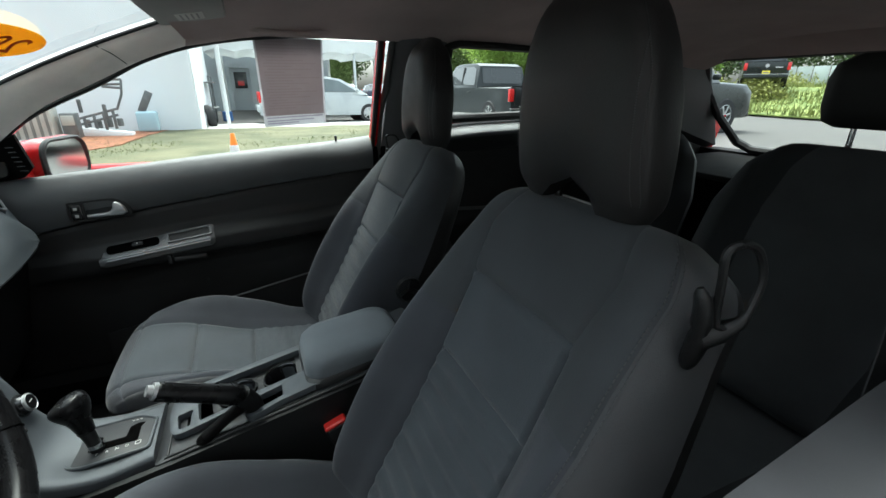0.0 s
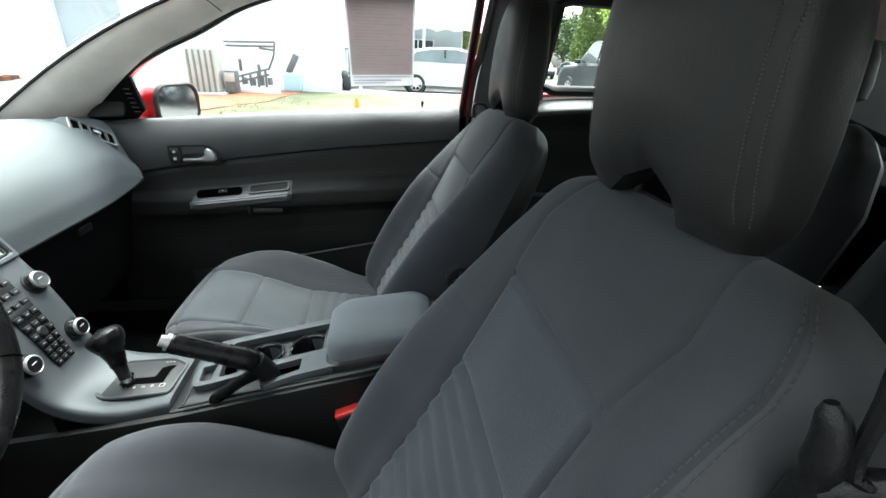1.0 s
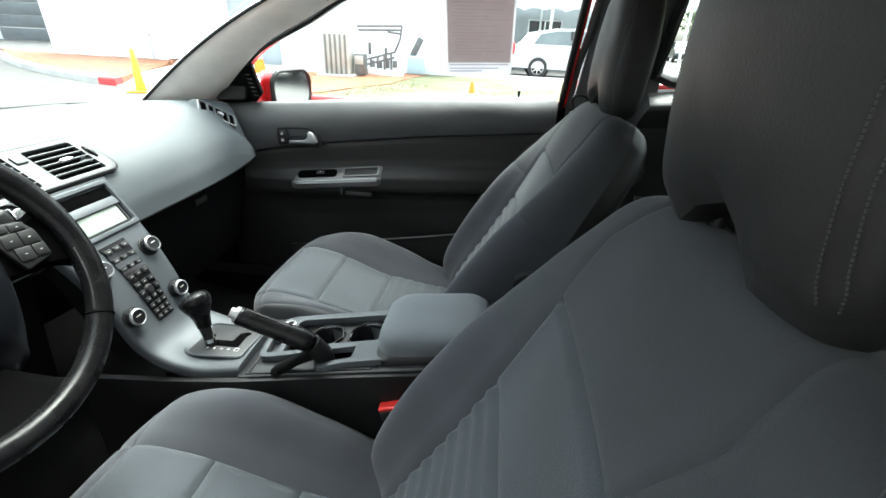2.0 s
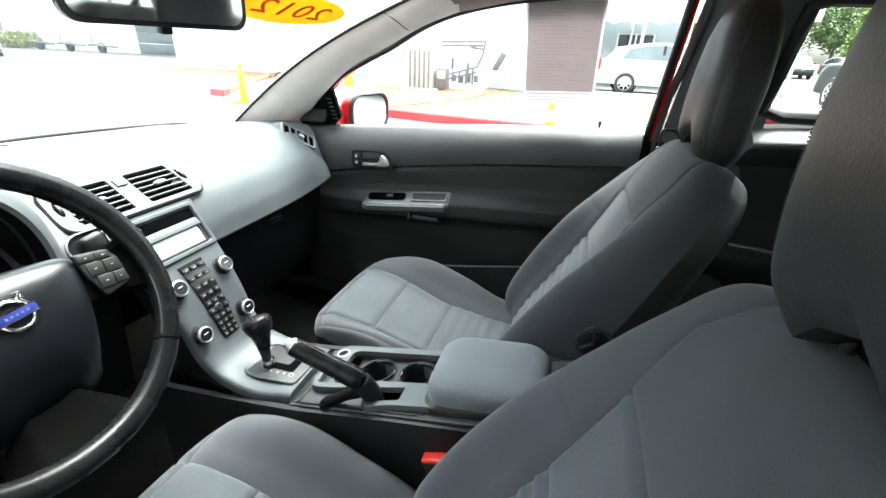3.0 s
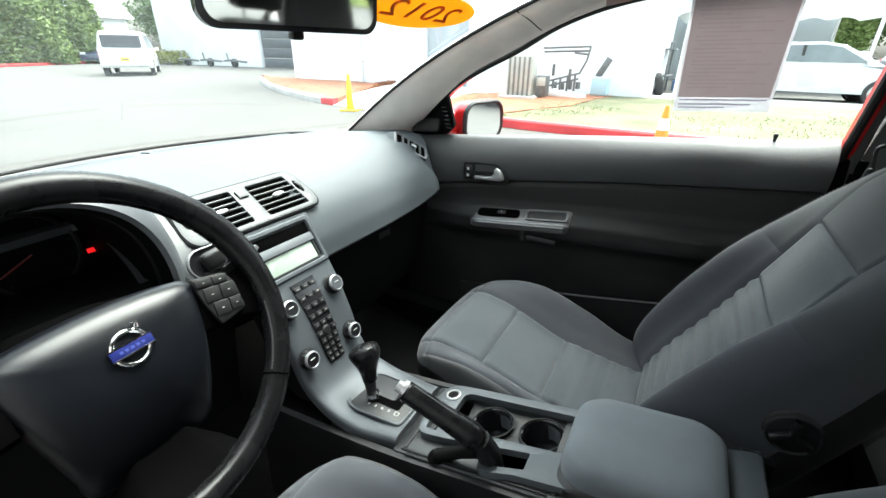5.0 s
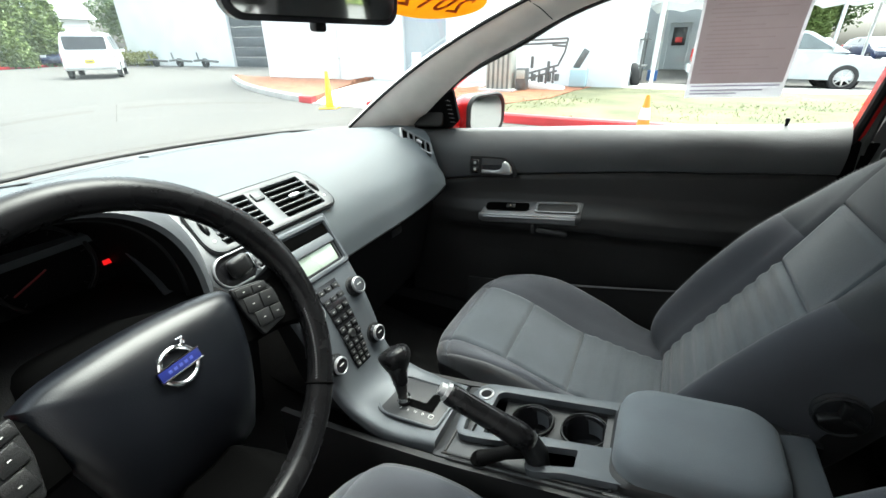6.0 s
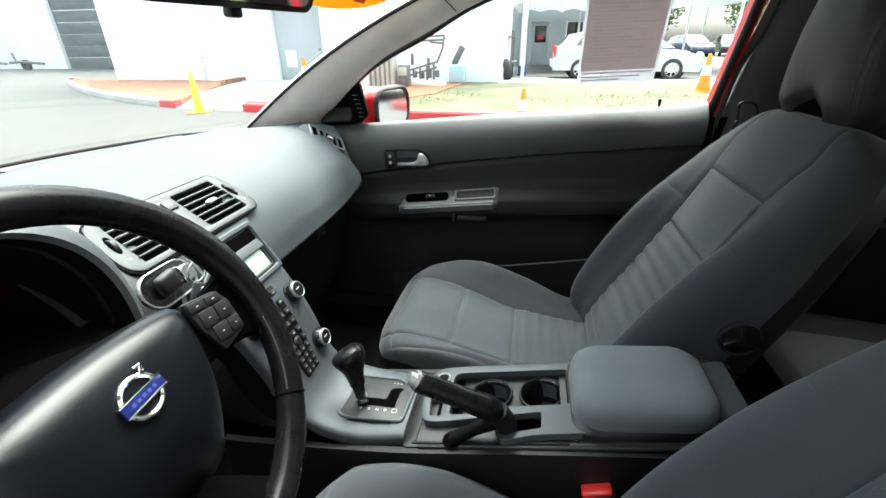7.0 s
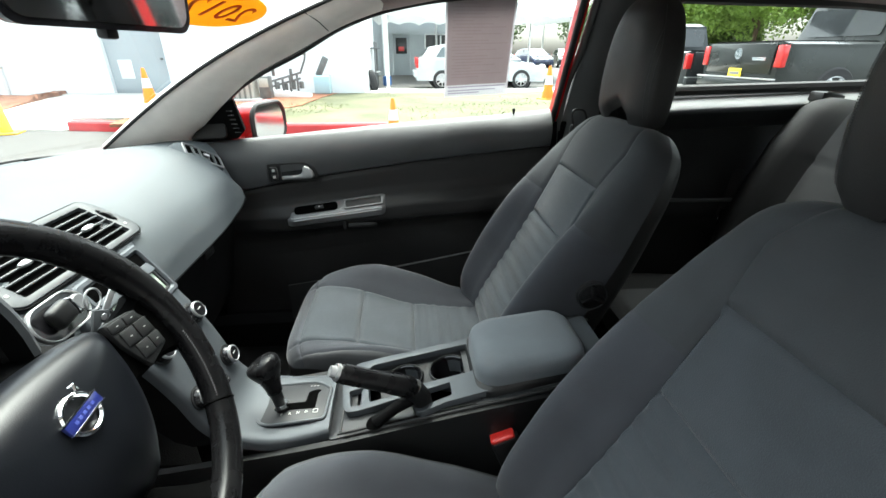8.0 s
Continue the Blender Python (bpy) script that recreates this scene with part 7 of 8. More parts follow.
wall_with_holes("wall_building_front", 12.25, 3.0, ENDY, 6.2, [(8.1, 9.6, 0.0, 2.7)], "long white painted wall of a low building")
d2 = thing("door_2", (12.42, 8.85, 0.0), "pale grey side door with a white notice", "door", kind="structure")
part("leaf", box((0.08, 1.5, 2.68), at(12.42, 8.85, 1.35), 0.01), M_WALLGREY, d2)
part("door_handle", box((0.06, 0.05, 0.05), at(12.36, 8.25, 1.0), 0.01), M_STEELDARK, d2)
part("notice", box((0.01, 0.34, 0.46), at(12.373, 9.2, 0.75), 0.002), M_ROOFWHITE, d2, "plain white notice")
solo("wall_building_end", box((9.5, 0.3, 6.2), at(17.2, ENDY - 0.15, 3.1)), M_WALL, "white end wall of the low building", "wall", "structure")
solo("wall_building_side", box((6.0, 0.3, 6.2), at(15.4, 3.15, 3.1)), M_WALL, "white side wall by the canopy", "wall", "structure")
solo("roof_building", box((10.2, ENDY - 2.6, 0.35), at(17.2, (ENDY + 3.0) / 2, 6.35), 0.03), M_WALLGREY, "pale grey parapet and roof of the low building", "roof", "structure")
wall_with_holes("wall_building_rear", 21.8, 17.6, 40.5, 7.0, [(24.4, 28.8, 0.0, 4.2)], "white painted wall of the rear block")
gd = thing("door_3", (22.0, 26.6, 0), "dark garage door in the rear block", "garage door", kind="structure")
for k in range(7):
    part("door_panel", box((0.06, 4.38, 0.58), at(22.02, 26.6, 0.30 + 0.60 * k), 0.02), M_DOORDARK, gd)
solo("roof_rear", box((10, 23.4, 0.35), at(26.8, 29.0, 7.1), 0.03), M_WALLGREY, "pale roof edge of the rear block", "roof", "structure")
dp = thing("downpipe", (12.2, 12.2, 0.0), "white downpipe on the wall", "downpipe")
part("pipe", box((0.09, 0.11, 6.0), at(12.20, 12.2, 3.0), 0.02), M_ROOFWHITE, dp)
for z in (0.8, 2.6, 4.4):
    part("bracket", box((0.04, 0.18, 0.04), at(12.22, 12.2, z), 0.005), M_ACBOX, dp)

# canopy on posts beyond the wall, and a grey shop behind it
CANLEN = 8.4
can = thing("canopy", (21.5, -3.2, 0), "white scalloped canopy roof on slim posts", "canopy")
rows = []
for k in range(53):
    y = 3.0 - CANLEN * k / 52
    z = 2.36 + 0.15 * abs(math.sin(math.pi * k / 6.5)) ** 0.7
    rows.append([Vector((18.6, y, z)), Vector((18.6, y, 2.95)), Vector((21.8, y, 3.7)), Vector((25.0, y, 3.1)), Vector((25.0, y, z + 0.1))])
part("roof", loft(rows), M_CANOPY, can, "scalloped white roof")
for x in (18.75, 24.8):
    for y in (2.6, 0.0, -2.6, -5.1):
        part("post", cyl(0.055, 2.6, at(x, y, 0.0), 12), M_ROOFWHITE, can)
mast = thing("canopy_post", (12.75, 2.35, 0), "slim white post at the corner of the lawn", "post")
part("pole", cyl(0.045, 3.6, at(12.75, 2.35, 0.0), 12), M_ROOFWHITE, mast)
part("base", box((0.22, 0.22, 0.03), at(12.75, 2.35, 0.06), 0.008), M_ACBOX, mast)
wall_with_holes("wall_shop", 25.5, -2.7, 5.5, 4.2, [(1.4, 2.35, 0.0, 2.1), (-1.2, 0.6, 0.9, 2.1)], "pale grey-blue wall of a shop under the canopy", M_WALLGREY)
for k, (a, b) in enumerate(((-1.2, 0.6),)):
    w = thing(f"window_{6 + k}", (25.6, (a + b) / 2, 0.9), "dark shop window in a white frame", "window", kind="structure")
    part("pane", box((0.02, b - a, 1.2), at(25.66, (a + b) / 2, 1.5)), M_DARKGLASS, w)
    for y in (a + 0.04, (a + b) / 2, b - 0.04):
        part("frame", box((0.08, 0.07, 1.2), at(25.56, y, 1.5), 0.01), M_ROOFWHITE, w)
    for z in (0.93, 2.07):
        part("frame", box((0.08, b - a, 0.07), at(25.57, (a + b) / 2, z), 0.01), M_ROOFWHITE, w)
d4 = thing("door_4", (25.6, 1.87, 0), "grey shop door with a glazed upper half", "door", kind="structure")
part("leaf", box((0.06, 0.93, 2.08), at(25.62, 1.875, 1.04), 0.01), M_WALLGREY, d4)
part("pane", box((0.02, 0.6, 0.8), at(25.575, 1.875, 1.5), 0.004), M_DARKGLASS, d4)
part("notice", box((0.01, 0.3, 0.22), at(25.56, 1.875, 1.35)), M_TAIL, d4, "red notice")
solo("blue_bin", cyl(0.17, 0.34, at(17.2, 2.5, 0.0), 20, bevel=0.03), paint("blue plastic", (0.03, 0.12, 0.35), 0.5), "small blue plastic bin by the wall", "bin")
rack = thing("wheel_rack", (16.6, 3.0, 0), "dark steel rack with spare wheels against the wall", "rack")
for x in (15.9, 17.2):
    part("upright", box((0.06, 0.06, 1.5), at(x, 2.85, 0.75), 0.01), M_STEELDARK, rack)
for z in (0.5, 1.3):
    part("shelf", box((1.4, 0.3, 0.04), at(16.55, 2.85, z), 0.01), M_STEELDARK, rack)
tl = solo("loose_wheel", lathe([(0.16, -0.09), (0.30, -0.10), (0.33, -0.05), (0.33, 0.05), (0.30, 0.10), (0.16, 0.09)], at(14.4, 2.9, 0.33, 78, 0, 12), 28), M_TYRE, "black tyre leaning on the white wall", "tyre")


# cooling unit and pipework by the wall
ac = thing("cooling_unit", (9.75, 5.47, 0.17), "tall grey finned cooling unit on a pad", "cooling unit")
part("case", box((0.42, 0.60, 0.92), at(9.76, 5.47, 0.64), 0.03), M_ACBOX, ac)
for k in range(5):
    part("slot", box((0.02, 0.045, 0.84), at(9.545, 5.24 + 0.115 * k, 0.64), 0.006), M_ACSLOT, ac, "dark upright slot")
part("pad", box((0.75, 0.85, 0.10), at(9.75, 5.47, 0.19), 0.02), M_CURB, ac, "concrete pad")
ac2 = thing("electric_box", (9.85, 4.98, 0.17), "small dark switch box beside the unit", "switch box")
part("case", box((0.28, 0.24, 0.46), at(9.85, 4.98, 0.45), 0.02), M_STEELDARK, ac2)
part("lid", box((0.02, 0.20, 0.18), at(9.70, 4.98, 0.55), 0.01), M_ACBOX, ac2)
pr = thing("pipe_frame", (10.5, 4.6, 0.17), "dark pipe frame and rails standing by the wall", "pipe frame")
for pts in (((10.5, 5.25, 1.25), (10.5, 4.15, 1.29)), ((10.5, 5.22, 1.17), (10.5, 4.16, 1.20)), ((10.5, 4.15, 1.29), (10.5, 4.20, 1.0), (10.5, 4.34, 0.70)), ((10.5, 4.5, 1.15), (10.5, 4.16, 1.12)),
            ((10.5, 5.30, 0.25), (10.5, 5.27, 0.45), (10.5, 5.15, 0.50), (10.5, 4.34, 0.72)), ((10.5, 5.1, 0.40), (10.5, 4.34, 0.60))):
    part("pipe", tube(pts, 0.023, 8), M_STEELDARK, pr)
for k in range(5):
    part("rail_post", box((0.05, 0.05, 0.36), at(10.5, 5.10 - 0.17 * k, 0.36 + 0.035 * k), 0.01), M_STEELDARK, pr)
for y, z in ((4.95, 0.95), (4.55, 0.85)):
    part("valve", cyl(0.035, 0.26, at(10.5, y, z - 0.3), 14, bevel=0.01), M_STEELDARK, pr)
part("footing", box((0.30, 1.1, 0.16), at(10.55, 4.7, 0.24, 8, 0, 0), 0.02), M_ROOFWHITE, pr, "white footing")

for k in range(5):
    part("can", cyl(0.055, 0.16 + 0.05 * (k % 2), at(10.72, 5.14 - 0.19 * k, 0.28 + 0.02 * k), 14, bevel=0.012), M_STEELDARK, pr, "dark valve body")
wb = thing("water_tank", (11.8, 4.05, 0.16), "pale blue tank with a dark board leaning over it", "tank")
part("tank", box((0.36, 0.42, 0.46), at(11.8, 4.05, 0.38), 0.05, 3), paint("pale blue plastic", (0.42, 0.58, 0.64), 0.6), wb)
part("board", box((0.03, 0.16, 0.50), at(11.72, 4.02, 0.82, 28, 0, 0), 0.008), M_STEELDARK, wb, "dark slanted board")
part("cap", cyl(0.06, 0.05, at(11.8, 4.14, 0.60), 14, bevel=0.01), M_STEELDARK, wb)

# traffic cones
def cone(x, y, z, rubber, tilt=0, label="orange traffic cone with a white band", size=1.0, slim=1.0):
    c = thing("traffic_cone", (x, y, z), label, "traffic cone", "traffic cones")
    m = at(x, y, z, tilt, 0, 20) @ Matrix.Scale(size, 4)
    part("base", box((0.36, 0.36, 0.03), m @ pose(0, 0, 0.015), 0.012), rubber, c)
    part("body", lathe([(0.135 * slim, 0.03), (0.032, 0.70), (0.026, 0.71), (0.0, 0.71)], m, 24), rubber, c)
    if slim == 1.0:
        part("band", lathe([(0.091, 0.32), (0.094, 0.33), (0.066, 0.51), (0.063, 0.51)], m, 24), M_CONEBAND, c, "white reflective band")


cone(6.75, 8.1, 0.0, M_CONEYEL, 0, "slim faded yellow-orange traffic cone on asphalt", slim=0.62)
cone(5.9, 2.12, 0.0, M_CONE, size=0.78)
cone(9.5, -1.35, 0.17, M_CONE, label="orange traffic cone on the dry lawn")
cone(9.6, 7.35, 0.15, M_CONE, label="orange traffic cone by the door path")


# ---- vehicles ----
def wheel_at(car, m, x, y, r, wide=0.2):
    sgn = 1 if x > 0 else -1
    f = m @ pose(x, y, r, 0, 90 * sgn, 0)
    t = part("wheel", lathe([(r * 0.66, -wide / 2), (r * 0.93, -wide / 2), (r, -wide * 0.35), (r, wide * 0.35), (r * 0.93, wide / 2), (r * 0.66, wide / 2)], f, 32), M_TYRE, car, "black tyre")
    part("rim", lathe([(r * 0.67, wide * 0.45), (r * 0.62, wide * 0.48), (r * 0.58, wide * 0.25), (0.0, wide * 0.30)], f, 28), M_RIM, t, "silver alloy rim")
    for k in range(7):
        a = 2 * math.pi * k / 7
        part("spoke", box((r * 0.56, r * 0.12, 0.03), f @ pose(r * 0.32 * math.cos(a), r * 0.32 * math.sin(a), wide * 0.40, 0, 0, math.degrees(a)), 0.008), M_RIM, t)
    part("arch", lathe([(0, 0), (r * 1.16, 0.0), (r * 1.16, 0.01), (0, 0.01)], f @ pose(0, 0, wide * 0.5 - 0.055), 32), M_MATTE, car)


def extrude_side(outline, w, inset, top_in, z_lo, z_hi):
    """A body from its side outline (y, z), w wide, its sides drawn in towards the top."""
    rings = []
    for s, k in ((-1.0, inset), (-0.985, inset * 0.35), (-0.93, 0.0), (-0.5, 0.0), (0.0, -0.004), (0.5, 0.0), (0.93, 0.0), (0.985, inset * 0.35), (1.0, inset)):
        ring = []
        cy = sum(p[0] for p in outline) / len(outline)
        for y, z in outline:
            t = max(0.0, min(1.0, (z - z_lo) / (z_hi - z_lo)))
            ring.append(Vector((s * (w / 2) * (1 - top_in * t), y + (cy - y) * k * 0.25, z - (k * 0.25) * (z - z_lo))))
        rings.append(ring)
    return loft(rings)


SHAPES = {  # lower outline, cabin outline, glass outline, wheel places, belt, roof
    "hatch": dict(L=4.4, W=1.75, low=[(-2.2, 0.30), (-2.22, 0.55), (-2.15, 0.95), (-1.9, 1.02), (-0.6, 0.98), (0.9, 0.95), (1.7, 0.82), (2.12, 0.66), (2.2, 0.45), (2.15, 0.25)],
                  cab=[(-2.05, 0.98), (-1.75, 1.33), (-0.9, 1.47), (0.0, 1.49), (0.45, 1.42), (1.35, 0.92)],
                  glass=[(-1.55, 1.02), (-1.35, 1.30), (-0.8, 1.40), (0.0, 1.42), (0.38, 1.36), (1.0, 1.0)], wh=(-1.35, 1.35), r=0.315),
    "pickup": dict(L=5.6, W=1.98, low=[(-2.8, 0.45), (-2.8, 1.18), (-0.9, 1.18), (-0.9, 1.20), (1.2, 1.18), (2.5, 1.12), (2.75, 0.95), (2.8, 0.45), (2.6, 0.35)],
                   cab=[(-0.95, 1.15), (-0.85, 1.80), (-0.6, 1.88), (0.55, 1.88), (0.8, 1.82), (1.45, 1.15)],
                   glass=[(-0.78, 1.24), (-0.7, 1.70), (-0.5, 1.78), (0.5, 1.78), (0.7, 1.72), (1.15, 1.24)], wh=(-1.75, 1.75), r=0.40),
    "van": dict(L=4.9, W=1.95, low=[(-2.45, 0.35), (-2.48, 1.05), (-0.5, 1.05), (1.2, 1.02), (2.1, 0.90), (2.42, 0.70), (2.45, 0.35)],
                cab=[(-2.44, 1.0), (-2.30, 1.70), (-2.0, 1.80), (0.4, 1.80), (0.9, 1.70), (1.75, 0.98)],
                glass=[(-2.15, 1.12), (-2.05, 1.60), (-1.8, 1.68), (0.4, 1.68), (0.75, 1.60), (1.35, 1.10)], wh=(-1.45, 1.45), r=0.34),
}


def vehicle(kind, m, pnt, label, plate_mat=None, name="parked_car"):
    """A parked car; its own +y is ahead, its origin on the ground."""
    g = SHAPES[kind]
    car = thing(name, m.translation, label, "pickup" if kind == "pickup" else "car", "parked vehicles")
    w = g["W"]

    def put(nm, bm, material, parent=None, lab="", smooth=38):
        bm.transform(m)
        return part(nm, bm, material, parent or car, lab, smooth)
    put("body", extrude_side(g["low"], w, 0.5, 0.03, 0.3, 1.2), pnt)
    zb, zt = min(z for _, z in g["cab"]), max(z for _, z in g["cab"])
    put("cabin", extrude_side(g["cab"], w * 0.97, 0.15, 0.20, zb, zt), pnt)
    for sgn in (1, -1):
        def gx(z):
            return sgn * ((w * 0.97 / 2) * (1 - 0.20 * max(0, (z - zb) / (zt - zb))) + 0.006)
        bm = bmesh.new()
        bm.faces.new([bm.verts.new((gx(z), y, z)) for y, z in g["glass"]])
        bm.normal_update()
        bmesh.ops.solidify(bm, geom=bm.faces[:], thickness=0.012)
        put("side_window", bm, M_PALEGLASS if pnt is P_PALE else M_DARKGLASS, None, "pale side glass" if pnt is P_PALE else "dark side glass", 0)
        ym = sum(y for y, _ in g["glass"]) / len(g["glass"])
        zg = [z for _, z in g["glass"]]
        put("window_post", box((0.02, 0.07, max(zg) - min(zg)), at(gx((min(zg) + max(zg)) / 2) + sgn * 0.008, ym, (min(zg) + max(zg)) / 2, 0, sgn * -11, 0), 0.005), M_RUBBER)
        put("door_handle", box((0.025, 0.20, 0.035), at(sgn * (w / 2 * 0.985 + 0.012), ym - 0.55, zb - 0.12), 0.01), pnt)
        put("side_mirror", box((0.18, 0.09, 0.13), at(sgn * (w / 2 + 0.07), g["glass"][-1][0] - 0.05, zb + 0.12), 0.03), pnt)
        put("head_lamp", box((0.34, 0.10, 0.16), at(sgn * w * 0.36, g["L"] / 2 - 0.09, 0.72 if kind != "pickup" else 0.90), 0.03), M_HEAD)
        put("tail_lamp", box((0.15, 0.10, 0.34) if kind == "pickup" else (0.18, 0.08, 0.34), at(sgn * w * (0.452 if kind == "pickup" else 0.425), -g["L"] / 2 + 0.03, 0.96 if kind == "pickup" else 0.85), 0.02), M_TAIL, None, "red tail lamp")
        for y in g["wh"]:
            wheel_at(car, m, sgn * (w / 2 - 0.085), y, g["r"])
    c = g["cab"]
    for (ya, za), (yb_, zb_), nm in ((c[0], c[1], "rear_window"), (c[-1], c[-2], "front_window")):
        a, b = Vector((0, ya, za)), Vector((0, yb_, zb_))
        mid = a.lerp(b, 0.55)
        out = Vector((0, -1 if nm == "rear_window" else 1, 0.3)).normalized()
        put(nm, plate(rrect(w * 0.74, (b - a).length * 0.70, 0.06), 0.01, basis(mid + out * 0.015, (1, 0, 0), b - a)), M_DARKGLASS, None, "dark glass", 0)
    put("rear_bumper", box((w * 0.94, 0.16, 0.20), at(0, -g["L"] / 2 - 0.02, 0.50), 0.05), pnt)
    if kind == "pickup":
        put("bumper_lip", box((w * 0.95, 0.10, 0.025), at(0, -g["L"] / 2 - 0.05, 0.605), 0.008), M_RIM, None, "bright step on the bumper")
    put("front_bumper", box((w * 0.92, 0.14, 0.24), at(0, g["L"] / 2 - 0.03, 0.46), 0.05), pnt)
    if plate_mat:
        pl = put("number_plate", box((0.32, 0.02, 0.16), at(0, -g["L"] / 2 - 0.05 if kind != "pickup" else -g["L"] / 2 - 0.02, 0.68), 0.004), plate_mat, None, "plate with plain bars")
        put("plate_bar", box((0.24, 0.006, 0.05), at(0, -g["L"] / 2 - (0.063 if kind != "pickup" else 0.033), 0.68)), M_BAR, pl)
    if kind == "pickup":
        put("bed_well", box((w * 0.80, 1.75, 0.02), at(0, -1.85, 1.19)), M_MATTE)
        put("tailgate", box((w * 0.80, 0.03, 0.48), at(0, -g["L"] / 2 - 0.012, 0.92), 0.02), pnt, None, "flat tailgate")
        put("tailgate_emblem", cyl(0.09, 0.01, at(0, -g["L"] / 2 - 0.028, 1.0, 90, 0, 0), 20), M_CHROME)
        put("tailgate_bar", box((0.30, 0.008, 0.05), at(0.5, -g["L"] / 2 - 0.03, 0.92)), M_CHROME)
    return car


vehicle("hatch", at(15.6, -0.75, 0, 0, 0, 180), P_PALE, "pale silver hatchback parked by the canopy")
vehicle("pickup", at(12.8, -5.7, 0, 0, 0, -88), P_GREY, "dark grey pickup parked tail towards the lot", M_PLATE, "parked_pickup")
vehicle("pickup", at(8.46, -8.13, 0, 0, 0, 180.8) @ Matrix.Scale(1.13, 4), P_BLACK, "black pickup with a yellow plate, seen from behind", M_PLATE, "parked_pickup")
vehicle("pickup", at(15.5, -24.5, 1.25, 0, 0, 215), P_BLACK, "black pickup with a yellow plate up on the bank", M_PLATE, "parked_pickup")
vehicle("van", at(11.9, 26.0, 0, 0, 0, -33), P_WHITE, "white people carrier standing in the drive", M_PLATE, "parked_van")
vehicle("hatch", at(18.6, 44.0, 0, 0, 0, 150), P_NAVY, "dark blue car beyond the white van")
for k, (p, lab) in enumerate(((P_BURG, "dark red car in the far row"), (P_BLACK, "black car in the far row"), (P_NAVY, "navy car in the far row"), (P_BLACK, "black car in the far row"), (P_GREY, "dark grey car in the far row"), (P_WHITE, "white car in the far row"), (P_NAVY, "navy car in the far row"))):
    vehicle("hatch", at(39 + 0.5 * (k % 2), -3.5 - 3.0 * k, 0, 0, 0, 80 + 10 * (k % 3)), p, lab)

# small trailers by the rear block
trl = thing("boat_trailer", (19.6, 31, 0), "dark low trailer frames parked by the wall", "trailer")
for k in range(3):
    y = 28.6 + 2.6 * k
    part("beam", tube([(20.4, y, 0.35), (20.0, y + 1.1, 0.45), (20.3, y + 2.2, 0.4)], 0.07, 8), M_STEELDARK, trl)
    part("tyre", lathe([(0.12, -0.08), (0.28, -0.08), (0.28, 0.08), (0.12, 0.08)], at(20.2, y + 1.0, 0.28, 0, 90, 0), 20), M_TYRE, trl)
    part("mast", tube([(20.2, y + 1.6, 0.4), (20.2, y + 1.7, 0.9)], 0.05, 8), M_STEELDARK, trl)


# ---- planting ----
def crown(centre, rx, rz, n, leaf, seed, cone_shape=False):
    """Many small leaf clumps in an uneven crown."""
    r = random.Random(seed)
    bm = bmesh.new()
    for _ in range(n):
        t = r.random()
        a = r.random() * 6.283
        if cone_shape:
            t = t ** 1.25
            rad = rx * (1 - t * t) ** 0.62 * (0.80 + 0.24 * r.random()) * (1 + 0.09 * math.sin(5 * a + 9 * t))
            p = Vector((rad * math.cos(a), rad * math.sin(a), t * rz))
        else:
            u = r.uniform(-1, 1)
            q = math.sqrt(1 - u * u)
            k = (0.55 + 0.5 * r.random()) * (1 + 0.22 * math.sin(4 * a + 3 * u + seed))
            p = Vector((rx * k * q * math.cos(a), rx * k * q * math.sin(a), rz * (0.5 + 0.5 * u * k)))
        p += Vector(centre)
        for _ in range(3):
            d = Vector((r.gauss(0, 1), r.gauss(0, 1), r.gauss(0, 0.7))).normalized()
            e = d.cross(Vector((r.gauss(0, 1), r.gauss(0, 1), r.gauss(0, 1)))).normalized()
            o = p + Vector((r.gauss(0, 1), r.gauss(0, 1), r.gauss(0, 1))) * leaf * 0.7
            bm.faces.new([bm.verts.new(o - d * leaf), bm.verts.new(o + e * leaf * 0.45), bm.verts.new(o + d * leaf), bm.verts.new(o - e * leaf * 0.45)])
    return bm


def conifer(x, y, h, rad, seed, m=M_LEAF):
    t = thing("conifer", (x, y, 0), "tall dense green conifer at the lot's edge", "tree", "conifers")
    part("trunk", tube([(x, y, 0), (x + 0.05, y, h * 0.5), (x, y, h * 0.95)], [0.16, 0.10, 0.02], 8), M_TRUNK, t)
    part("crown", crown((x, y, 0.15), rad, h, int(6500 + 420 * h), 0.15, seed, True), m, t, smooth=0)


def tree(x, y, h, rad, seed, m=M_LEAF2, lab="broad green tree behind the lot", leaves=2200, leaf=0.26):
    t = thing("tree", (x, y, 0), lab, "tree", "trees")
    part("trunk", tube([(x, y, 0), (x + 0.1, y, h * 0.35), (x, y, h * 0.7)], [0.28, 0.2, 0.07], 8), M_TRUNK, t)
    r = random.Random(seed)
    for k in range(4):
        a = r.random() * 6.28
        part("limb", tube([(x + 0.05, y, h * (0.3 + 0.08 * k)), (x + rad * 0.35 * math.cos(a), y + rad * 0.35 * math.sin(a), h * (0.5 + 0.08 * k))], [0.1, 0.03], 6), M_TRUNK, t)
    part("crown", crown((x, y, h * 0.28), rad, h * 0.72, leaves, leaf, seed), m, t, smooth=0)


def shrub(x, y, h, rad, seed, m=M_LEAF3, lab="bright yellow-green leafy shrub on the bank"):
    t = thing("shrub", (x, y, 0), lab, "shrub", "shrubs")
    part("stems", tube([(x, y, 0), (x + 0.03, y, h * 0.4), (x, y, h * 0.6)], [0.05, 0.04, 0.02], 6), M_TRUNK, t)
    part("crown", crown((x, y, 0.03), rad, h, 900, 0.09, seed), m, t, smooth=0)


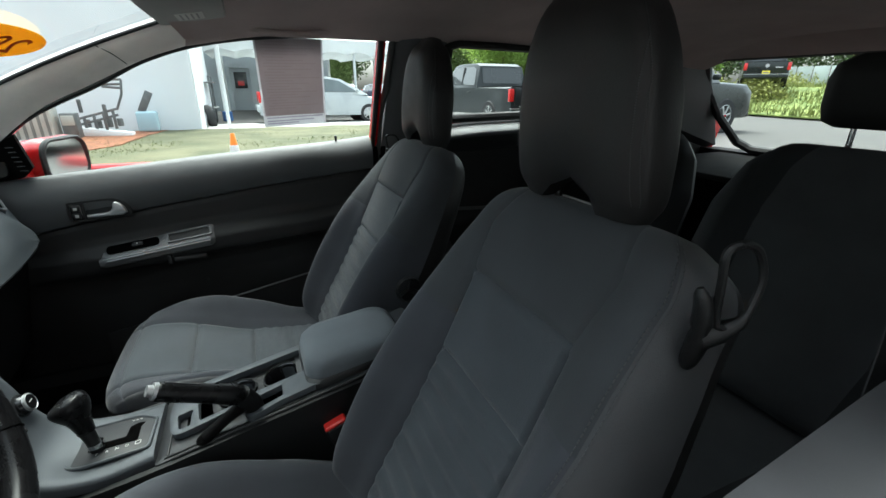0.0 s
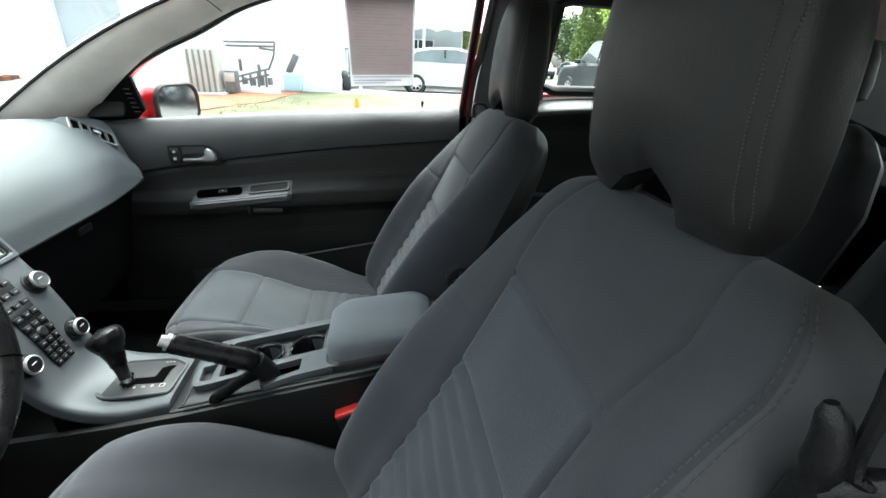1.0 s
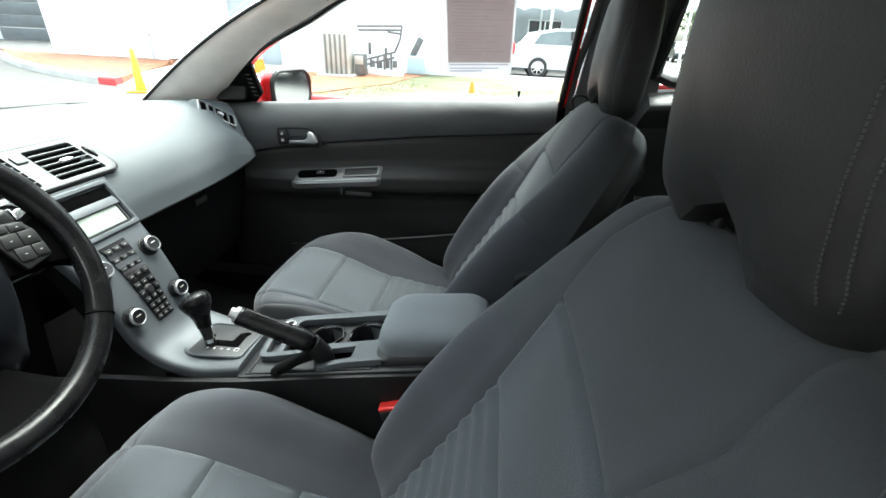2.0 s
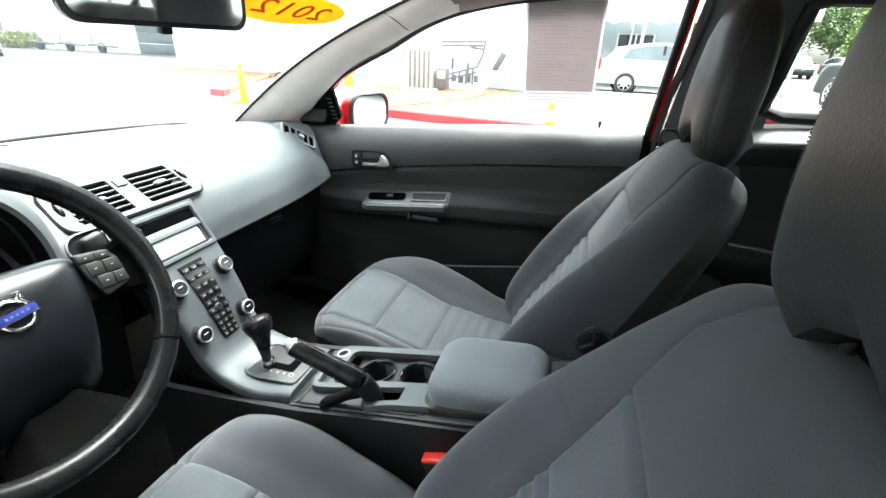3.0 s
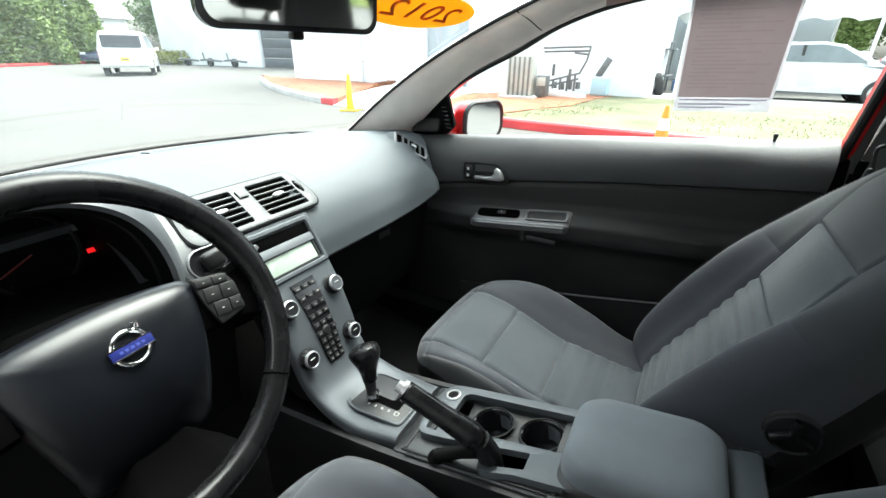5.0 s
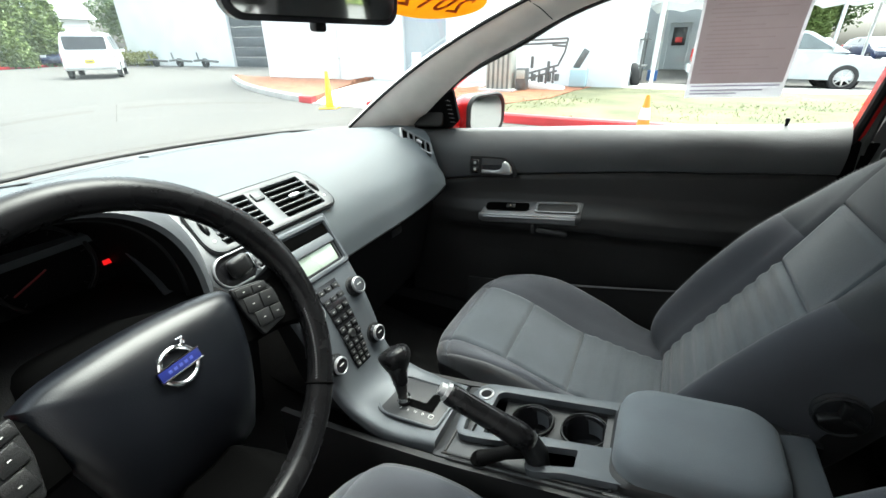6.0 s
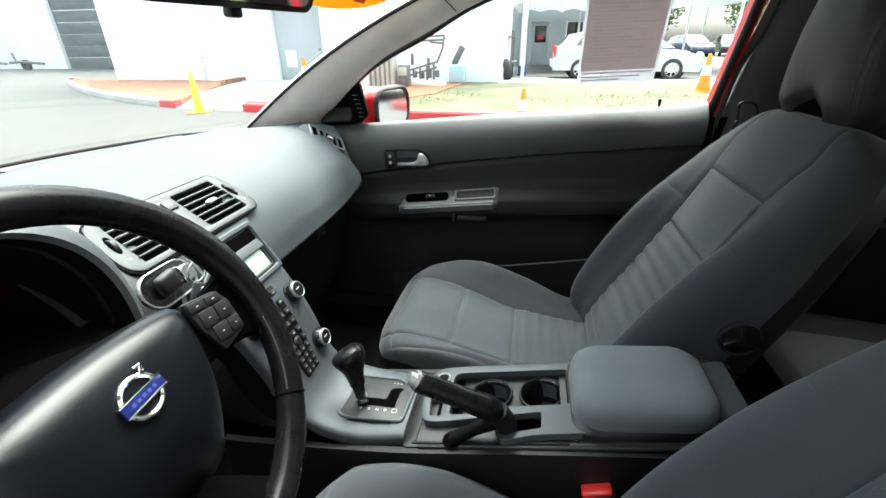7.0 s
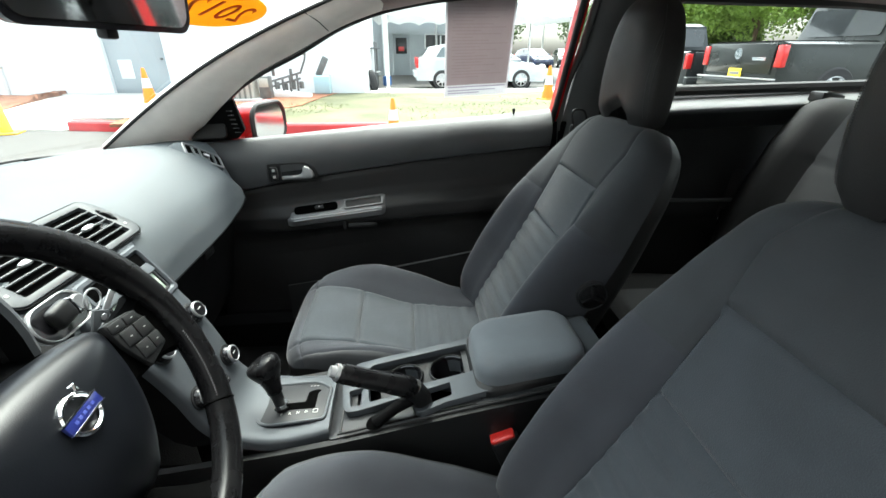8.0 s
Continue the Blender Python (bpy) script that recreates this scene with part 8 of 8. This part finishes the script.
for k, (x, y, h, r) in enumerate(((13.9, 43.4, 9.0, 2.7), (17.2, 45.2, 9.0, 2.5), (8.8, 43.0, 8.5, 2.6), (3.0, 44.0, 8.0, 2.5), (19.5, 58.0, 8.0, 1.9))):
    conifer(x, y, h, r, 20 + k)
for k, (x, y, h, r) in enumerate(((24, 78, 10, 4.5), (33, 80, 11, 5), (16, 84, 12, 5), (44, 76, 9, 4.5), (70, -12, 8, 4.0), (78, -30, 9, 4.5), (66, -46, 10, 5), (56, -58, 12, 6), (48, -68, 12, 6), (36, -62, 11, 5.5), (84, 4, 8, 4), (38, -44, 12, 5), (30, -40, 11, 5), (46, -50, 11, 5), (60, -34, 10, 5), (24, -52, 11, 5), (37, -21, 9, 3.6), (34, -25.5, 9.5, 4.0), (42, -25, 10, 4.2), (31, -29.5, 9, 3.8), (27, -32, 8.5, 3.6), (45, -31, 11, 4.5))):
    if k > 15:
        tree(x, y, h, r, 50 + k, M_LEAFPALE, "pale yellow-green tree behind the parked pickups", 5200, 0.16)
    else:
        tree(x, y, h, r, 50 + k)
conifer(58, -9.5, 11, 1.6, 91)
conifer(50, -22, 12, 2.2, 92)
conifer(44, -31, 14, 2.4, 93)
for k, (x, y, h, r) in enumerate(((17.3, -27.5, 1.6, 1.3), (18.4, -31, 2.0, 1.6), (16.2, -30.5, 1.3, 1.2), (15.0, -34, 1.8, 1.6), (19.8, -35, 2.2, 1.8), (13.0, -36, 1.8, 1.7), (21.0, 37.5, 0.9, 0.9), (20.6, 39.6, 1.0, 1.1), (14.2, -22.5, 1.5, 1.3), (18.0, -23.5, 1.7, 1.5), (20.5, -27.0, 2.0, 1.7), (12.2, -27.0, 1.4, 1.3))):
    shrub(x, y, h, r, 70 + k)
solo("kerb", box((22, 0.2, 0.16), at(13.4, 40.4, 0.08, 0, 0, 34), 0.03), M_CURBRED, "red-painted kerb before the conifers", "kerb", "structure")
solo("kerb", box((14, 0.2, 0.16), at(17, -25.2, 0.08, 0, 0, -18), 0.03), M_CURB, "concrete kerb under the shrubs", "kerb", "structure")
solo("bank", sheet(lambda u, v: Vector((8 + 20 * u, -18 - 22 * v - 4.5 * u * (1 - v), 0.12 + 1.15 * min(1.0, 3 * v))), 16, 12, 0.05), M_WILDGRASS, "rough green grass bank behind the kerb", "bank", "structure")
bm = bmesh.new()
rw = random.Random(31)
for k in range(9000):
    u, v = rw.random(), rw.random() ** 1.5
    p = Vector((8 + 20 * u, -18 - 22 * v - 4.5 * u * (1 - v), 0.12 + 1.15 * min(1.0, 3 * v)))
    if noise.noise((p.x * 0.5, p.y * 0.5, 9)) < -0.15:
        continue
    a, h, w = rw.random() * 6.28, 0.10 + 0.45 * rw.random() * (0.4 + 0.6 * rw.random()), 0.02 + 0.03 * rw.random()
    q = Vector((math.cos(a), math.sin(a), 0))
    tip = p + Vector((rw.uniform(-0.15, 0.15), rw.uniform(-0.15, 0.15), h))
    bm.faces.new([bm.verts.new(p - q * w), bm.verts.new(p + q * w), bm.verts.new(tip)])
solo("bank_weeds", bm, M_WEED, "tall yellow-green weeds on the bank", "weeds", "stuff", smooth=0)
fen = thing("fence", (18, -40, 0), "weathered grey board fence behind the shrubs", "fence")
for k in range(14):
    part("board", box((1.1, 0.05, 1.9), at(10 + 1.2 * k, -40.5, 1.95), 0.02), M_WALLGREY, fen)
for k in range(8):
    part("post", box((0.12, 0.12, 2.1), at(9.8 + 2.4 * k, -40.6, 1.9), 0.02), M_TRUNK, fen)
hs = thing("house", (25, 62, 0), "pale house with a low grey roof beyond the conifers", "house")
part("wall", box((8, 7, 4.0), at(25, 62, 2.0)), M_WALL, hs)
part("roof", loft([[Vector((x, 62 + y, z)) for y, z in ((-4.2, 4.0), (0, 7.0), (4.2, 4.0))] for x in (20.4, 29.6)]), M_WALLGREY, hs, "low grey roof", 0)
for x in (22.6, 27.2):
    part("window", box((1.4, 0.08, 1.1), at(x, 58.46, 2.0), 0.02), M_DARKGLASS, hs)
lp = thing("street_lamp", (48, -13, 0), "tall grey lamp post in the far lot", "lamp post")
part("pole", cyl(0.11, 8.5, at(48, -13, 0), 12, r2=0.07), M_ACBOX, lp)
part("head", box((0.3, 0.9, 0.14), at(48, -12.6, 8.5), 0.04), M_ACBOX, lp)
